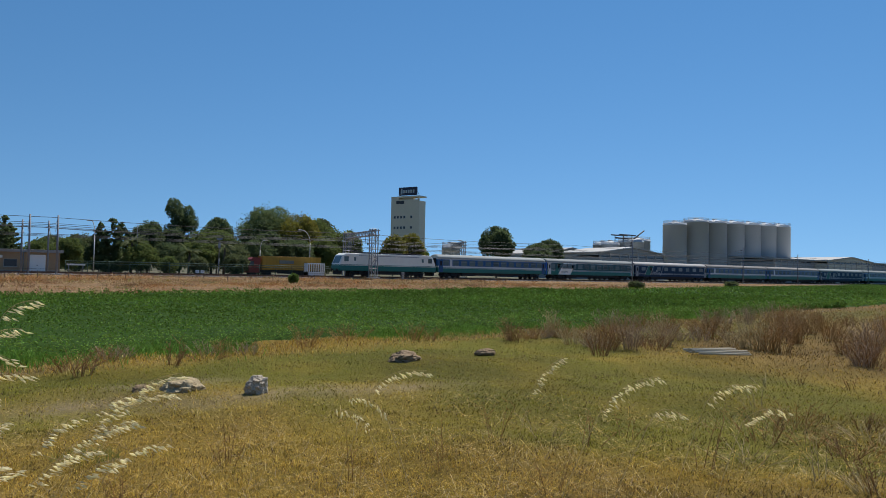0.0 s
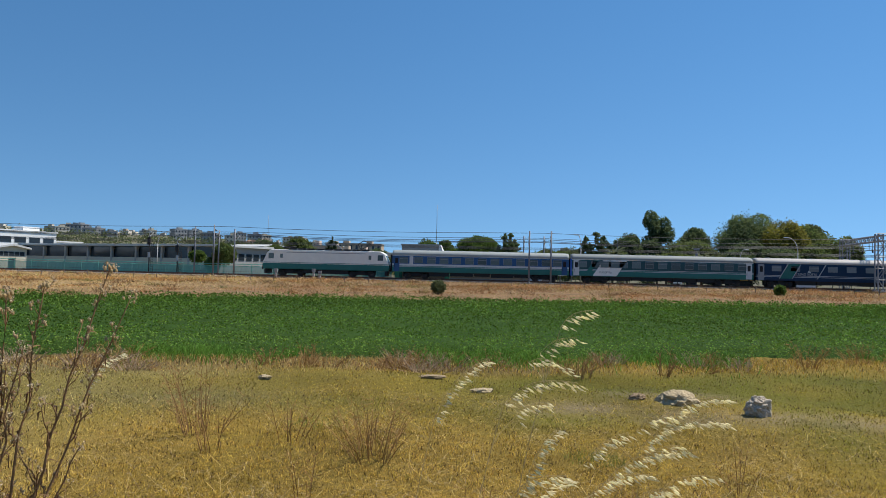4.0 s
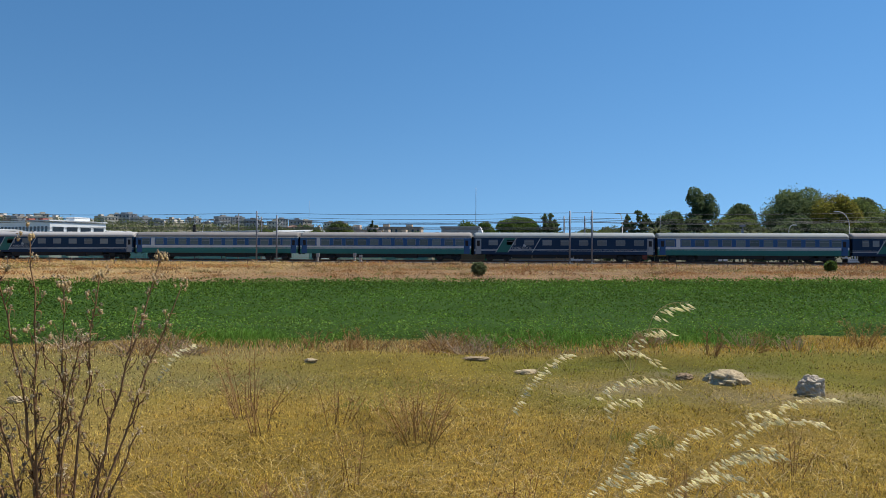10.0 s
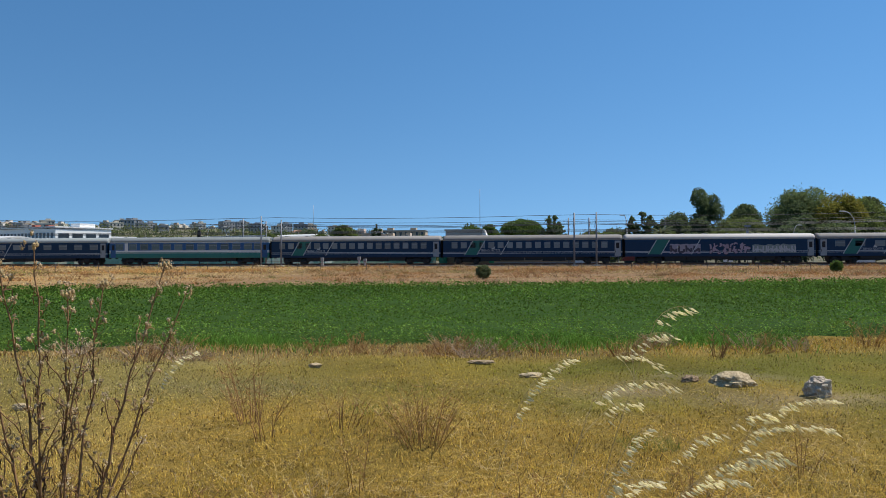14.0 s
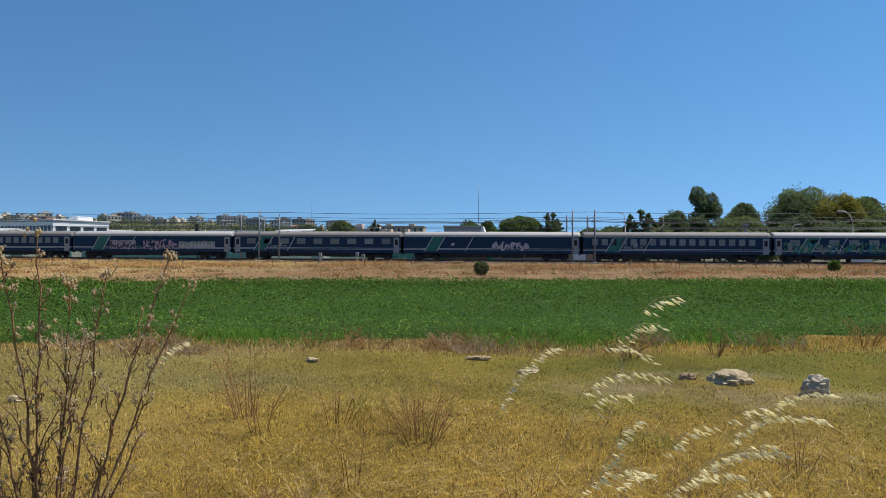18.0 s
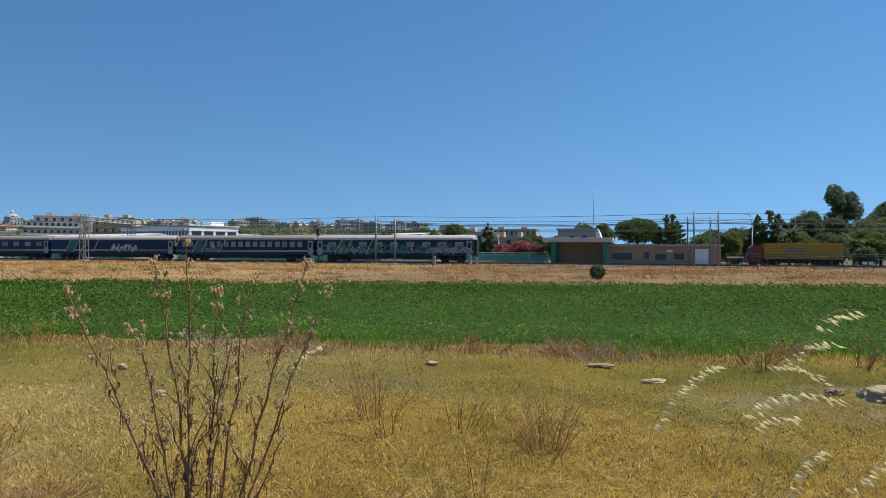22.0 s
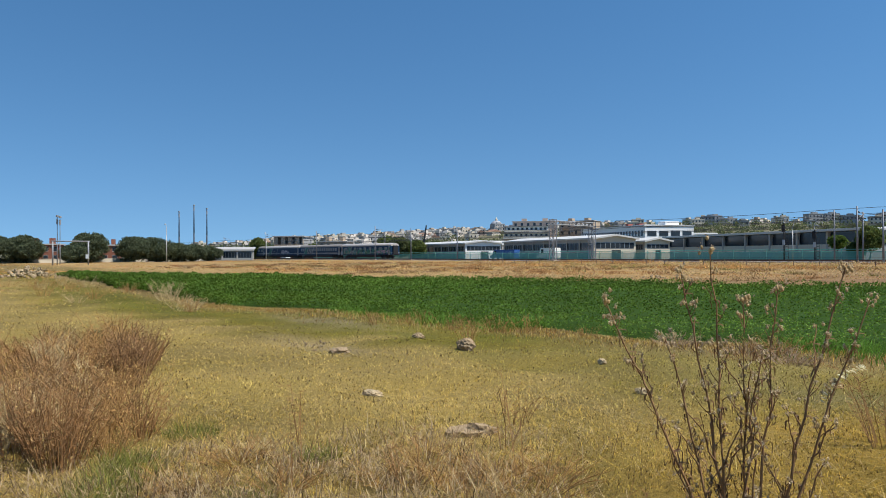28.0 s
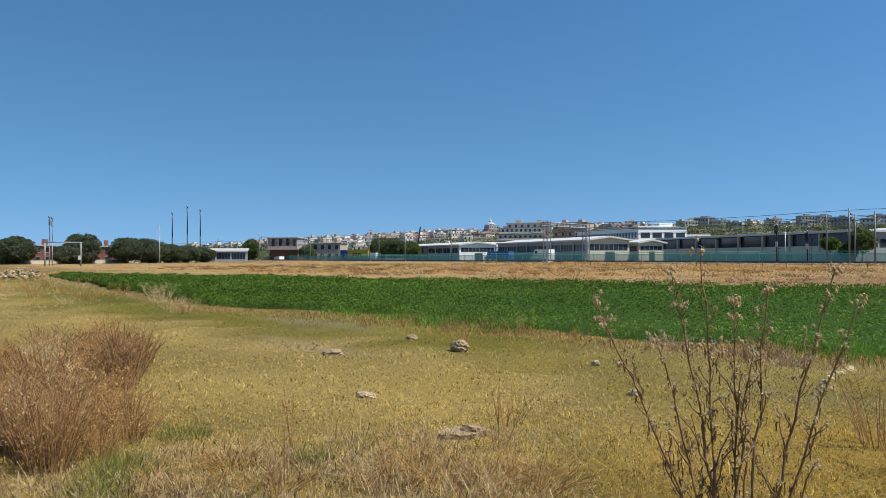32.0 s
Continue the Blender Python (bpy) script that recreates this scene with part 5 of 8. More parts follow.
def mast(x, y, h, label, r=0.1, z0=0.0, arms=True):
    m = thing("mast", label, "mast", x, y, z0, group="masts")
    part("pole", tubes(((0, 0, -0.3), (0, 0, h * 0.5), r, r * 0.75), ((0, 0, h * 0.5), (0, 0, h), r * 0.75, r * 0.5), n=7), STEELDARK if r > 0.2 else POLE, m)
    if arms:
        part("mast_head", boxes((-0.45, 0.45, -0.2, 0.2, h - 0.15, h + 0.2), (-0.18, 0.18, -0.15, 0.15, h - 1.6, h - 0.5), bevel=0.03), POLE, m)


mast(-9.5, 150, 16.2, "slender radio mast behind the station", 0.08, arms=False)
mast(-55.5, 180, 15.6, "slender distant radio mast", 0.06, arms=False)
mast(25.5, 132, 9.0, "thin grey pole among the trees", 0.09, arms=False)
mast(36.6, 121, 6.6, "short white pole in front of the trees", 0.1)
for mx, my, mh in ((-219.7, 69.8, 15.2), (-218.3, 73.9, 17.3), (-217.1, 77.5, 16.3)):
    mast(mx, my, mh, "tall dark floodlight mast behind the trees", 0.26)
mast(-158.3, 26.4, 9.7, "tall pale twin-pole mast by the road", 0.1)
mast(-157.7, 26.8, 9.5, "tall pale twin-pole mast by the road", 0.1)


def shed(x0, x1, y, depth, eave, ridge, label, bands, wallm, name="factory_shed", roofm=None, gable=True, rz=0):
    """A long industrial shed facing the railway: low wall, window band between piers, shallow roof."""
    s = thing(name, label, "shed", x0, y, 0, rz)
    L = x1 - x0
    lo, hi = bands
    part("wall", boxes((0, L, 0, depth, -0.3, lo), (0, L, 0.25, depth, hi, eave), (0, L, depth * 0.5, depth, lo, hi)), wallm, s)
    n = max(2, int(L / 4.6))
    for i in range(n + 1):
        x = L * i / n
        part("pier", boxes((x - 0.2, x + 0.2, -0.12, 0.5, -0.3, eave), bevel=0.02), CONCRETE, s)
        if i < n:
            a, b = x + 0.2, x + L / n - 0.2
            o = part("window", boxes((a, b, 0.1, 0.16, lo, lo + 0.1), (a, b, 0.1, 0.16, hi - 0.1, hi), (a, a + 0.08, 0.1, 0.16, lo + 0.05, hi - 0.05), (b - 0.08, b, 0.1, 0.16, lo + 0.05, hi - 0.05)), FRAME, s)
            part("pane", boxes((a + 0.08, b - 0.08, 0.12, 0.15, lo + 0.1, hi - 0.1)), DARKGLASS, o)
            for k in range(1, 5):
                part("mullion", boxes((x + L / n * k / 5 - 0.03, x + L / n * k / 5 + 0.03, 0.08, 0.17, lo + 0.1, hi - 0.1)), FRAME, o)
    bm = bmesh.new()
    if gable:
        prism(bm, [(-0.5, eave), (L / 2, ridge), (L + 0.5, eave), (L + 0.5, eave + 0.35), (L / 2, ridge + 0.4), (-0.5, eave + 0.35)], -0.5, depth, "y")
    else:
        prism(bm, [(-0.6, eave), (depth, ridge), (depth, ridge + 0.4), (-0.6, eave + 0.45)], -0.6, L + 0.6, "x")
    part("roof", bm, roofm or ROOFSHEET, s)
    if gable:
        bm = bmesh.new()
        prism(bm, [(0, eave), (L, eave), (L / 2, ridge)], 0.05, 0.3, "y")
        part("gable_wall", bm, wallm, s)
    return s


def open_shed():
    s = thing("open_shed", "long open-fronted shed with a white roof edge", "shed", -105, 155.7, 0, -24)
    L = 60
    part("front_wall", boxes((0, L, 0, 0.3, -0.3, 3.3)), CREAM, s)
    part("back_wall", boxes((0, L, 14, 14.3, -0.3, 5.8), (0, 0.3, 0, 14, -0.3, 5.6)), STEELDARK, s)
    for i in range(9):
        part("column", boxes((L * i / 8 - 0.25, L * i / 8 + 0.25, -0.1, 0.5, -0.3, 5.6), bevel=0.03), CONCRETE, s)
    for i in range(8):
        part("dark_screen", boxes((L * i / 8 + 0.3, L * (i + 1) / 8 - 0.3, 0.6, 0.7, 3.3, 5.5)), DARKGLASS, s)
    part("end_wall", boxes((L - 0.05, L + 0.25, 0.5, 13.9, -0.3, 5.6)), GREYWALL, s, "sunlit grey end wall")
    for i in range(6):
        o = part("window", boxes((L + 0.25, L + 0.3, 1.2 + 2.1 * i, 2.9 + 2.1 * i, 3.0, 4.5)), FRAME, s)
        part("pane", boxes((L + 0.3, L + 0.33, 1.3 + 2.1 * i, 2.8 + 2.1 * i, 3.1, 4.4)), DARKGLASS, o)
    part("roof", boxes((-1, L + 1, -0.8, 15, 5.6, 6.05), bevel=0.04), ROOFSHEET, s)


def yard_shed(x, y, L, W, eave, rise, rz, label, band, frontm, endm, roofm):
    """A shed whose front right corner is at (x, y): window band along the front and across the sunlit gable end."""
    s = thing("factory_shed", label, "shed", x, y, 0, rz)
    lo, hi = band
    part("front_wall", boxes((-L, -0.3, 0, 0.3, -0.3, lo), (-L, -0.3, 0, 0.3, hi, eave)), frontm, s)
    part("back_wall", boxes((-L, -0.3, W - 0.3, W, -0.3, eave), (-L, -L + 0.3, 0.3, W - 0.3, -0.3, eave), (-L + 0.3, -0.3, W * 0.4, W * 0.4 + 0.2, -0.3, eave)), frontm, s)
    n = max(2, int(L / 5.2))
    for i in range(n + 1):
        u = -L + (L - 0.3) * i / n
        part("pier", boxes((u - 0.2, u + 0.2, -0.12, 0.0, -0.3, eave), bevel=0.02), CONCRETE, s)
        if i < n:
            w = (L - 0.3) / n
            o = part("window", boxes((u + 0.2, u + w - 0.2, 0.1, 0.2, lo, lo + 0.1), (u + 0.2, u + w - 0.2, 0.1, 0.2, hi - 0.1, hi), *[(u + w * k / 5 - 0.04, u + w * k / 5 + 0.04, 0.08, 0.2, lo + 0.1, hi - 0.1) for k in range(1, 5)]), FRAME, s)
            part("pane", boxes((u + 0.2, u + w - 0.2, 0.12, 0.16, lo + 0.1, hi - 0.1)), DARKGLASS, o)
    bm = bmesh.new()
    prism(bm, [(0, -0.3), (W, -0.3), (W, eave), (W / 2, eave + rise), (0, eave)], -0.28, 0.0, "x")
    part("gable_wall", bm, endm, s, "sunlit gable end")
    m = max(3, int(W / 1.3))
    for k in range(m):
        a, b = 0.5 + (W - 1) * k / m, 0.5 + (W - 1) * (k + 1) / m
        o = part("window", boxes((0.0, 0.05, a, b, lo + 0.3, hi)), FRAME, s)
        part("pane", boxes((0.05, 0.07, a + 0.08, b - 0.08, lo + 0.38, hi - 0.08)), DARKGLASS, o)
    part("gate", boxes((0.0, 0.06, W * 0.42, W * 0.64, -0.3, lo)), STEELDARK, s)
    bm = bmesh.new()
    prism(bm, [(-0.6, eave - 0.1), (W / 2, eave + rise), (W + 0.6, eave - 0.1), (W + 0.6, eave + 0.25), (W / 2, eave + rise + 0.4), (-0.6, eave + 0.25)], -L - 0.6, 0.7, "x")
    part("roof", bm, roofm, s)
    return s


open_shed()
# grey fronts and pale ends put shade and sun into the wall colours
yard_shed(-102.3, 123.8, 45, 11.25, 5.1, 0.7, -17, "cream factory shed with a sunlit window-banded gable", (2.6, 4.3), GREYWALL, CREAM, ROOFSHEET)
yard_shed(-97.5, 136, 8, 7.0, 4.5, 0.6, -17, "low cream annex beside a factory shed", (2.6, 3.9), CREAM, CREAM, ROOFSHEET)
yard_shed(-157.2, 132.4, 45, 12, 4.9, 0.7, -14, "long factory shed with a shade-grey front and sunlit white gable end", (2.6, 4.2), GREYWALL, WHITEWALL, ROOFSHEET)
yard_shed(-51.4, 163.2, 11.8, 9.0, 6.7, 0.4, -24, "small white warehouse with a blank sunlit end", (5.4, 5.6), GREYWALL, WHITEWALL, ROOFSHEET)
shed(-258, -222, 190, 26, 5.2, 6.6, "long low factory shed with dark windows", (3.0, 4.8), GREYWALL, gable=False)
shed(-222, -203, 190, 26, 5.4, 7.0, "pale gabled factory shed", (3.2, 4.6), CREAM)


def white_office():
    b = thing("office_building", "white two-storey office building with window bands and a sunlit end", "building", -153, 213.4, 0, -24)
    part("wall", boxes((-52, 0, 0, 20, 0, 11.8)), WHITEWALL, b)
    part("low_wing", boxes((-9, -0.5, 20, 30, 0, 9.0)), WHITEWALL, b)
    part("stair_hut", boxes((-6, -1, 9, 14.6, 11.8, 13.6)), WHITEWALL, b)
    part("parapet", boxes((-52.3, 0.3, -0.3, 20.3, 11.8, 12.3), (-9.2, -0.2, 20.3, 30.3, 9.0, 9.4)), WHITEWALL, b)
    for i in range(23):
        for z in (3.8, 8.2):
            win(b, -50.4 + 2.2 * i, 0, z, 1.2, 2.0)
    for z in (3.6, 8.1):
        for k in range(4):
            o = part("window", boxes((0.0, 0.06, 0.9 + 4.8 * k, 4.7 + 4.8 * k, z, z + 2.0)), FRAME, b)
            part("pane", boxes((0.06, 0.1, 1.05 + 4.8 * k, 4.55 + 4.8 * k, z + 0.15, z + 1.85)), DARKGLASS, o)
        o = part("window", boxes((-0.5, -0.44, 21, 29, z - 2.2, z - 0.6)), FRAME, b)
        part("pane", boxes((-0.44, -0.4, 21.2, 28.8, z - 2.05, z - 0.75)), DARKGLASS, o)


white_office()


def block(name, label, x, y, z0, w, d, h, storeys, cols, wallm, rz=0, balcony=True, category="apartment building"):
    b = thing(name, label, category, x, y, z0, rz)
    part("wall", boxes((0, w, 0, d, -4, h)), wallm, b)
    part("roof", boxes((-0.4, w + 0.4, -0.4, d + 0.4, h, h + 0.35)), CONCRETE, b)
    for k in (0.2, 0.68):
        part("roof_hut", boxes((w * k, w * (k + 0.12), d * 0.3, d * 0.7, h + 0.3, h + 2.0)), wallm, b)
    sh = h / storeys
    for i in range(storeys):
        for j in range(cols):
            win(b, w * (j + 0.5) / cols, 0, sh * i + sh * 0.3, min(1.3, w / cols * 0.5), sh * 0.5)
        if balcony:
            for k in (0.2, 0.65):
                part("balcony", boxes((w * k - 1.6, w * k + 1.6, -1.3, 0, sh * i, sh * i + 0.18), (w * k - 1.6, w * k + 1.6, -1.3, -1.2, sh * i, sh * i + 0.95)), wallm, b)
    return b


def gz(x, y):
    return float(ground_z(x, y))


block("apartment_building", "tan three-storey apartment block with balconies", -90, 420, gz(-75, 420), 30, 12, 18.0 - gz(-75, 420), 3, 9, TOWNTAN)


def terraces(x, y, w, floors, label, rz):
    z = gz(x, y)
    b = thing("apartment_building", label, "apartment building", x, y, z, rz)
    part("base_wall", boxes((0, w, 0, 16, -4, 2.0)), CREAM, b)
    for i in range(floors):
        back, z0 = 1.6 * i, 2.0 + 3.6 * i
        part("storey_wall", boxes((1.2 * i, w - 0.6 * i, back + 0.7, 16, z0, z0 + 3.0)), (CREAM, BEIGE, CREAM, WHITEWALL)[i % 4], b)
        part("balcony", boxes((1.2 * i - 0.4, w - 0.6 * i + 0.4, back, back + 0.7, z0 - 0.25, z0), (1.2 * i - 0.4, w - 0.6 * i + 0.4, back - 0.05, back + 0.1, z0, z0 + 1.0)), CREAM, b)
        part("roof_slab", boxes((1.2 * i - 0.6, w - 0.6 * i + 0.6, back - 0.3, 16.4, z0 + 3.0, z0 + 3.35)), GREYWALL, b)
        for k in range(9):
            u = 1.2 * i + 1.5 + (w - 1.8 * i - 3) * k / 8
            win(b, u, back + 0.7, z0 + 1.0, 1.2, 1.4)


terraces(-289.5, 268.5, 29, 4, "cream terraced apartment building on the hillside", 42)
block("apartment_building", "pinkish upper block with a tall stair hut", -291.5, 281, gz(-306, 318), 25, 12, 20.5 - gz(-306, 318), 4, 7, PINKWALL, 42)

block("apartment_building", "tan apartment block with shaded balconies on the hillside", -282.7, 310.7, gz(-282, 311), 21, 12, 21.0 - gz(-282, 311), 4, 5, TOWNTAN, 20)
block("workshop", "unrendered brown two-storey workshop behind the fence", -231.4, 123.8, 0.3, 11, 8, 6.2, 2, 4, TOWNTAN, 40, False, "building")


def unfinished():
    b = thing("unfinished_building", "unfinished concrete building with an overhanging open upper floor", "building", -246.0, 110.2, 0.3, 44)
    part("ground_floor", boxes((3, 14, 1.6, 11, -0.3, 4.0)), BRICK, b)
    part("upper_slab", boxes((2.2, 14.6, -0.2, 11, 4.0, 4.35)), CONCRETE, b)
    for x in (2.8, 5.6, 8.4, 11.2):
        part("pier", boxes((x, x + 1.5, 0, 0.35, 4.35, 8.2)), TOWNTAN, b)
    part("pier", boxes((13.6, 14.2, 0, 0.35, 4.35, 8.2)), TOWNTAN, b)
    part("parapet", boxes((2.8, 14.2, 0.02, 0.33, 4.35, 5.4)), TOWNTAN, b)
    part("upper_wall", boxes((2.8, 14.2, 3.0, 11, 4.35, 8.2), (2.8, 3.1, 0.35, 3.0, 4.35, 8.2), (13.9, 14.2, 0.35, 3.0, 4.35, 8.2)), GREYWALL, b)
    part("roof", boxes((2.4, 14.6, -0.4, 11.2, 8.2, 8.65), bevel=0.03), CONCRETE, b)


unfinished()
block("house", "dull red terrace house on the hillside", -232, 300, gz(-225, 300), 14, 10, 15.5 - gz(-225, 300), 3, 4, REDWALL, balcony=False, category="house")
block("house", "tan villa with a shallow roof", -43, 205, 0.5, 11, 9, 6.6, 2, 3, TOWNTAN, balcony=True, category="house")
block("house", "pale house with terraces behind the trees", -58, 230, 1.0, 12, 9, 8.5, 2, 3, PINKWALL, balcony=True, category="house")


# the hill town: small flat-roofed houses stepping up the slope, built in a few kinds and repeated
def town_house(w, d, h, wallm, cols, storeys, tiled, label):
    b = thing("town_house", label, "house", 0, 0, -500, group="houses of the hill town")
    part("wall", boxes((-w / 2, w / 2, 0, d, -5, h)), wallm, b)
    if tiled:
        bm = bmesh.new()
        prism(bm, [(-w / 2 - 0.4, h), (w / 2 + 0.4, h), (0, h + w * 0.22)], -0.4, d + 0.4, "y")
        part("roof", bm, TILE, b)
    else:
        part("parapet", boxes((-w / 2 - 0.15, w / 2 + 0.15, -0.15, 0.15, h, h + 0.7), (-w / 2 - 0.15, -w / 2 + 0.15, 0, d, h, h + 0.7), (w / 2 - 0.15, w / 2 + 0.15, 0, d, h, h + 0.7), (-w / 2, w / 2, 0, d, h - 0.1, h + 0.1), (-w * 0.1, w * 0.25, d * 0.3, d * 0.7, h, h + 2.2)), wallm, b)
    rows = [(w * ((j + 0.5) / cols - 0.5), 0.9 + i * h / storeys) for i in range(storeys) for j in range(cols)]
    part("glazing", boxes(*[(u - 0.5, u + 0.5, -0.12, 0.02, v, v + 1.5) for u, v in rows]), DARKGLASS, b)["kind"] = "stuff"
    return b


def town():
    r = rng(51)
    white, cream, pink, grey, tan = TOWNWHITE, CREAM, PINKWALL, GREYWALL, TOWNTAN
    kinds = [town_house(*row) for row in (
        (9, 8, 6, white, 3, 2, False, "white flat-roofed house on the hillside"), (6.5, 8, 7.5, cream, 2, 2, False, "narrow cream town house"),
        (8, 8, 5, pink, 2, 2, True, "pinkish house with a tiled roof"), (11, 9, 6.5, grey, 3, 2, False, "grey flat-roofed house on the hillside"),
        (6, 8, 6, white, 2, 2, False, "narrow white town house"), (8, 8, 6.5, tan, 2, 2, False, "ochre house on the hillside"),
        (10, 8, 5, cream, 3, 1, True, "low cream house with a tiled roof"), (12, 9, 9.5, grey, 4, 3, False, "grey apartment block above the trees"), (11, 9, 9, cream, 4, 3, False, "cream apartment block on the hill"))]
    spots = []
    for b0, b1, d0, d1, k, tall in ((48.5, 66, 560, 780, 125, 0), (36, 48, 600, 780, 45, 0.05), (17, 36, 620, 780, 28, 0.3), (64, 74, 500, 800, 20, 0), (8, 18, 640, 860, 12, 0.3), (50, 64, 420, 560, 22, 0)):
        tries = 0
        while k and tries < 5000:
            tries += 1
            a, d = radians(r.uniform(b0, b1)), r.uniform(d0, d1)
            x, y = -math.sin(a) * d, math.cos(a) * d
            if math.hypot(x + 580, y - 528) < 32 or any(abs(x - u) < 8 and abs(y - v) < 9 for u, v, _ in spots):
                continue
            spots.append((x, y, tall))
            k -= 1
    for x, y, tall in spots:
        share = (0.24, 0.18, 0.1, 0.1, 0.2, 0.09, 0.09) if math.atan2(-x, y) > radians(47) else (0.04, 0.2, 0.12, 0.3, 0.04, 0.22, 0.08)
        kind = kinds[7 + r.randint(2)] if r.rand() < tall else kinds[int(r.choice(7, p=share))]
        m = pose(x, y, gz(x, y) - 1.8, 0, 0, math.degrees(math.atan2(-x, y)) * 1.35 + r.uniform(-25, 25))
        if kind.location.z < -400:
            kind.matrix_basis = m
        else:
            copy_thing(kind, m)
    # the roofs behind them, too small and too many to tell apart
    bm = bmesh.new()
    for i in range(330):
        a, d = radians(r.uniform(14, 69)), r.uniform(780, 930)
        x, y = -math.sin(a) * d, math.cos(a) * d
        if math.hypot(x + 580, y - 528) < 60 or (a < radians(36) and i % 5 < 3):
            continue
        z, w, h = gz(x, y), r.uniform(5, 11), r.uniform(3.5, 8.0)
        box(bm, x - w / 2, x + w / 2, y, y + 8, z - 5, z + h, int(r.choice(4, p=(0.35, 0.3, 0.2, 0.15))))
        box(bm, x - w * 0.1, x + w * 0.3, y - 0.2, y + 4, z + h - 1, z + h + 1.8, int(r.choice(4)))
    tagged(new("distant_houses", mesh_of("distant_houses", bm, [white, cream, tan, grey])), "crowded pale houses at the top of the town", "houses", kind="stuff")


town()


def church():
    c = thing("church", "pale domed church standing above the town", "church", -580, 520, gz(-580, 520) - 8)
    part("nave", boxes((-11, 11, 0, 26, -5, 7)), CREAM, c)
    part("roof", prism(bmesh.new(), [(-11.5, 7), (11.5, 7), (0, 9.0)], -0.5, 26.5, "y"), TILE, c)
    h = 50 - gz(-580, 520)
    bm = bmesh.new()
    lathe(bm, [(7.2, 6), (7.2, h - 9.5), (7.6, h - 9.3), (7.6, h - 8.7)], n=16, smooth=False)
    bmesh.ops.translate(bm, verts=bm.verts[:], vec=(0, 14, 0))
    part("drum", bm, CREAM, c)
    bm = bmesh.new()
    lathe(bm, [(7.2 * math.cos(radians(a)), h - 8.7 + 6.8 * math.sin(radians(a))) for a in range(0, 86, 8)], n=20)
    bmesh.ops.translate(bm, verts=bm.verts[:], vec=(0, 14, 0))
    part("dome", bm, mat("lead_grey_dome", (0.4, 0.42, 0.45), 0.6, 0.2), c, "grey lead dome")
    bm = bmesh.new()
    lathe(bm, [(1.5, h - 2.2), (1.5, h - 0.4), (0.4, h + 0.6), (0.1, h + 2.2)], n=10)
    bmesh.ops.translate(bm, verts=bm.verts[:], vec=(0, 14, 0))
    part("lantern", bm, CREAM, c)
    for k in range(8):
        a = radians(k * 45 + 10)
        part("window", boxes((7.1 * math.cos(a) - 0.6, 7.1 * math.cos(a) + 0.6, 14 + 7.1 * math.sin(a) - 0.6, 14 + 7.1 * math.sin(a) + 0.6, h - 14, h - 10.5)), DARKGLASS, c)


church()

# ---- concrete tower with a roof sign ----
SIGNBLUE = mat("dark_sign_face", (0.02, 0.03, 0.06), 0.5)
TOWERWALL = mat("pale_tower_concrete", (0.62, 0.56, 0.43), 0.9, var=0.15, scale=0.3, bump=0.1)


def tower():
    t = thing("silo_tower", "tall pale concrete tower carrying a dark roof sign", "tower", 158.6, 260.0, 3, -69)
    part("wall", boxes((-7.8, 7.6, 0, 4.6, -3, 29.4), (-7.8, -3.4, 0, 4.6, 29.4, 31.6)), TOWERWALL, t)
    part("terrace", boxes((-3.4, 7.6, 0, 0.25, 29.4, 30.0), (-3.4, 2.0, 1.0, 4.2, 29.4, 31.0), (-4.2, 7.9, -0.5, 4.9, 31.0, 31.6)), TOWERWALL, t)
    part("loggia", boxes((-5.0, -0.6, -0.03, 0.2, 28.3, 29.7)), STEELDARK, t)
    for x in (2.6, 7.2):
        part("terrace_column", boxes((x - 0.2, x + 0.2, 0, 0.4, 29.4, 31.0)), TOWERWALL, t)
    for z in (17.4, 22.0):
        for x in (-5.6, -3.9, -2.1, -0.3, 3.4):
            win(t, x, 0, z, 1.0, 1.0)
    s = part("roof_sign", boxes((-4.2, 5.8, 0.6, 1.0, 32.0, 35.6), bevel=0.05), SIGNBLUE, t, "dark blue roof sign with pale letters")
    for i in range(6):
        part("sign_bar", boxes((-3.0 + 1.3 * i, -2.1 + 1.3 * i, 0.54, 0.6, 33.0 if i else 32.6, 34.4 if i else 35.1)), STRIPE, s)
    part("sign_frame", tubes(*[((-3.6 + 2.2 * i, 1.0, 31.5), (-3.6 + 2.2 * i, 3.4, 31.5), 0.08) for i in range(5)], *[((-3.6 + 2.2 * i, 3.4, 31.5), (-3.6 + 2.2 * i, 1.0, 35.0), 0.08) for i in range(5)], n=4), STEELDARK, s)


tower()

# ---- brewery silos and sheds ----
SILO = mat("pale_grey_silo_steel", (0.47, 0.5, 0.52), 0.5, 0.0, var=0.12, scale=0.15)


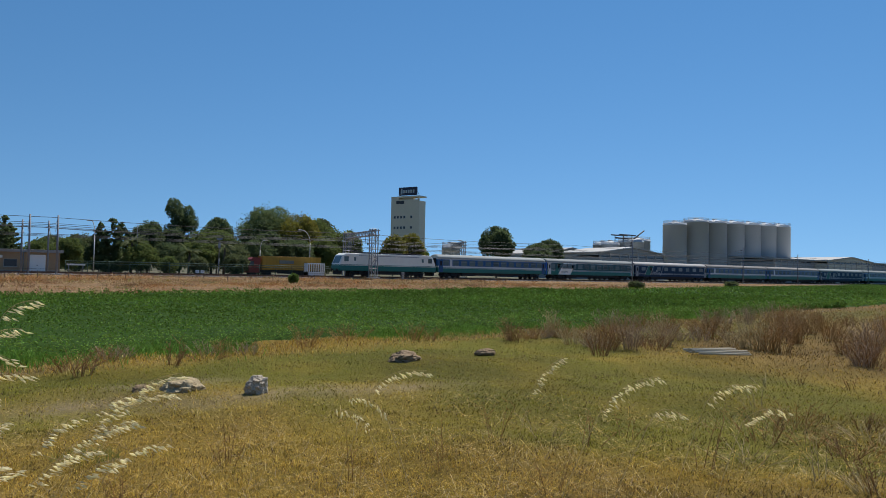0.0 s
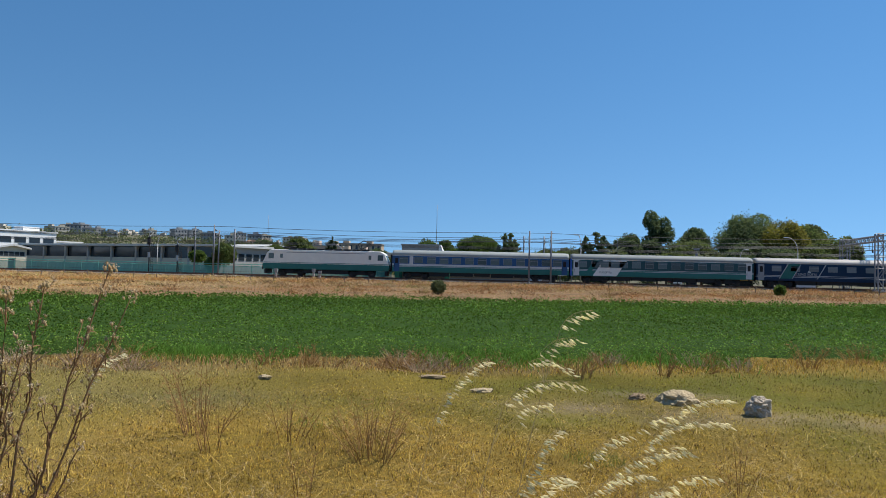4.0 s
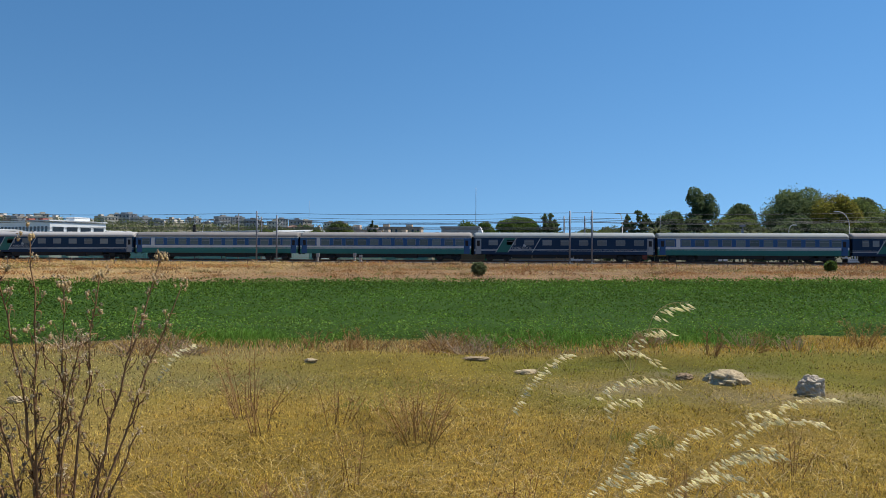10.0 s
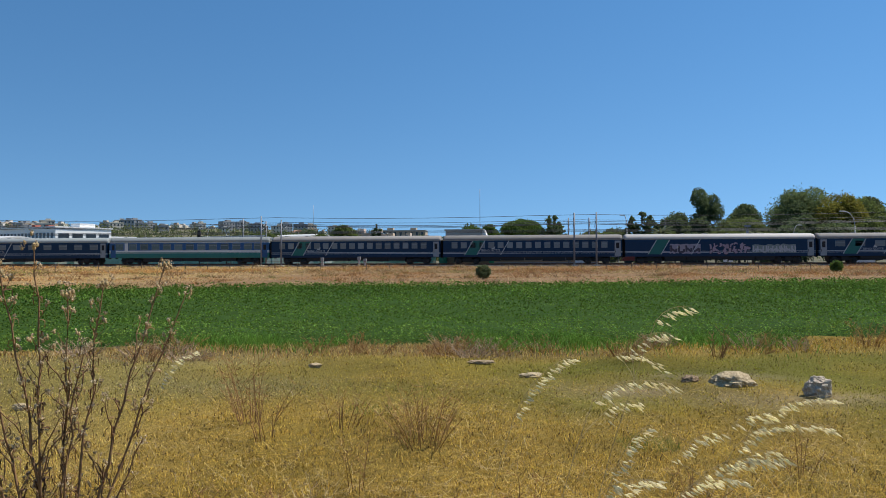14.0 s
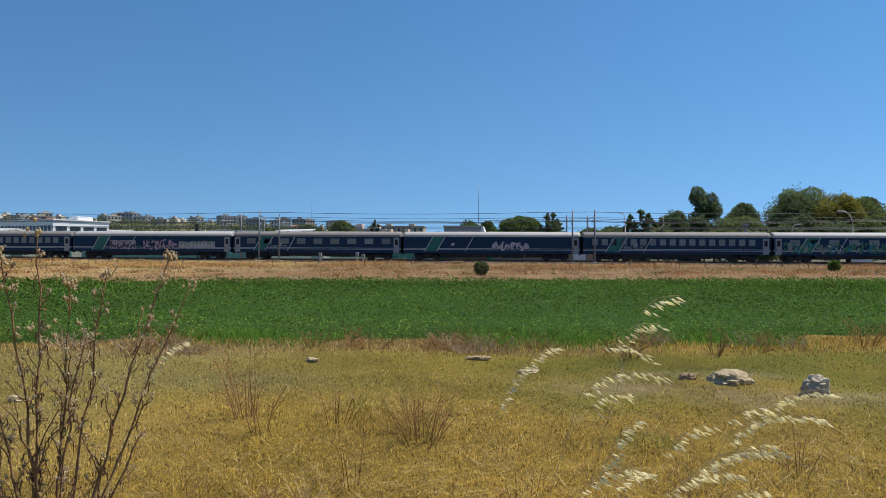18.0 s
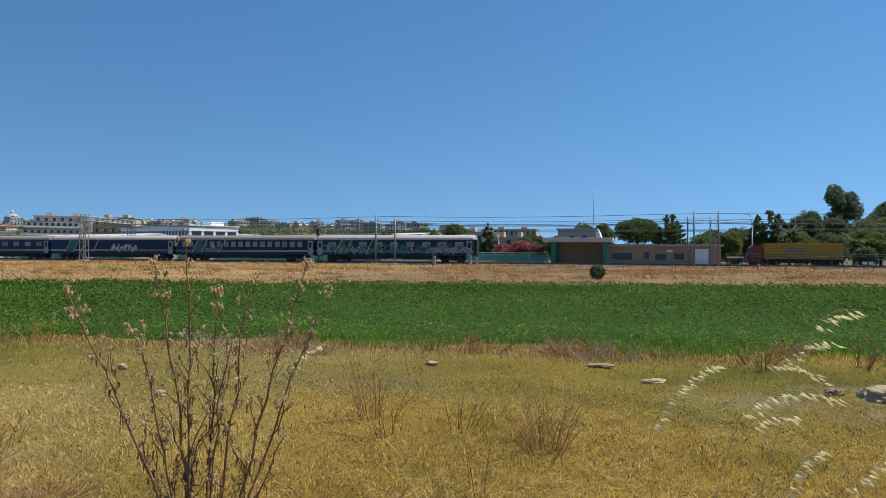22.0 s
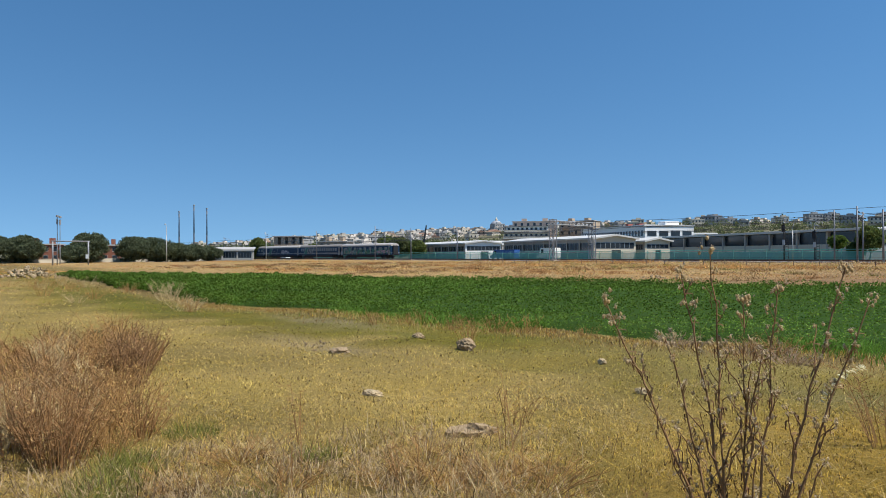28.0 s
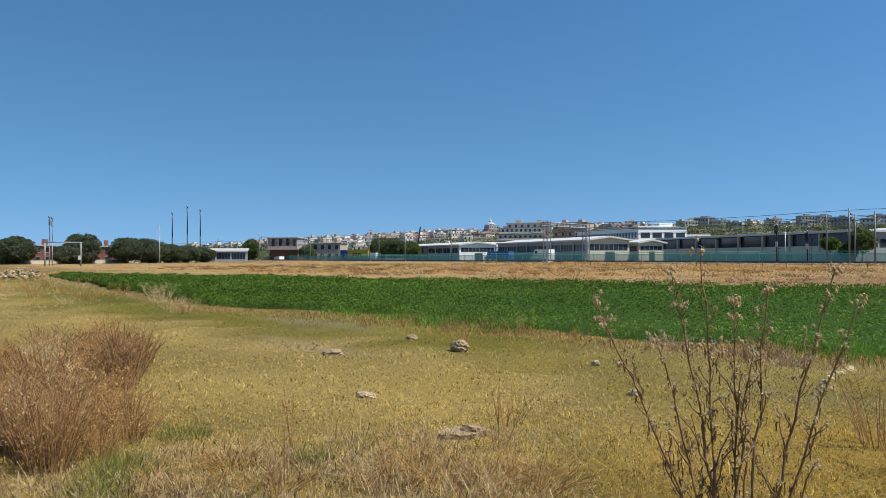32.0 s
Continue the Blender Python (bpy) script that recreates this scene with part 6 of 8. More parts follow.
def silo(x, y, r, z0, h, label="tall pale grey steel silo with a railed roof"):
    s = thing("silo", label, "silo", x, y, z0, group="silos")
    bm = bmesh.new()
    lathe(bm, [(r * 0.55, -1), (r * 0.62, 2.0), (r, 5.0), (r, h - 1.4), (r * 1.015, h - 1.4), (r * 1.015, h - 1.1), (r, h - 1.1), (r * 0.97, h - 0.4), (r * 0.4, h), (0.3, h)], n=32)
    part("shell", bm, SILO, s)
    part("skirt", tubes(*[((r * 0.93 * math.cos(2 * math.pi * i / 10), r * 0.93 * math.sin(2 * math.pi * i / 10), -1), (r * 0.93 * math.cos(2 * math.pi * i / 10), r * 0.93 * math.sin(2 * math.pi * i / 10), 5.0), 0.22) for i in range(10)], n=6), POLE, s)
    rows = []
    for i in range(12):
        a, b = 2 * math.pi * i / 12, 2 * math.pi * (i + 1) / 12
        for z in (h + 0.4, h + 0.0):
            rows.append(((r * 0.97 * math.cos(a), r * 0.97 * math.sin(a), z), (r * 0.97 * math.cos(b), r * 0.97 * math.sin(b), z), 0.05))
        rows.append(((r * 0.97 * math.cos(a), r * 0.97 * math.sin(a), h - 0.9), (r * 0.97 * math.cos(a), r * 0.97 * math.sin(a), h + 0.4), 0.05))
    part("railing", tubes(*rows, n=4), POLE, s)
    part("roof_hatch", boxes((-0.7, 0.7, -0.7, 0.7, h - 0.3, h + 0.6), bevel=0.1), SILO, s)
    return s


first_silo = silo(248.5, 177.6, 5.0, 1, 24.6)
for sx, sy in ((258.6, 175.9), (268.0, 174.0), (277.2, 172.2), (286.4, 170.6), (295.4, 169.3)):
    copy_thing(first_silo, pose(sx, sy, 1.0))
silo(238.0, 180.0, 4.7, 1, 23.0)
for sx, sy, sr, sh in ((216.0, 183.8, 5.0, 15.2), (224.0, 187.7, 5.4, 16.0), (207.5, 186.8, 3.6, 14.0), (210.6, 193.8, 3.6, 14.0)):
    silo(sx, sy, sr, 1, sh, "smaller pale grey steel silo with a railing")
silo(120.5, 170.8, 2.7, 0.5, 9.8, "small white storage tank behind the trees")
pr = thing("pipe_rack", "steel pipe rack on top of the small silos", "pipework", 208.9, 179.8, 1)
part("frame", tubes(*[((x, y, -1), (x, y, 16.6), 0.16) for x in (-2, 3) for y in (0, 4)], ((-4, 0, 16.4), (5, 0, 16.4), 0.25), ((-4, 4, 16.4), (5, 4, 16.4), 0.25), ((-4, 2, 15.2), (5, 2, 15.2), 0.3), ((4, 0, 15), (10, 0, 18.5), 0.25), n=6), STEELDARK, pr)
shed(177.7, 210.7, 164.0, 22, 9.4, 11.6, "large grey warehouse with a pale curved roof", (8.0, 8.6), GREYWALL, "warehouse", DULLROOF)
shed(188.1, 216.1, 201.9, 30, 9.8, 12.4, "grey sawtooth factory hall", (8.6, 9.4), GREYWALL, "warehouse", DULLROOF)
shed(263.6, 421.6, 152.4, 60, 9.6, 12.6, "long grey warehouse beyond the silos", (8.6, 9.2), GREYWALL, "warehouse", DULLROOF, False)
shed(293.6, 331.6, 146.7, 30, 9.6, 11.4, "pale gabled warehouse end", (8.6, 9.2), CREAM, "warehouse", DULLROOF)


# parked freight wagons in the sidings
def wagon(x, label, wallm, h=1.7):
    w = thing("flat_wagon", label, "freight wagon", x, 112, RAIL_TOP, group="parked wagons")
    part("deck", boxes((0, 13.4, -1.3, 1.3, 1.0, 1.25), (0.3, 13.1, -1.25, -1.15, 0.7, 1.0), bevel=0.02), UNDER, w)
    part("load", boxes((0.3, 13.1, -1.25, 1.25, 1.25, 1.25 + h), bevel=0.05), wallm, w)
    bogie(w, 2.0, 1.8)
    bogie(w, 11.4, 1.8)


for i in range(9):
    wagon(108 + i * 14.4, "dark parked freight wagon loaded with steel", STEELDARK if i % 3 else BRICK, 1.1 + 0.25 * (i % 2))


def trailer(x0, x1, y, z1, wallm, label, name="container"):
    c = thing(name, label, "container", x0, y, 0.35, group="containers")
    L = x1 - x0
    part("box", boxes((0, L, 0, 2.5, 0.35, z1 - 0.35), bevel=0.03), wallm, c)
    for i in range(int(L / 0.6)):
        part("rib", boxes((i * 0.6 + 0.2, i * 0.6 + 0.4, -0.04, 0.0, 0.5, z1 - 0.5)), wallm, c)
    part("skid", boxes((0.2, L - 0.2, 0.2, 0.5, -0.4, 0.35), (0.2, L - 0.2, 2.0, 2.3, -0.4, 0.35)), UNDER, c)
    return c


YEL = mat("ochre_container_paint", (0.45, 0.25, 0.03), 0.55, var=0.25, scale=0.6)
REDC = mat("dark_red_container_paint", (0.25, 0.04, 0.03), 0.55, var=0.25, scale=0.6)
BLUC = mat("blue_container_paint", (0.03, 0.1, 0.35), 0.5)


def articulated_lorry():
    """A red tractor and an ochre box trailer; its front at x = 0."""
    t = thing("articulated_lorry", "red lorry tractor pulling an ochre yellow box trailer", "lorry")
    bm = bmesh.new()
    prism(bm, [(0.0, 0.55), (0.0, 1.7), (0.35, 2.95), (0.8, 3.3), (2.1, 3.3), (2.1, 0.55)], -1.2, 1.2, "y")
    cab = part("cab", bm, REDC, t, "dark red cab")
    part("windscreen", boxes((0.12, 0.9, -1.215, -1.19, 1.8, 2.6)), DARKGLASS, cab)
    part("step", boxes((0.2, 1.6, -1.25, -1.0, 0.4, 0.6)), UNDER, cab)
    box_t = part("box", boxes((2.45, 13.7, -1.25, 1.25, 1.15, 3.6), bevel=0.03), YEL, t, "ochre yellow box")
    for i in range(19):
        part("rib", boxes((2.6 + 0.6 * i, 2.66 + 0.6 * i, -1.28, -1.25, 1.25, 3.5)), YEL, box_t)
    part("emblem", boxes((5.6, 8.4, -1.285, -1.25, 2.3, 2.9)), paint("faded", (0.2, 0.2, 0.17)), box_t)
    part("chassis", boxes((1.9, 13.5, -0.9, 0.9, 0.75, 1.14), (5.2, 9.4, -1.2, -1.1, 0.5, 1.1)), UNDER, t)
    wm = mesh_of("wheel", tubes(((0, -0.16, 0), (0, 0.16, 0), 0.5), n=14), RUBBER)
    for wx in (0.95, 3.6, 10.2, 11.4, 12.6):
        for wy in (-1.0, 1.0):
            part("wheel", wm, None, t).location = (wx, wy, 0.5)
    return t


LORRY = articulated_lorry()
bn = thing("barrier", "low white barrier board on two posts", "barrier", 13.5, 122, 0.34)
part("board", boxes((0, 2.6, -0.05, 0.05, 1.25, 1.5), bevel=0.01), WHITEWALL, bn)
for bx in (0.3, 2.3):
    part("post", boxes((bx - 0.06, bx + 0.06, -0.04, 0.04, -0.2, 1.3)), POLE, bn)
for bx in (31.3, 32.1):
    pl = thing("track_marker", "small white marker plate on a short post by the track", "marker", bx, 114.6, 0.4, group="track markers")
    part("plate", boxes((-0.3, 0.3, -0.03, 0.03, 0.4, 0.8), bevel=0.01), WHITEWALL, pl)
    part("post", boxes((-0.05, 0.05, -0.02, 0.05, -0.2, 0.45)), POLE, pl)
y1 = trailer(-216.3, -203, 130, 4.0, mat("bright_yellow_container", (0.65, 0.4, 0.02), 0.5), "bright yellow container with dark lettering")
for i in range(5):
    part("lettering_bar", boxes((3.6 + i * 1.1, 4.3 + i * 1.1, -0.08, -0.04, 1.6, 2.6)), UNDER, y1)
trailer(-221.5, -216.6, 130, 4.0, BLUC, "blue container standing beside a yellow one")
k1 = thing("site_kiosk", "small white slatted kiosk beside the track", "kiosk", 51.4, 117.4, 0.35)
part("frame", boxes((0, 3.4, 0, 1.6, 0, 0.9), (0, 3.4, 0, 1.6, 2.3, 2.5), (0, 0.15, 0, 1.6, 0, 2.4), (3.25, 3.4, 0, 1.6, 0, 2.4)), WHITEWALL, k1)
for i in range(7):
    part("slat", boxes((0.35 + i * 0.42, 0.5 + i * 0.42, 0.02, 0.1, 0.9, 2.3)), WHITEWALL, k1)


def van(x, y, wallm, label, L=5.2, h=2.3, name="van"):
    v = thing(name, label, "vehicle", x, y, 0.3, group="parked vehicles")
    bm = bmesh.new()
    prism(bm, [(0, 0.45), (0, 1.1), (0.7, 1.25), (1.4, h), (L, h), (L, 0.45)], -0.95, 0.95, "y")
    part("body", bm, wallm, v)
    part("windscreen", boxes((1.5, 2.3, -0.97, 0.97, h * 0.6, h * 0.88)), DARKGLASS, v)
    for wx in (1.0, L - 1.0):
        for wy in (-0.85, 0.85):
            bm = bmesh.new()
            tube(bm, (wx, wy - 0.1, 0.34), (wx, wy + 0.1, 0.34), 0.34, n=12)
            part("wheel", bm, RUBBER, v)


van(-118, 122.6, WHITEWALL, "white van parked behind the fence", 6.0, 2.9)
van(-136, 124, BLUC, "blue lorry parked behind the fence", 9.0, 2.6, "lorry")
van(-196, 126, WHITEWALL, "white van parked behind the fence", 5.4, 2.6)
van(-238, 92, WHITEWALL, "white car parked by the low shed", 4.2, 1.5, "car")
van(-236, 112, WHITEWALL, "white car parked by the unfinished building", 4.2, 1.5, "car")

# crane boom over the roofs
cr = thing("crane", "dark lattice crane boom above the rooftops", "crane", -270, 200, 0)
part("boom", tubes(((0, 0, 1), (3.6, 0, 15.7), 0.35, 0.25), ((0.9, 0, 1), (3.9, 0, 15.7), 0.2), n=5), STEELDARK, cr)
part("carrier", boxes((-3, 4, -1.5, 1.5, 0.2, 2.2), bevel=0.1), YEL, cr)

# ---- far end of the field: road, wall, red houses, height frame ----
low = thing("boundary_wall", "low pale rendered boundary wall along the road", "wall", 0, 0, 0)
for (ax, ay), (bx, by) in (((-196, -10), (-199, 22)), ((-199, 22), (-206, 60)), ((-206, 60), (-232, 84))):
    L = math.hypot(bx - ax, by - ay)
    bm = boxes((0, L, -0.12, 0.12, -0.3, 0.95), (0, L, -0.18, 0.18, 0.95, 1.05))
    part("wall_panel", bm, CREAM, low).matrix_basis = pose(ax, ay, 0, 0, 0, math.degrees(math.atan2(by - ay, bx - ax)))
fr = thing("height_frame", "weathered steel height-limit frame over a track", "frame", -148.3, 24, 0)
part("post", tubes(((0, 0, -0.3), (0, 0, 4.5), 0.14), n=8), POLE, fr)
part("post", tubes(((0.9, 5.9, -0.3), (0.9, 5.9, 4.5), 0.14), n=8), POLE, fr)
part("beam", tubes(((0, -0.3, 4.5), (0.9, 6.2, 4.5), 0.11), n=8), POLE, fr)
part("warning_plate", boxes((0.75, 1.05, 5.4, 5.9, 1.2, 2.0)), STRIPE, fr)
block("brick_house", "red brick house behind the roadside trees", -226, 29, 0, 9, 9, 4.9, 2, 4, BRICK, 72, False, "house")
block("brick_house", "red brick house behind the roadside trees", -228, 46.5, 0, 8, 9, 4.8, 2, 3, BRICK, 72, False, "house")
shed(-230.9, -211.9, 77.5, 12, 3.3, 4.3, "low grey open shed with a dark sheet roof", (0.8, 3.0), GREYWALL, "low_shed", DULLROOF, False, 64)
gt = thing("red_gate", "dull red metal gate in the roadside wall", "gate", -203, 56, 0, 78)
part("gate_leaf", boxes((0, 2.2, -0.05, 0.05, 0.1, 2.0), (2.3, 4.5, -0.05, 0.05, 0.1, 2.0)), REDWALL, gt)
part("gate_post", boxes((-0.5, -0.05, -0.25, 0.25, -0.2, 2.5), (4.55, 5.0, -0.25, 0.25, -0.2, 2.5)), WHITEWALL, gt)

# ---- trees ----
BARK = mat("grey_brown_bark", (0.11, 0.085, 0.06), 0.95, var=0.4, scale=2, bump=0.6)
LEAF = {
    "dark": plant("dark_evergreen_leaves", (0.115, 0.16, 0.08), 0.5, 0.1, 0.012, patch=0.25),
    "mid": plant("green_leaves", (0.14, 0.185, 0.065), 0.5, 0.12, 0.015, patch=0.22),
    "yellow": plant("yellow_green_leaves", (0.21, 0.205, 0.045), 0.45, 0.14, 0.015, patch=0.2),
    "olive": plant("olive_grey_leaves", (0.13, 0.16, 0.08), 0.48, 0.14, 0.012, patch=0.3),
    "pink": plant("oleander_flowers", (0.34, 0.12, 0.13), 0.4, 0.4, 0.03, patch=0.5),
    "dusk": plant("dusky_olive_leaves", (0.11, 0.14, 0.09), 0.5, 0.12, 0.012, patch=0.25),
    "dry": plant("dusty_dry_leaves", (0.25, 0.21, 0.11), 0.3, 0.4, 0.02, patch=1.5),
    "fresh": plant("fresh_green_leaves", (0.11, 0.175, 0.045), 0.42, 0.15, 0.015, patch=0.3),
}


def trunk_mesh(r, h, rad, limbs, spread):
    bm = bmesh.new()
    p = Vector((0, 0, -0.3))
    k = 4
    for i in range(k):
        q = Vector((r.normal(0, 0.05) * h * 0.3, r.normal(0, 0.05) * h * 0.3, h * (i + 1) / k))
        tube(bm, p, q, rad * (1 - 0.15 * i), rad * (1 - 0.15 * (i + 1)), 7)
        p = q
    for i in range(limbs):
        a = 2 * math.pi * i / limbs + r.uniform(0, 0.8)
        s = Vector((0, 0, h * r.uniform(0.6, 1.0)))
        e = Vector((math.cos(a) * spread * r.uniform(0.4, 0.8), math.sin(a) * spread * r.uniform(0.4, 0.8), h + spread * r.uniform(0.3, 1.0)))
        tube(bm, s, e, rad * 0.45, rad * 0.12, 5)
    return bm


def lobe_points(r, lobes, k):
    """Leaf places near the skins of overlapping egg-shaped lobes (x, y, z, rx, rz), a fifth of them deeper inside."""
    lobes = np.array(lobes, float)
    area = lobes[:, 3] * (lobes[:, 3] + lobes[:, 4])
    g = lobes[r.choice(len(lobes), k, p=area / area.sum())]
    q = r.normal(size=(k, 3))
    q /= np.linalg.norm(q, axis=1, keepdims=True)
    a, ph = np.arctan2(q[:, 1], q[:, 0]), g[:, 0] * 3 + g[:, 2] * 2
    bump = 1 + 0.09 * np.sin(4 * a + 3 * q[:, 2] + ph) + 0.08 * np.sin(9 * q[:, 2] - 3 * a + ph) + 0.06 * np.sin(11 * a + 7 * q[:, 2])
    deep = np.where(r.rand(k) < 0.2, r.uniform(0.3, 0.8, k), 1 - 0.28 * r.rand(k) ** 1.5 + np.abs(r.normal(0, 0.02, k)))
    return g[:, :3] + q * (bump * deep)[:, None] * g[:, [3, 3, 4]]


def crown_points(r, kind, w, h0, h, k):
    """Leaf places of a crown that reaches from h0 to h and is w across: leaves gathered in uneven lobes."""
    H, R = h - h0, w / 2
    if kind == "conifer":
        # drooping boughs set in whorls round two or three leaders
        m = 70
        lead = r.randint(0, 3, m)
        off = np.array(((0, 0, 1.0), (0.34, 0.1, 0.86), (-0.36, -0.1, 0.74)))[lead]
        t = r.rand(m) ** 1.2
        z0 = h0 + H * off[:, 2] * t
        reach = R * (0.16 + (1.05 - 0.35 * np.abs(off[:, 0])) * (1 - t) ** 0.85) * r.uniform(0.65, 1.15, m)
        a = r.uniform(0, 2 * math.pi, m)
        pick, u = r.randint(0, m, k), r.rand(k) ** 0.7
        p = np.c_[off[pick, 0] * w * 0.5 + np.cos(a[pick]) * reach[pick] * u, off[pick, 1] * w * 0.5 + np.sin(a[pick]) * reach[pick] * u, z0[pick] + reach[pick] * (0.28 * u - 0.1)]
        p += r.normal(size=(k, 3)) * (0.09 * R * (1.2 - u))[:, None] * (1, 1, 0.7)
        spire = r.rand(k) < 0.06
        top = r.randint(0, 3, k)
        tops = np.array(((0, 0, 1.0), (0.34, 0.1, 0.86), (-0.36, -0.1, 0.74)))[top]
        s = np.c_[tops[:, 0] * w * 0.5 + r.normal(0, 0.03 * R, k), tops[:, 1] * w * 0.5 + r.normal(0, 0.03 * R, k), h0 + H * tops[:, 2] * r.uniform(0.8, 1.03, k)]
        return np.where(spire[:, None], s, p)
    if kind == "umbrella":
        lobes = [(0, 0, h0 + H * 0.42, R * 0.92, H * 0.42)]
        for i in range(11):
            a, d = r.uniform(0, 2 * math.pi), R * 0.62 * math.sqrt(r.rand())
            lobes.append((math.cos(a) * d, math.sin(a) * d, h0 + H * (0.72 - 0.35 * (d / R) ** 2), R * 0.34, H * 0.27))
        return lobe_points(r, lobes, k)
    if kind == "tall":
        rows = ((-0.19, 0.84, 0.25, 0.15), (-0.15, 0.7, 0.2, 0.14), (0.23, 0.76, 0.2, 0.14), (0.28, 0.61, 0.22, 0.14), (0.06, 0.6, 0.26, 0.13), (-0.22, 0.48, 0.3, 0.14), (-0.1, 0.25, 0.46, 0.25), (0.1, 0.2, 0.42, 0.2))
        return lobe_points(r, [(x * w, 0.1 * w * (-1) ** i, h0 + z * H, a * w, c * H) for i, (x, z, a, c) in enumerate(rows)], k)
    lobes = [(0, 0, h0 + H * 0.47, R * 0.84, H * 0.45)]
    for i in range(int(9 + min(w, 14))):
        a, e = r.uniform(0, 2 * math.pi), r.uniform(-0.5, 1.0)
        c, size = math.sqrt(1 - e * e), r.uniform(0.24, 0.42)
        lobes.append((math.cos(a) * c * R * (0.98 - size), math.sin(a) * c * R * (0.98 - size), h0 + H * 0.5 * (1 + e * (0.98 - size)), R * size, H * 0.5 * size))
    p = lobe_points(r, lobes, k)
    p[:, 2] = np.maximum(p[:, 2], h0 * 0.8 + 0.1)
    return p


def tree(x, y, h, w, kind="round", leaf="mid", h0=None, seed=0, label="", name="tree", base=None, leaves=None, extra=()):
    r = rng(1000 + seed)
    z = gz(x, y) if base is None else base
    d = math.hypot(x, y)
    h0 = h * 0.22 if h0 is None else h0
    t = thing(name, label or "leafy green tree with an uneven crown", "tree" if name == "tree" else "shrub", x, y, z, r.uniform(-20, 20) if kind != "tall" else 0, group="trees" if name == "tree" else "shrubs")
    part("trunk", trunk_mesh(r, max(h0 * 1.2, h * 0.3), max(0.12, w * 0.028), 5, w * 0.4), BARK, t)
    size = max(0.11, 0.00135 * d) if name != "bush" else max(0.02, 0.0022 * d)
    k = leaves or int(min(17000, 250 * w * (h - h0) + 1500))
    far = name != "bush"
    v, f = (leaf_tris if far else leaf_quads)(r, crown_points(r, kind, w, h0, h, k), size)
    part("crown", soup("crown", v, f, LEAF[leaf]), None, t)
    for ex, ey, ez, ew, eh, el in extra:
        p = crown_points(r, "round", ew, 0, eh, int(k * 0.5)) + (ex, ey, ez)
        v, f = leaf_tris(r, p, size)
        part("crown", soup("crown", v, f, LEAF[el]), None, t, "yellowing part of the crown")
    return t


def palm(x, y, h, seed, label="small palm with drooping feathery fronds"):
    r = rng(seed)
    t = thing("palm", label, "palm", x, y, gz(x, y), group="palms")
    part("trunk", tubes(((0, 0, -0.2), (0.1, 0, h * 0.72), 0.22, 0.18), n=8), BARK, t)
    for i in range(15):
        bm = bmesh.new()
        a, up = 2 * math.pi * i / 15 + r.uniform(-0.2, 0.2), r.uniform(-0.2, 1.0)
        last, L = Vector((0.1, 0, h * 0.72)), r.uniform(1.9, 2.6)
        for k in range(1, 6):
            u = k / 5
            nxt = Vector((0.1 + math.cos(a) * L * u, math.sin(a) * L * u, h * 0.72 + up * L * u - 1.3 * u * u + 0.4 * u))
            side = Vector((-math.sin(a), math.cos(a), 0)) * 0.3 * (1.1 - u * 0.7)
            drop = Vector((0, 0, -0.22))
            for s in (-1, 1):
                bm.faces.new([bm.verts.new(last), bm.verts.new(nxt), bm.verts.new(nxt + side * s + drop), bm.verts.new(last + side * s + drop)])
            last = nxt
        part("frond", bm, LEAF["olive"], t)


TREES = []
TREES += [(8, 190, 12.0, 7.5, "conifer", "dark", 1.0), (20.1, 136, 8.7, 4.6, "conifer", "dark", 0.3), (21.8, 134, 9.3, 5.6, "conifer", "dark", 0.3), (24.0, 138, 9.0, 5.0, "conifer", "dark", 0.3)]
TREES += [(30.0, 145, 10.5, 6.4, "round", "dark", 2.5), (27.0, 138, 6.5, 5, "round", "mid", 1.0), (37.3, 150, 15.6, 6.6, "tall", "dark", 2.0), (35.0, 147, 9.5, 6.5, "round", "dark", 0.8), (49.4, 165, 13.2, 8.0, "round", "dark", 4.0), (41.1, 141, 9.5, 10.5, "round", "mid", 1.0), (45.5, 138, 7.0, 6, "round", "olive", 0.4), (26, 131, 5.4, 6.5, "round", "mid", 0.2), (31.5, 133, 6.0, 7.5, "round", "dark", 0.2), (37, 135, 6.4, 7.5, "round", "mid", 0.2), (43, 133, 5.6, 7.0, "round", "olive", 0.2), (48.5, 137, 7.2, 8.0, "round", "dark", 0.2)]
TREES += [(52, 140, 9.4, 8.5, "round", "dark", 0.3), (66, 143, 8.6, 9, "round", "mid", 0.3), (58, 140, 8.2, 9, "round", "dark", 0.3), (16.4, 137, 6.0, 5.5, "round", "dark", 0.2), (12.5, 150, 6.4, 7, "round", "mid", 0.3)]
TREES += [(39.8, 121.5, 3.9, 4.8, "round", "olive", 0.2), (33.6, 123, 3.4, 3.6, "round", "olive", 0.2), (29, 124, 3.2, 3.6, "round", "mid", 0.2)]
TREES += [(55.0, 152, 15.0, 13.5, "round", "dark", 0.6), (58.6, 155, 16.6, 15.0, "round", "mid", 1.0), (62.0, 149, 14.3, 12.5, "round", "yellow", 1.2), (69.5, 153, 13.4, 12.0, "round", "mid", 1.0), (75.5, 150, 11.2, 8.5, "round", "mid", 1.0), (72, 158, 14.0, 9, "round", "olive", 4.0)]
TREES += [(79.5, 135, 9.6, 6.6, "round", "yellow", 1.0), (85.0, 136, 10.2, 7.4, "round", "yellow", 1.0), (90, 140, 7.2, 5, "round", "fresh", 1.0)]
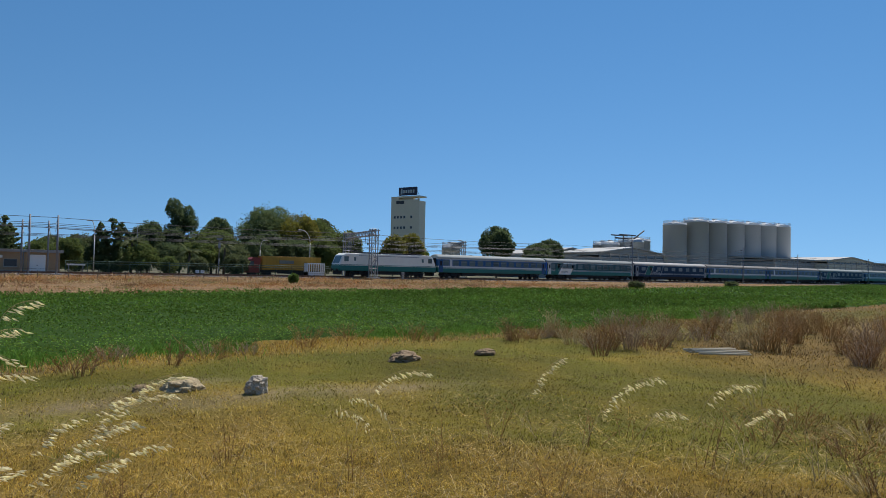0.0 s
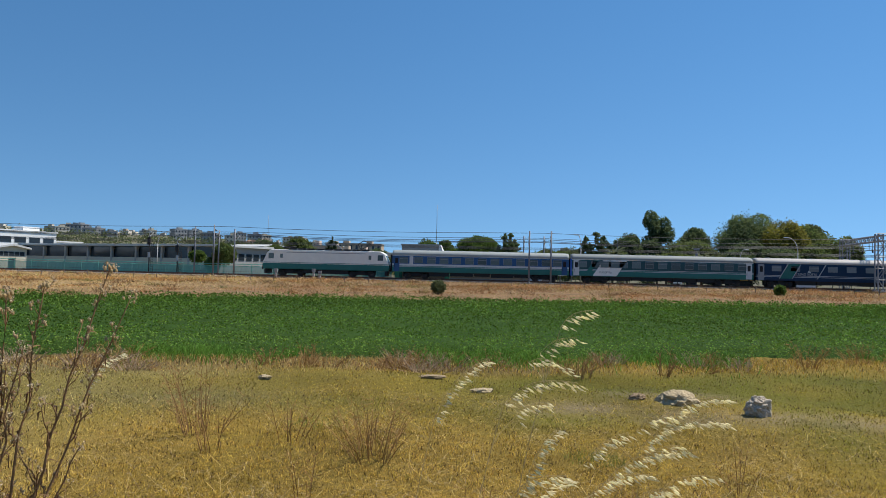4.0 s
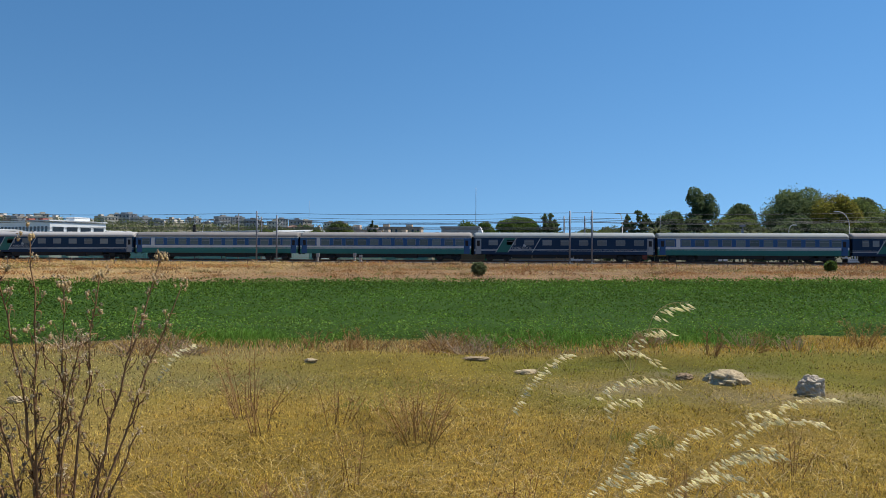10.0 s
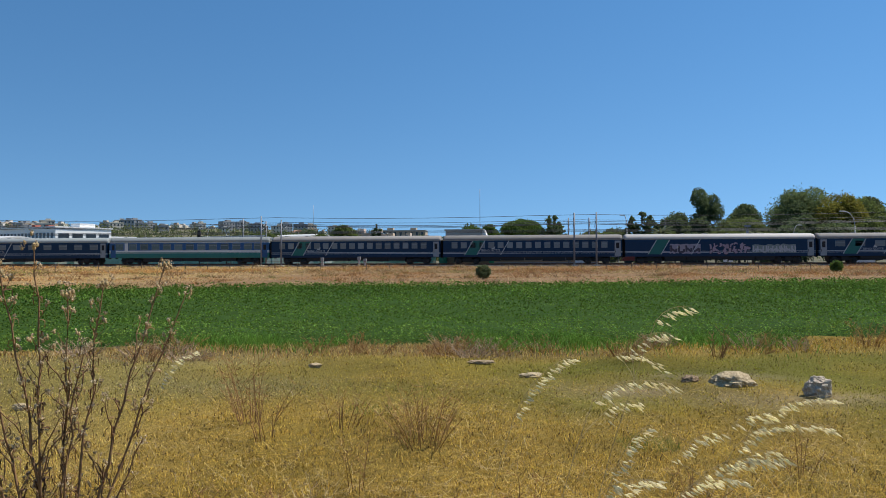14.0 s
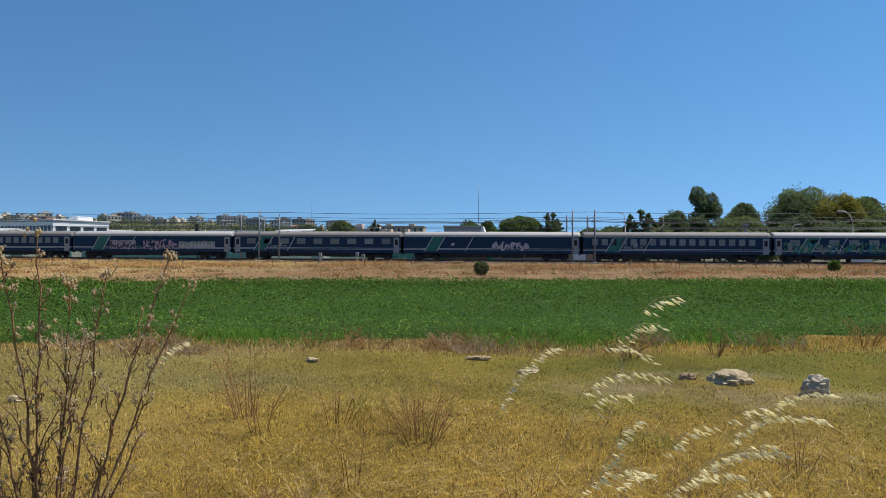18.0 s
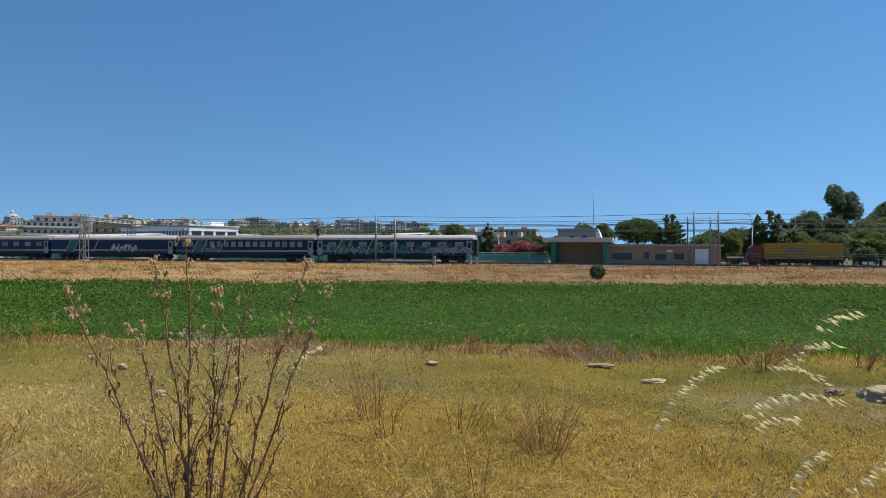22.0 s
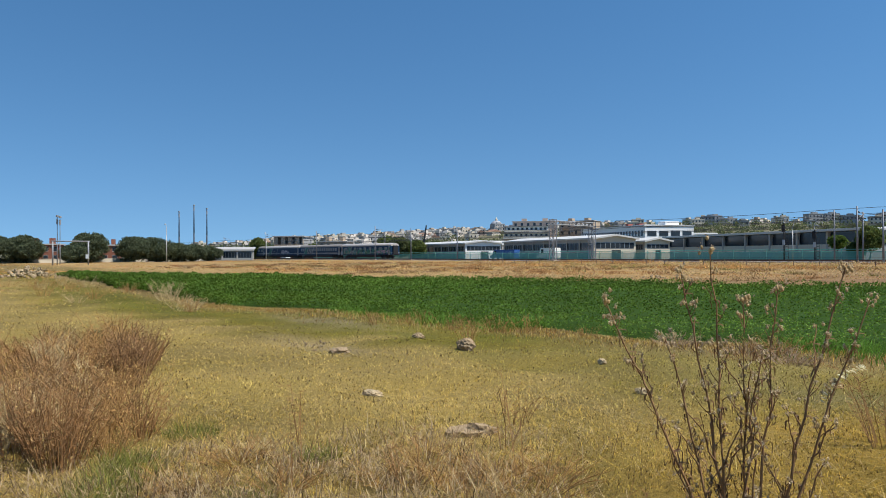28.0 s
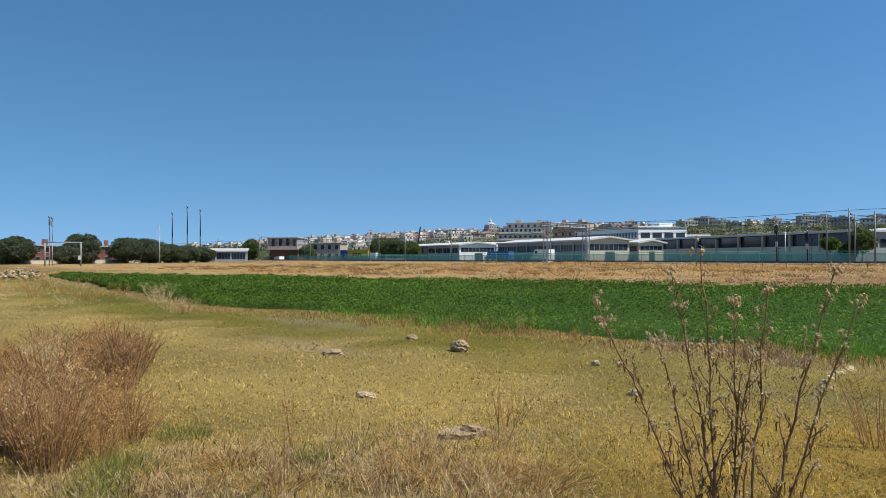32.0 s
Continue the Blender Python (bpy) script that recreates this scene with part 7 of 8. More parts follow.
TREES += [(140.3, 173.5, 16.6, 12.0, "round", "dark", 4.5), (149.7, 164.4, 11.4, 10.0, "round", "dark", 3.5), (156.8, 166.4, 12.8, 9.0, "round", "dark", 4.0), (143.7, 158.5, 8.6, 7.5, "round", "dark", 2.0)]
TREES += [(-0.6, 165, 10.2, 10.6, "umbrella", "fresh", 4.6), (5.4, 158, 10.1, 8.5, "conifer", "dark", 0.2), (-11.5, 152, 8.8, 5.5, "round", "fresh", 2.0), (-7.4, 150, 8.4, 5, "round", "fresh", 2.0), (14.5, 128, 6.0, 4.4, "round", "mid", 0.6), (17, 180, 8.0, 8, "round", "olive", 1.0)]
TREES += [(-39.4, 150, 8.5, 6.4, "round", "mid", 1.6), (-31.0, 145, 8.1, 3.8, "conifer", "dark", 1.2), (-55, 175, 8.6, 8, "round", "dark", 1.5), (-62, 178, 8.4, 8, "round", "mid", 1.5), (-49, 165, 7.6, 6, "round", "mid", 1.5)]
TREES += [(-44.6, 120, 5.8, 4.4, "round", "mid", 1.6), (-49.8, 121, 4.3, 3.2, "round", "fresh", 2.0), (-46.5, 119.5, 3.2, 3, "round", "mid", 0.4)]
TREES += [(-20, 185, 7.0, 9, "round", "mid", 0.6), (-28, 188, 7.4, 9, "round", "dark", 0.6), (-46, 185, 8.0, 8, "round", "mid", 0.6), (-68, 190, 8.6, 10, "round", "dark", 0.6), (-76, 194, 8.8, 10, "round", "mid", 0.6), (-24, 150, 5.6, 6, "round", "dark", 0.5), (22, 175, 8.5, 9, "round", "olive", 0.6), (-195.5, 131, 8.0, 9.5, "round", "mid", 0.8), (-187, 130, 7.4, 8.5, "round", "olive", 0.8), (-182, 133, 6.2, 7, "round", "mid", 0.8), (-239, 104, 7.8, 6.8, "round", "mid", 0.6), (-232, 122, 5.8, 6, "round", "mid", 0.6)]
TREES += [(-187, 13, 6.5, 10, "round", "dusk", 0.15), (-197, 19.5, 6.9, 11, "round", "dusk", 0.15), (-197, 25.6, 6.9, 10, "round", "dusk", 0.15), (-196, 36.6, 4.7, 8, "round", "dusk", 0.1), (-201, 41, 8.0, 10, "round", "dusk", 0.15), (-198, 51, 7.0, 10, "round", "dusk", 0.15), (-198, 57, 6.9, 10, "round", "dusk", 0.15), (-201, 63, 5.4, 10, "round", "dusk", 0.1), (-206, 69, 5.0, 9.5, "round", "dusk", 0.1), (-211, 76, 4.8, 8.5, "round", "dusk", 0.1)]
for n, (x, y, h, w, kind, leaf, h0) in enumerate(TREES):
    low_one = h < 4.5
    words = {"dark": "dark evergreen", "mid": "mid-green", "yellow": "yellowing green", "olive": "grey-green", "fresh": "fresh green", "dusk": "dusky grey-green"}[leaf]
    shape = {"conifer": "pointed conifer with drooping tiers", "umbrella": "umbrella pine with a flat dome", "tall": "tall slender tree with a split top", "round": "bushy shrub beside the railway" if low_one else "broad tree with an uneven crown"}[kind]
    tree(x, y, h, w, kind, leaf, h0, n, words + " " + shape, "shrub" if low_one else "tree")
palm(24.6, 132, 7.8, 71)
palm(39.0, 126, 7.4, 72)
palm(33.4, 128, 5.6, 73)
for n, (x, y, h, w) in enumerate(((-23.4, 122, 3.6, 4.4), (-20.2, 122.5, 4.2, 5.0), (-17.6, 122, 3.6, 3.6))):
    tree(x, y, h, w, "round", "pink", 0.4, 200 + n, "oleander shrub in deep pink flower", "oleander")
    tree(x + 0.5, y + 0.8, h * 0.8, w * 0.9, "round", "mid", 0.2, 210 + n, "green oleander shrub behind the fence", "oleander")
for n, (x, y, h, w, leaf) in enumerate(((-3.0, 50.6, 1.05, 1.15, "olive"), (30.5, 73.3, 1.15, 1.2, "fresh"), (73.4, 61.5, 0.9, 2.2, "olive"), (108.2, 70.2, 1.0, 2.2, "olive"), (-15.0, 3.5, 0.22, 0.45, "olive"))):
    tree(x, y, h, w, "round", leaf, 0.05, 230 + n, "low uneven bush in the dry grass", "bush", leaves=1100)


def hill_woods():
    r = rng(61)
    k = 340
    x, y = r.uniform(-420, 40, k), r.uniform(240, 400, k)
    keep = (r.rand(k) < np.where(x > -230, 1.0, 0.35))
    x, y = x[keep], y[keep]
    pts = []
    for cx, cy in zip(x, y):
        p = r.normal(size=(110, 3)) * (3.2, 3.2, 1.7)
        pts.append(p + (cx, cy, gz(cx, cy) + 2.4))
    for cx, cy in zip(r.uniform(-60, 60, 40), r.uniform(230, 330, 40)):
        pts.append(r.normal(size=(110, 3)) * (3.4, 3.4, 1.8) + (cx, cy, gz(cx, cy) + 2.6))
    for cx, cy in zip(r.uniform(-520, -260, 90), r.uniform(90, 240, 90)):
        pts.append(r.normal(size=(90, 3)) * (4, 4, 1.6) + (cx, cy, gz(cx, cy) + 2.2))
    for bear, d in zip(r.uniform(8, 42, 150), r.uniform(420, 680, 150)):
        cx, cy = -math.sin(radians(bear)) * d, math.cos(radians(bear)) * d
        pts.append(r.normal(size=(90, 3)) * (4, 4, 1.8) + (cx, cy, gz(cx, cy) + 2.4))
    for bear, d in zip(r.uniform(42, 92, 150), r.uniform(360, 760, 150)):
        cx, cy = -math.sin(radians(bear)) * d, math.cos(radians(bear)) * d
        pts.append(r.normal(size=(70, 3)) * (4, 4, 1.5) + (cx, cy, gz(cx, cy) + 1.6))
    v, f = leaf_tris(r, np.concatenate(pts), 0.9)
    tagged(new("hillside_woods", soup("hillside_woods", v, f, LEAF["olive"])), "scrubby dark green woods on the town's hillside", "woods", kind="stuff")


hill_woods()

THISTLE_AT = (-1.39, 2.31)
THISTLE_TIPS = [(-1.627, 2.02, 1.56), (-1.491, 2.19, 1.645), (-1.522, 2.154, 1.45), (-1.447, 2.27, 1.71), (-1.382, 2.33, 1.555), (-1.32, 2.41, 1.595), (-1.182, 2.52, 1.65), (-1.151, 2.6, 1.555), (-1.242, 2.51, 1.095), (-1.342, 2.36, 1.41), (-1.472, 2.3, 1.195), (-1.282, 2.2, 1.145), (-1.572, 2.25, 1.095)]
OAT_ROWS = [
    [((0.44, 2.35, 1.46), (0.35, 2.37, 1.42)), ((0.4, 2.42, 1.38), (0.29, 2.43, 1.34)), ((0.38, 2.47, 1.28), (0.26, 2.49, 1.31))],
    [((0.39, 2.34, 1.25), (0.18, 2.36, 1.2)), ((0.31, 2.41, 1.19), (0.21, 2.41, 1.15))],
    [((0.14, 2.6, 1.29), (-0.04, 2.57, 1.11))],
    [((0.33, 2.33, 1.14), (0.22, 2.3, 0.98)), ((0.36, 2.34, 0.99), (0.26, 2.35, 0.95))],
]
OAT_ROWS += [
    [((0.84, 2.4, 1.21), (0.63, 2.45, 1.1)), ((0.68, 2.42, 1.16), (0.58, 2.44, 1.12))],
    [((0.82, 2.4, 1.13), (0.58, 2.45, 1.06)), ((0.55, 2.47, 1.1), (0.42, 2.48, 1.01))],
    [((0.7, 2.37, 1.05), (0.44, 2.42, 0.94)), ((0.69, 2.44, 1.05), (0.58, 2.46, 1.0)), ((0.58, 2.36, 0.99), (0.4, 2.38, 0.93)), ((0.63, 2.33, 0.96), (0.5, 2.35, 0.9))],
    [((-1.42, 3.29, 1.2), (-1.54, 3.2, 1.07))],
    [((0.33, 2.3, 1.01), (0.17, 2.31, 0.95))],
]
OAT_ROWS += [[row] for row in (((2.22, 2.22, 1.25), (2.11, 2.29, 1.1)), ((2.16, 1.68, 1.25), (2.01, 1.82, 1.11)), ((2.34, 1.42, 1.24), (2.25, 1.54, 1.17)), ((2.2, 1.23, 1.2), (2.13, 1.33, 1.15)), ((1.56, 2.24, 1.23), (1.38, 2.34, 1.16)), ((1.31, 2.37, 1.14), (1.42, 2.29, 1.08)), ((2.04, 1.48, 1.16), (1.99, 1.55, 1.15)), ((1.17, 2.21, 1.13), (1.25, 2.15, 1.07)), ((0.67, 2.43, 1.03), (0.51, 2.46, 0.96)))]
TUFTS = [(-5.85, 1.75, 0.3, 0.6), (-5.5, 1.5, 0.25, 0.5), (-6.3, 1.9, 0.22, 0.5), (-5.4, 3.1, 0.2, 0.35), (-6.9, 2.6, 0.18, 0.5), (-15.0, 3.6, 0.22, 0.5), (-4.9, 2.3, 0.15, 0.4), (1.0, 6.4, 0.12, 0.5), (-1.6, 7.4, 0.1, 0.6)]

# ---- meadow: stones, canes, thistle, wild oats, dead weeds ----
STONE_M = mat("pale_limestone", (0.48, 0.37, 0.22), 0.95, var=0.4, scale=5, fine=40, bump=1.0)
STONE_W = mat("white_weathered_stone", (0.52, 0.43, 0.32), 0.9, var=0.6, scale=6, fine=40, bump=1.0)
STONE_T = mat("tan_limestone", (0.36, 0.26, 0.15), 0.95, var=0.45, scale=6, fine=40, bump=1.0)
STONE_D = mat("lichen_grey_stone", (0.3, 0.205, 0.12), 0.95, var=0.45, scale=5, fine=40, bump=1.0)


def stone(x, y, w, d, h, seed, material=None, label="pale weathered limestone block in the grass", turn=0.0, flat=False, sink=0.12):
    bm = bmesh.new()
    bmesh.ops.create_icosphere(bm, subdivisions=4, radius=1)
    for v in bm.verts:
        p = v.co.copy()
        big = max(abs(p.x), abs(p.y), abs(p.z))
        p = p.lerp(p / big, 0.12 if not flat else 0.6)
        n = noise.noise(p * 1.3 + Vector((seed * 3.7, 0, 0))) * 0.3 + noise.noise(p * 3.4 + Vector((0, seed * 2.1, 0))) * 0.2 - abs(noise.noise(p * 7 + Vector((seed, 0, 0)))) * 0.12 + noise.noise(p * 14) * 0.06
        p *= 1 + n
        v.co = (p.x * w / 2, p.y * d / 2, p.z * h / 2 + h / 2 - sink * h)
    solid("stone", bm, material or STONE_M, label, "stone", x, y, gz(x, y), turn, group="stones in the meadow")


stone(3.24, 8.68, 0.28, 0.26, 0.27, 1, STONE_W, sink=0.2, label="rounded white-topped stone block on a bare patch")
stone(6.75, 10.85, 0.62, 0.45, 0.3, 2, STONE_D, "low dark grey boulder in the grass", 20, sink=0.42)
stone(8.75, 11.05, 0.42, 0.28, 0.15, 3, STONE_D, "cracked grey stone in the grass", -15)
stone(2.47, 9.25, 0.5, 0.4, 0.28, 4, STONE_M, "crumbling earth-covered stone mound", sink=0.5)
stone(2.02, 9.4, 0.22, 0.15, 0.1, 5, STONE_D, "small dark stone beside a mound", sink=0.35)
stone(0.06, 9.65, 0.32, 0.17, 0.06, 6, STONE_M, label="flat pale stone fragment in the grass")
stone(-0.64, 10.5, 0.36, 0.14, 0.06, 7, STONE_T, "long low stone among dead stems", 10)
stone(-2.98, 10.1, 0.2, 0.12, 0.07, 8, label="thin pale stone sliver in the grass")
stone(-9.3, 7.95, 0.3, 0.27, 0.22, 9, STONE_T, label="pale angular limestone block beside dead stems", turn=30)
stone(-11.2, 8.35, 0.26, 0.2, 0.12, 10, STONE_T, label="small pale angular stone")
stone(-7.25, 4.8, 0.34, 0.16, 0.09, 11, sink=0.35, label="flat white stone in the yellow grass")
stone(-6.9, 8.5, 0.13, 0.1, 0.09, 12, label="small white pebble-like stone")
stone(-10.6, 6.3, 0.42, 0.3, 0.14, 14, STONE_T, "tan stone at the end of a bare patch", sink=0.4)
stone(-5.25, 7.15, 0.16, 0.1, 0.08, 15, label="small pale stone in the grass")


def broken_slab(x, y, turn):
    """Two jagged plates of a split stone, the upper one tilted over the lower."""
    r = rng(13)
    for w, d, h, dx, dy, z, tilt, label in ((0.46, 0.21, 0.055, 0, 0, 0.015, 7, "flat tan split stone slab lying in the grass"), (0.26, 0.14, 0.04, 0.09, 0.01, 0.065, -10, "tilted upper piece of a split stone slab")):
        bm = bmesh.new()
        outline = []
        for i in range(11):
            a = 2 * math.pi * i / 11
            k = r.uniform(0.8, 1.12)
            outline.append((math.cos(a) * w / 2 * k, math.sin(a) * d / 2 * k))
        prism(bm, outline, 0.0, h, "z")
        bmesh.ops.subdivide_edges(bm, edges=bm.edges[:], cuts=3, use_grid_fill=True)
        for v in bm.verts:
            n = noise.noise(v.co * 14) * 0.012 + noise.noise(v.co * 40) * 0.005
            v.co += Vector((n, n * 0.7, n))
        ob = solid("stone", bm, STONE_T, label, "stone", x, y, 0, turn, group="stones in the meadow")
        c, q = math.cos(radians(turn)), math.sin(radians(turn))
        ob.matrix_basis = pose(x + dx * c - dy * q, y + dx * q + dy * c, gz(x, y) + z - 0.01, tilt, -tilt * 0.5, turn)


broken_slab(-5.15, 4.5, 47)


def heap(name, x, y, w, d, h, k, seed, label):
    r = rng(seed)
    t = thing(name, label, "rubble", x, y, gz(x, y))
    ms = []
    for i in range(4):
        bm = bmesh.new()
        bmesh.ops.create_icosphere(bm, subdivisions=1, radius=1)
        for v in bm.verts:
            v.co *= 1 + 0.35 * noise.noise(v.co * 2 + Vector((i * 5, 0, 0)))
        ms.append(mesh_of("rubble_piece", bm, STONE_M if i % 2 else STONE_T))
    for i in range(k):
        u = r.normal(0, 0.33, 2)
        s = r.uniform(0.06, 0.17) * (w / 5 if w > 3.5 else 0.17)
        p = part("rubble_piece", ms[i % 4], None, t)
        p.matrix_basis = pose(u[0] * w, u[1] * d, h * max(0, 1 - 1.4 * math.hypot(*u)) * r.uniform(0.2, 1) + s * 0.3, *r.uniform(0, 360, 3)) @ Matrix.Diagonal((s, s * r.uniform(0.6, 1), s * r.uniform(0.5, 0.9), 1))


heap("rubble_heap", -64.5, 9.0, 6.5, 3.0, 1.1, 110, 31, "heap of pale rubble at the end of the field")
heap("rubble_strip", -11.6, 6.4, 3.0, 0.8, 0.03, 70, 32, "scattered pale rubble on a bare patch")
heap("rubble_strip", -28.4, 40.8, 4.0, 1.0, 0.25, 36, 33, "scattered pale rubble beyond the crop field")
heap("rubble_strip", -52, 24.5, 3.0, 1.0, 0.4, 30, 34, "scattered pale rubble beyond the crop field")

CANE = mat("silvery_dry_cane", (0.5, 0.44, 0.33), 0.7, var=0.3, scale=6)
cane = thing("cane_bundle", "flattened bundle of silvery dry canes on the ground", "canes", 12.5, 8.4, 0.0)
for i in range(8):
    a = -36 + i * 3.0
    v = Vector((math.cos(radians(a)), math.sin(radians(a)), 0)) * (0.5 + 0.03 * (i % 4))
    o = Vector((0.05 * i - 0.2, 0.09 * i - 0.3, 0.09 + 0.02 * (i % 3) + gz(12.5, 8.4)))
    part("cane", tubes((o - v, o + v, 0.022, 0.018), n=6), CANE, cane)

STEM = mat("dead_brown_stem", (0.33, 0.175, 0.065), 0.9, var=0.4, scale=8, island=0.3)
STEM_D = mat("dark_dead_stem", (0.26, 0.145, 0.065), 0.9, var=0.4, scale=8, island=0.3)
STEM_R = mat("rusty_dead_stem", (0.42, 0.24, 0.08), 0.9, var=0.4, scale=8, island=0.35)
STEM_P = mat("mauve_brown_dead_stem", (0.44, 0.31, 0.2), 0.9, var=0.4, scale=8, island=0.3)
STEM_S = mat("straw_dead_stem", (0.55, 0.42, 0.21), 0.9, var=0.3, scale=8, island=0.3)
FLUFF = plant("seed_head_fluff", (0.52, 0.41, 0.27), 0.25, 0.3, 0.01)
BRACT = mat("dry_bract_brown", (0.48, 0.34, 0.16), 0.9, var=0.4, scale=30)
WITHER = plant("withered_leaf", (0.2, 0.115, 0.055), 0.2, 0.4, 0.02)
DRYSEED = plant("rusty_dry_seed", (0.45, 0.3, 0.12), 0.35, 0.4, 0.02)
HUSK = plant("oat_husk", (0.93, 0.87, 0.64), 0.62, 0.12, 0.008, 0.5)


def bent(a, b, sag, k=6):
    """Points from a to b along a bow that leaves a steeply."""
    a, b = Vector(a), Vector(b)
    c = Vector((a.x + (b.x - a.x) * sag, a.y + (b.y - a.y) * sag, a.z + (b.z - a.z) * 0.55))
    return [a * (1 - t) ** 2 + c * 2 * t * (1 - t) + b * t * t for t in (i / k for i in range(k + 1))]


def thistle(x, y, tips, seed):
    r = rng(seed)
    t = thing("thistle", "tall dead thistle with brown stems and fluffy seed heads", "thistle", x, y, gz(x, y) - 0.03)
    heads, curls = [], []
    for n, (tx, ty, tz) in enumerate(tips):
        bm = bmesh.new()
        root = (r.uniform(-0.03, 0.03), r.uniform(-0.03, 0.03), r.uniform(0.42, 0.62))
        pts = bent(root, (tx - x, ty - y, tz), 0.4, 12)
        pts = [p + Vector(r.normal(0, 0.005, 3)) for p in pts[:-1]] + [pts[-1]]
        cane_tube(bm, pts, 0.0056, 0.0018)
        part("stem", bm, STEM_D, t)
        main = tz > 1.3
        for j in range(13 if main else 5):
            s = 1 - 0.42 * r.rand() ** 0.9
            i = min(int(s * 12), 11)
            p = pts[i].lerp(pts[i + 1], s * 12 - i)
            way = (pts[i + 1] - pts[i]).normalized()
            a = r.uniform(0, 2 * math.pi)
            L = r.uniform(0.015, 0.05) * (1.9 - s)
            e = p + way * L * 0.8 + Vector((math.cos(a), math.sin(a), 0.25)) * L * 0.6
            part("twig", cane_tube(bmesh.new(), [p, p.lerp(e, 0.6) - Vector((0, 0, 0.1 * L)), e], 0.0014, 0.0009, 4), STEM_D, t)
            for _ in range(r.randint(1, 4)):
                heads.append((e + Vector(r.normal(0, 0.006, 3)), r.uniform(0.0042, 0.0075)))
        for j in range(5 if main else 2):
            s = r.uniform(0.22, 0.72)
            i = min(int(s * 12), 11)
            p, a, L = pts[i].lerp(pts[i + 1], s * 12 - i), r.uniform(0, 2 * math.pi), r.uniform(0.06, 0.2)
            e = p + Vector((math.cos(a) * L * 0.5, math.sin(a) * L * 0.5, L * 0.85))
            shoot = [q + Vector(r.normal(0, 0.004, 3)) for q in bent(p, e, 0.35, 5)]
            part("side_shoot", cane_tube(bmesh.new(), shoot, 0.0026, 0.0011, 4), STEM_D, t)
            curls += [(shoot[k], r.uniform(0.015, 0.035)) for k in (1, 2, 3, 4)]
            heads += [(shoot[-1] + Vector(r.normal(0, 0.006, 3)), r.uniform(0.004, 0.007)) for _ in range(2)]
        for _ in range(6 if main else 2):
            heads.append((pts[-1] + Vector(r.normal(0, 0.011, 3)), r.uniform(0.006, 0.0095)))
        for j in range(34):
            s = r.uniform(0.1, 0.95)
            i = min(int(s * 12), 11)
            curls.append((pts[i].lerp(pts[i + 1], s * 12 - i), r.uniform(0.02, 0.055) * (1.35 - 0.8 * s)))
    bm = bmesh.new()
    bmesh.ops.create_icosphere(bm, subdivisions=1, radius=1)
    cup = mesh_of("seed_head", bm, BRACT)
    for p, s in heads[:330]:
        h = part("seed_head", cup, None, t)
        h.matrix_basis = Matrix.Translation(p) @ Matrix.Diagonal((s * 0.7, s * 0.7, s, 1))
    c = np.concatenate([np.array(p)[None] + r.normal(0, s * 0.55, (10, 3)) + (0, 0, s * 0.6) for p, s in heads])
    v, f = leaf_quads(r, c, 0.0034)
    part("seed_fluff", soup("seed_fluff", v, f, FLUFF), None, t, "beige seed fluff")["kind"] = "stuff"
    # narrow withered leaves, each a strip that droops and curls back
    rows = []
    for p, L in curls:
        a, wd = r.uniform(0, 2 * math.pi), r.uniform(0.002, 0.0045)
        out, side = Vector((math.cos(a), math.sin(a), 0)), Vector((-math.sin(a), math.cos(a), 0.3))
        for k in range(6):
            u, bow = k / 5, 1.2 + 2.2 * r.rand()
            q = p + out * L * math.sin(u * bow) * 0.8 + Vector((0, 0, L * (0.25 * math.sin(3 * u) - 0.95 * u * u)))
            rows += [q - side * wd * (1.1 - u * 0.8), q + side * wd * (1.1 - u * 0.8)]
    n = len(curls)
    base = (np.arange(n)[:, None] * 12 + np.arange(0, 10, 2)[None]).reshape(-1, 1)
    part("withered_foliage", soup("withered_foliage", np.array(rows), base + np.array((0, 1, 3, 2)), WITHER), None, t, "curled withered brown leaves")["kind"] = "stuff"
    for j in range(6):
        foot = Vector((r.normal(0, 0.025), r.normal(0, 0.025), 0))
        part("stock", cane_tube(bmesh.new(), [foot, foot * 0.7 + Vector((0, 0, 0.3)), foot * 1.2 + Vector((0, 0, 0.62))], 0.0075, 0.005, 6), STEM_D, t)
    bm = bmesh.new()
    for j in range(40):
        a, R = r.uniform(0, 2 * math.pi), r.uniform(0.06, 0.34)
        pts = bent((r.normal(0, 0.05), r.normal(0, 0.05), 0), (math.cos(a) * R, math.sin(a) * R, r.uniform(0.35, 0.98)), 0.3, 6)
        cane_tube(bm, [p + Vector(r.normal(0, 0.006, 3)) for p in pts], 0.0036, 0.0012, 4)
    part("shoot_tangle", bm, STEM_D, t)["kind"] = "stuff"
    return t


THISTLE = thistle(*THISTLE_AT, THISTLE_TIPS, 81)


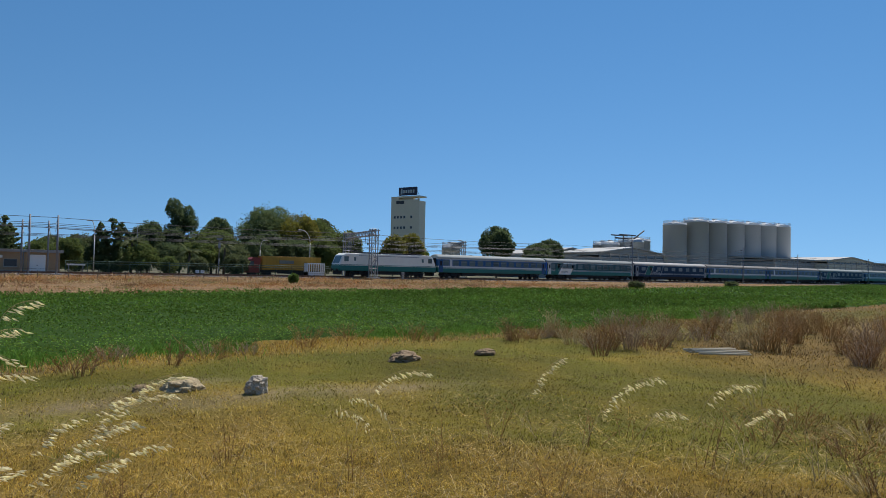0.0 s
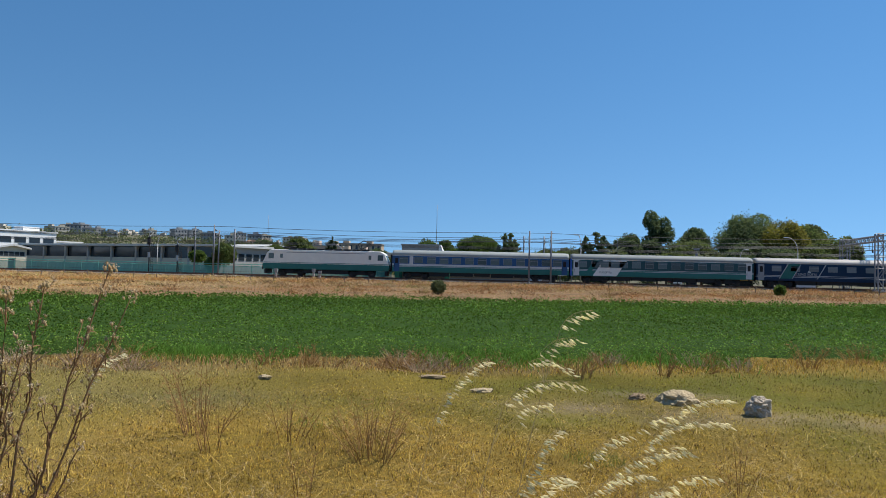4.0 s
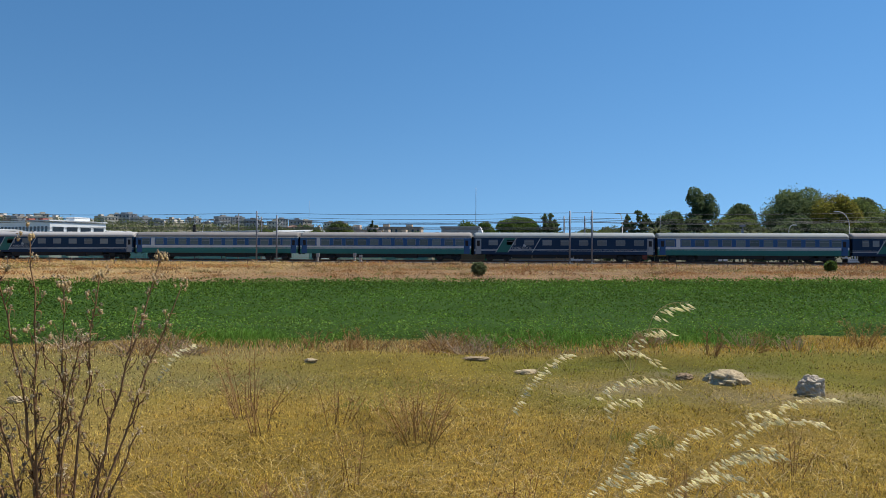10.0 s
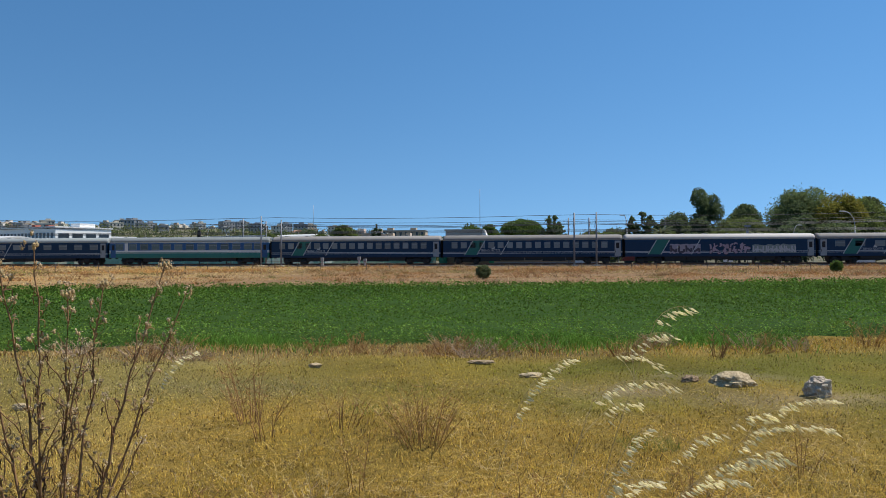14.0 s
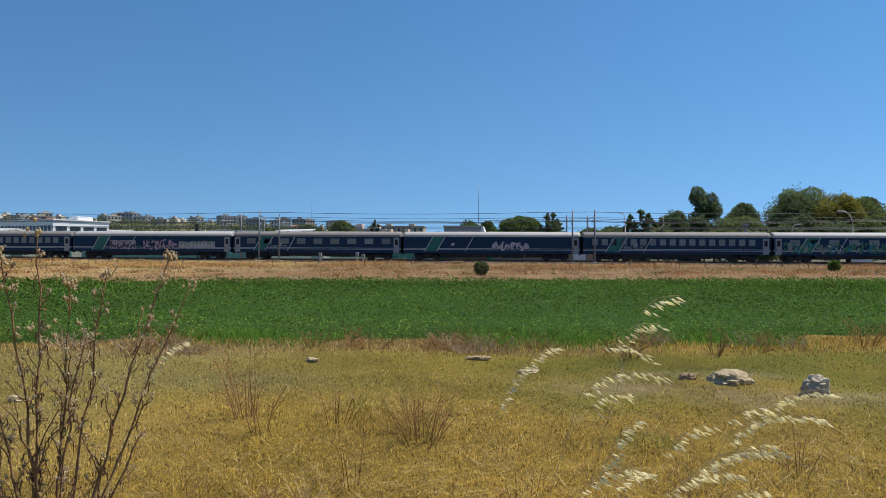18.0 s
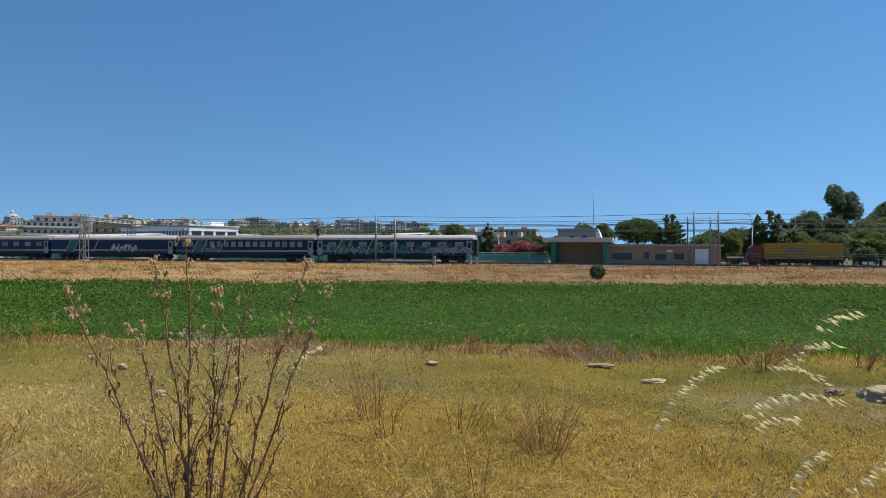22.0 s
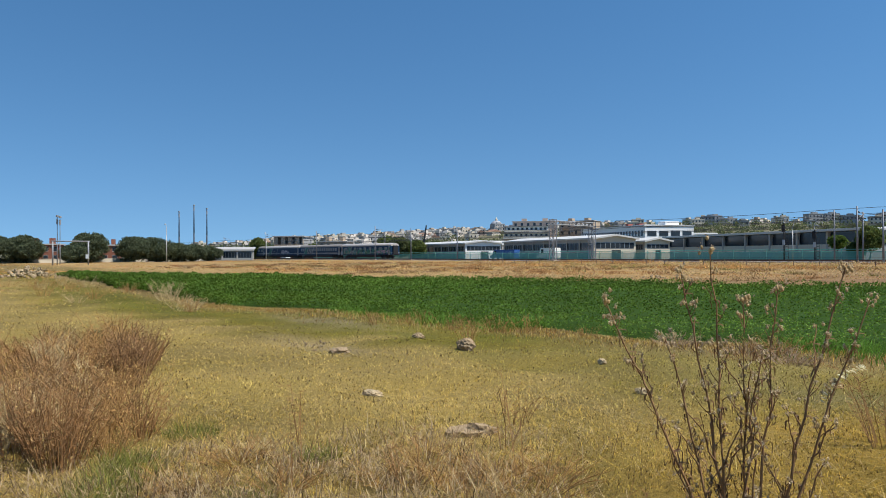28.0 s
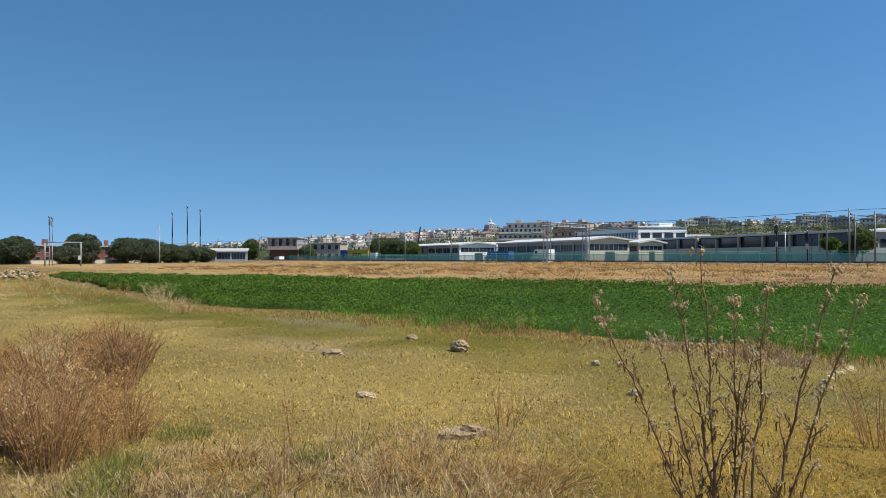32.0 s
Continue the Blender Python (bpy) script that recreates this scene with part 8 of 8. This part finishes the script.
def wild_oat(arcs, seed):
    """A leaning oat stalk whose sprays, each from a low end to its tip, carry a row of pale hanging husks. Built about its root, so that it can sway."""
    r = rng(seed)
    tip, low = (Vector(p) for p in arcs[0])
    d = tip - low
    run = d.normalized() * max(d.length * 1.5, 0.3)
    root = Vector((low.x - run.x + r.normal(0, 0.04), low.y - run.y + r.normal(0, 0.04), 0))
    root.z = gz(root.x, root.y)
    o = thing("wild_oat", "leaning wild oat stalk with pale hanging husks", "wild oat", *root, group="wild oats")
    stalk = [p - root for p in bent(root, low, 0.25, 8)]
    for n, (a, b) in enumerate(arcs):
        a, b = Vector(a) - root, Vector(b) - root
        L = (a - b).length
        spray = [b.lerp(a, u) + Vector((0, 0, L * 0.16 * math.sin(math.pi * u ** 0.8))) for u in np.linspace(0, 1, 6)]
        if n == 0:
            part("stalk", cane_tube(bmesh.new(), stalk + spray[1:], 0.0013, 0.0005, 4), STEM_S, o)
        else:
            fork = min(stalk, key=lambda p: (p - b).length + max(0, p.z - b.z) * 3)
            part("stalk", cane_tube(bmesh.new(), bent(fork, b, 0.2, 4) + spray[1:], 0.0008, 0.0004, 4), STEM_S, o)
        bm = bmesh.new()
        count = max(8, int(L / 0.0052))
        for k in range(count):
            u = min((k + r.uniform(0, 0.9)) / count, 0.999) * 5
            i = int(u)
            p = spray[i].lerp(spray[i + 1], u - i)
            q = p + Vector((r.normal(0.004, 0.006), r.normal(0, 0.007), r.uniform(-0.016, -0.002)))
            tube(bm, p, q, 0.0005, None, 3, 1, False)
            w = (Vector((0.66, 0, -0.75)) + d.normalized() * 0.45 + Vector(r.normal(0, 0.2, 3))).normalized()
            H, wd = r.uniform(0.02, 0.029), r.uniform(0.0026, 0.004)
            s1 = w.cross(Vector(r.normal(0, 1, 3))).normalized()
            s2 = w.cross(s1)
            head, mid, end = bm.verts.new(q), [bm.verts.new(q + w * H * 0.35 + x) for x in (s1 * wd, s2 * wd, -s1 * wd, -s2 * wd)], bm.verts.new(q + w * H)
            for j in range(4):
                bm.faces.new([head, mid[j], mid[(j + 1) % 4]])
                bm.faces.new([mid[j], end, mid[(j + 1) % 4]])
        part("panicle", bm, [HUSK, STEM_S], o, "pale straw husks")["kind"] = "stuff"
    return o, root


OATS = [wild_oat(arcs, 300 + i) for i, arcs in enumerate(OAT_ROWS)]


def weed(x, y, h, w, n, material, seed, label="dead branching brown weed", upright=0.3, rad=0.0045):
    r = rng(seed)
    t = thing("dead_weed", label, "weed", x, y, gz(x, y) - 0.02, group="dead weeds")
    bm = bmesh.new()
    for i in range(n):
        a, R = r.uniform(0, 2 * math.pi), w / 2 * math.sqrt(r.rand())
        root = (math.cos(a) * R * (1 - upright) * 0.6, math.sin(a) * R * (1 - upright) * 0.6, 0)
        hh = h * r.uniform(0.45, 1.0)
        pts = bent(root, (math.cos(a) * R + r.normal(0, 0.05), math.sin(a) * R + r.normal(0, 0.05), hh), 0.4, 4)
        for j, (p, q) in enumerate(zip(pts, pts[1:])):
            tube(bm, p, q, rad * (1 - 0.17 * j), rad * (1 - 0.17 * (j + 1)), 3, caps=False)
        for j in range(6):
            s = r.uniform(0.25, 0.98) * 4
            k = min(int(s), 3)
            p = pts[k].lerp(pts[k + 1], s - k)
            b, L = r.uniform(0, 2 * math.pi), hh * r.uniform(0.1, 0.3)
            e = p + Vector((math.cos(b) * L * 0.75, math.sin(b) * L * 0.75, L * r.uniform(-0.1, 0.8)))
            tube(bm, p, e, rad * 0.55, rad * 0.3, 3, caps=False)
            if j < 4:
                g = e + Vector((r.normal(0, L * 0.3), r.normal(0, L * 0.3), L * 0.4))
                tube(bm, p.lerp(e, 0.6), g, rad * 0.4, rad * 0.25, 3, caps=False)
    part("stem_tangle", bm, material, t)["kind"] = "stuff"
    if n >= 14 and h > 0.25:
        k = n * 4
        c = np.c_[r.normal(0, w * 0.26, (k, 2)), h * r.uniform(0.15, 0.95, k)]
        v, f = leaf_quads(r, c, 0.008 if rad < 0.004 else 0.011)
        part("seed_scatter", soup("seed_scatter", v, f, DRYSEED), None, t)["kind"] = "stuff"


r0 = rng(91)
LOW_TANGLE = [(-4.2, 3.9), (-3.9, 4.2), (-3.7, 3.8), (-4.5, 3.3), (-4.0, 3.5), (-5.0, 2.6), (-5.4, 2.1), (-5.8, 2.6), (-4.7, 3.7)]
WEEDS = [(-2.6, 6.9, 0.7, 0.9, 20, STEM), (-0.85, 6.2, 0.5, 1.0, 34, STEM_R), (-1.67, 6.6, 0.45, 0.6, 8, STEM), (-2.3, 6.4, 0.4, 0.5, 8, STEM), (-1.2, 5.2, 0.45, 0.4, 5, STEM), (-4.6, 4.4, 0.75, 0.25, 3, STEM), (-6.1, 3.3, 0.62, 0.3, 4, STEM), (-5.2, 5.1, 0.42, 0.7, 8, STEM), (-3.9, 3.9, 0.85, 0.15, 2, STEM), (-4.35, 3.3, 0.55, 0.5, 7, STEM), (-5.0, 2.7, 0.5, 0.4, 5, STEM)]
WEEDS += [(1.9, 5.6, 0.42, 0.4, 6, STEM), (2.6, 4.8, 0.5, 0.25, 4, STEM_R), (3.3, 4.7, 0.55, 0.4, 5, STEM_R), (4.3, 5.2, 0.4, 0.4, 4, STEM_R), (3.6, 3.7, 0.4, 0.5, 4, STEM), (5.2, 3.6, 0.45, 0.5, 4, STEM), (-3.2, 4.9, 0.5, 0.35, 5, STEM_R), (0.6, 4.6, 0.35, 0.4, 6, STEM_S), (-2.4, 4.0, 0.4, 0.25, 3, STEM),
         (-9.9, 8.5, 0.5, 0.7, 14, STEM_R), (-13.6, 8.9, 0.45, 0.5, 10, STEM), (-11.0, 10.2, 0.4, 0.9, 14, STEM_R), (6.0, 13.6, 0.5, 0.9, 22, STEM_R), (3.0, 12.0, 0.5, 0.7, 12, STEM), (1.6, 11.3, 0.45, 0.6, 10, STEM)]
for i in range(24):
    x = r0.uniform(-14, 10)
    WEEDS.append((x, float(along(NEAR_EDGE, x)) - r0.uniform(0.3, 1.5), r0.uniform(0.2, 0.42), r0.uniform(0.5, 1.2), 14, (STEM_R, STEM, STEM_R)[i % 3]))
for i in range(24):
    x = r0.uniform(-7.5, 0.4) if i < 18 else r0.uniform(1.0, 5.0)
    WEEDS.append((x, float(along(NEAR_EDGE, x)) - r0.uniform(0.45, 1.7), r0.uniform(0.16, 0.32), r0.uniform(0.7, 1.3), 20, (STEM_P, STEM_P, STEM)[i % 3]))
for i in range(80):
    x, y = r0.uniform(11.3, 27), r0.uniform(5.5, 14.5)
    if 10.5 < x < 14.5 and 6.5 < y < 9.6:
        continue
    WEEDS.append((x, y, r0.uniform(0.45, 0.85), r0.uniform(0.6, 1.3), 34, (STEM_R, STEM_P, STEM_S, STEM)[i % 4]))
for i in range(34):
    x, y = r0.uniform(10.6, 19), r0.uniform(9.8, 13.6)
    WEEDS.append((x, y, r0.uniform(0.25, 0.6), r0.uniform(0.6, 1.2), 24, (STEM_P, STEM, STEM_R)[i % 3]))
for i in range(16):
    x, y = r0.uniform(5.6, 11), r0.uniform(2.4, 4.6)
    WEEDS.append((x, y, r0.uniform(0.18, 0.4), r0.uniform(0.5, 1.0), 16, (STEM_R, STEM, STEM_S)[i % 3]))
for i in range(13):
    x, y = r0.uniform(3.5, 12), r0.uniform(2.2, 6.0)
    WEEDS.append((x, y, r0.uniform(0.25, 0.45), r0.uniform(0.4, 0.8), 4, (STEM, STEM_S, STEM_R)[i % 3]))
for i in range(44):
    x, y = r0.uniform(-14, -6.4), r0.uniform(0.2, 3.6)
    WEEDS.append((x, y, r0.uniform(0.45, 0.85), r0.uniform(0.6, 1.1), 40, (STEM_R, STEM_D, STEM, STEM)[i % 4]))
for i in range(18):
    x, y = r0.uniform(-46, -20), r0.uniform(5.2, 9.4)
    WEEDS.append((x, y, r0.uniform(0.4, 0.8), r0.uniform(0.8, 1.8), 24, (STEM_S, STEM_R)[i % 2]))
for i in range(16):
    a, d = r0.uniform(-0.5, 0.9), r0.uniform(3.6, 5.2)
    WEEDS.append((-math.sin(a) * d, 0.4 + math.cos(a) * d, r0.uniform(0.2, 0.4), r0.uniform(0.3, 0.6), 8, (STEM_S, STEM)[i % 2]))
for i in range(20):
    a, d = r0.uniform(0, 1), r0.uniform(-0.5, 0.5)
    WEEDS.append((-6.6 - 4.6 * a + 0.3 * d, 1.35 + 1.1 * a + d, r0.uniform(0.35, 0.62), r0.uniform(0.5, 0.95), 40, (STEM_D, STEM_R, STEM_S)[i % 3]))
for x, y in LOW_TANGLE:
    WEEDS.append((x, y, 0.2, 0.9, 60, STEM_R))
for i, (x, y, h, w, n, m) in enumerate(WEEDS):
    if n > 13 and h > 0.25 and 1.07 < math.atan2(-x - 0.35, y - 0.41) < 1.3 and math.hypot(x, y) < 11:
        continue
    words = {STEM: "dead branching brown weed in the grass", STEM_D: "dark brown dead branching weed", STEM_R: "rusty brown dead weed clump", STEM_P: "low mauve-brown thicket of dead stems", STEM_S: "straw-coloured dry weed clump"}[m]
    weed(x, y, h, w, n, m, 400 + i, words, rad=0.0034 if math.hypot(x, y) < 6 else 0.0045 if math.hypot(x, y) < 9.5 else 0.007)


def thatch():
    """Fallen straw lying over the nearest ground."""
    r = rng(95)
    k = 50000
    a, d = r.uniform(radians(-90), radians(110), k), r.uniform(1.2, 9.0, k)
    x, y = -np.sin(a) * d, 0.3 + np.cos(a) * d
    keep = (waves(x, y, 1.6, 96) > -0.3) | (x < -4)
    x, y = x[keep], y[keep]
    k = len(x)
    b, L = r.uniform(0, math.pi, k), r.uniform(0.02, 0.11, k)
    u = np.c_[np.cos(b), np.sin(b), r.normal(0, 0.25, k)] * L[:, None]
    s = np.c_[-np.sin(b), np.cos(b), np.zeros(k)] * 0.0013
    c = np.c_[x, y, ground_z(x, y) + r.uniform(0.01, 0.09, k)]
    v = np.stack([c - u - s, c + u - s, c + u + s, c - u + s], 1).reshape(-1, 3)
    f = np.arange(4 * k).reshape(-1, 4)
    tint = mixed(r, k, (STRAW, GREY, (0.56, 0.43, 0.22), UMBER, GOLD), np.tile((0.8, 0.4, 0.3, 0.6, 1.0), (k, 1)))
    # a deeper mat of broken twigs on the ground to the left
    j = 150000
    a, d = r.uniform(radians(38), radians(118), j), r.uniform(1.2, 6.8, j)
    x2, y2 = -np.sin(a) * d, 0.3 + np.cos(a) * d
    ok = r.rand(j) < (1.15 - d / 7.0 + 0.35 * waves(x2, y2, 1.1, 97)) * smooth01((a - radians(38)) / 0.35) * smooth01((radians(118) - a) / 0.5) * smooth01((d - 1.2) / 1.2)
    x2, y2 = x2[ok], y2[ok]
    j = len(x2)
    b, L = r.uniform(0, 2 * math.pi, j), r.uniform(0.015, 0.06, j)
    u = np.c_[np.cos(b), np.sin(b), r.normal(0, 0.9, j)] * L[:, None]
    s = np.c_[-np.sin(b), np.cos(b), np.zeros(j)] * r.uniform(0.0013, 0.0025, (j, 1))
    c = np.c_[x2, y2, ground_z(x2, y2) + r.uniform(0.01, 0.13, j)]
    v = np.concatenate([v, np.stack([c - u - s, c + u - s, c + u + s, c - u + s], 1).reshape(-1, 3)])
    f = np.arange(len(v)).reshape(-1, 4)
    tint = np.concatenate([tint, mixed(r, j, ((0.45, 0.33, 0.18), (0.55, 0.43, 0.25), (0.24, 0.16, 0.09), (0.11, 0.07, 0.04)), np.tile((1.0, 0.75, 0.8, 0.7), (j, 1)))])
    tagged(new("fallen_straw", soup("fallen_straw", v, f, BLADE, np.repeat(tint, 4, 0))), "tangled fallen straw on the meadow", "straw", kind="stuff")


thatch()


def green_tuft(x, y, h, w, n, seed, label):
    r = rng(seed)
    a, d = r.uniform(0, 2 * math.pi, n), w / 2 * np.sqrt(r.rand(n))
    foot = np.c_[np.cos(a) * d, np.sin(a) * d, np.zeros(n)]
    v, f = blades(r, foot, r.uniform(0.4, 1.0, n) * h, 0.006, 0.9)
    tint = np.array((0.2, 0.215, 0.05))[None] * r.uniform(0.6, 1.5, (n, 1))
    ob = new("grass_tuft", soup("grass_tuft", v, f, BLADE, np.repeat(tint, 3, 0)))
    ob.location = (x, y, gz(x, y) - 0.01)
    tagged(ob, label, "grass", group="green tufts", kind="stuff")


for i, (x, y, h, w) in enumerate(TUFTS):
    green_tuft(x, y, h, w, 340, 700 + i, "grey-green tuft of living grass among dry straw")


def motions():
    """The train runs left, slowly gathering speed; a lorry rolls left behind it and stops; the oats and the thistle nod in the breeze."""
    for vehicle, offset in TRAIN:
        walk(vehicle, [(t, pose(HEAD_X + offset - SPEED * t - GAIN * t * t / 2, TRACK_Y, RAIL_TOP)) for t in range(0, 33, 2)])
    walk(LORRY, [(t, pose(x, 122, 0.34)) for t, x in ((0, 41.8), (1, 39.1), (4, 32.4), (8, 23.0), (11, 17.7), (13, 16.5), (20, 16.4), (32, 16.4))])
    x, y, z = THISTLE.matrix_basis.translation
    lean = ((0, 0.7), (4, 0.7), (8, 0.5), (10, 0.7), (14, 0.9), (17, 1.8), (20, 2.8), (22, 1.5), (24, 0.0), (28, -0.6), (32, -0.5))
    walk(THISTLE, [(t, pose(x, y, z, 0, a + 0.15 * math.sin(t * 2.3), 0)) for t, a in lean])
    for i, (oat, root) in enumerate(OATS):
        rows = []
        for k in range(33):
            gust = (0.0, 0.0, 0.0, 0.0, 1.6) if i > 8 else (-5.4, -6.2, -5.6, -5.0, -3.0)
            lean = float(np.interp(k, (0, 1, 2, 4, 6.5, 8, 9, 13, 17, 19, 21, 32), gust + (-1.2, -0.9, 0.0, -2.8, -1.2, -2.4, -2.0)))
            s = lean + 0.35 * math.sin(k * 1.9 + i * 0.8) + 0.25 * math.sin(k * 0.7 + i * 2.1)
            rows.append((float(k), pose(root.x, root.y, root.z, 0.4 * s, s, 0)))
        walk(oat, rows)


motions()
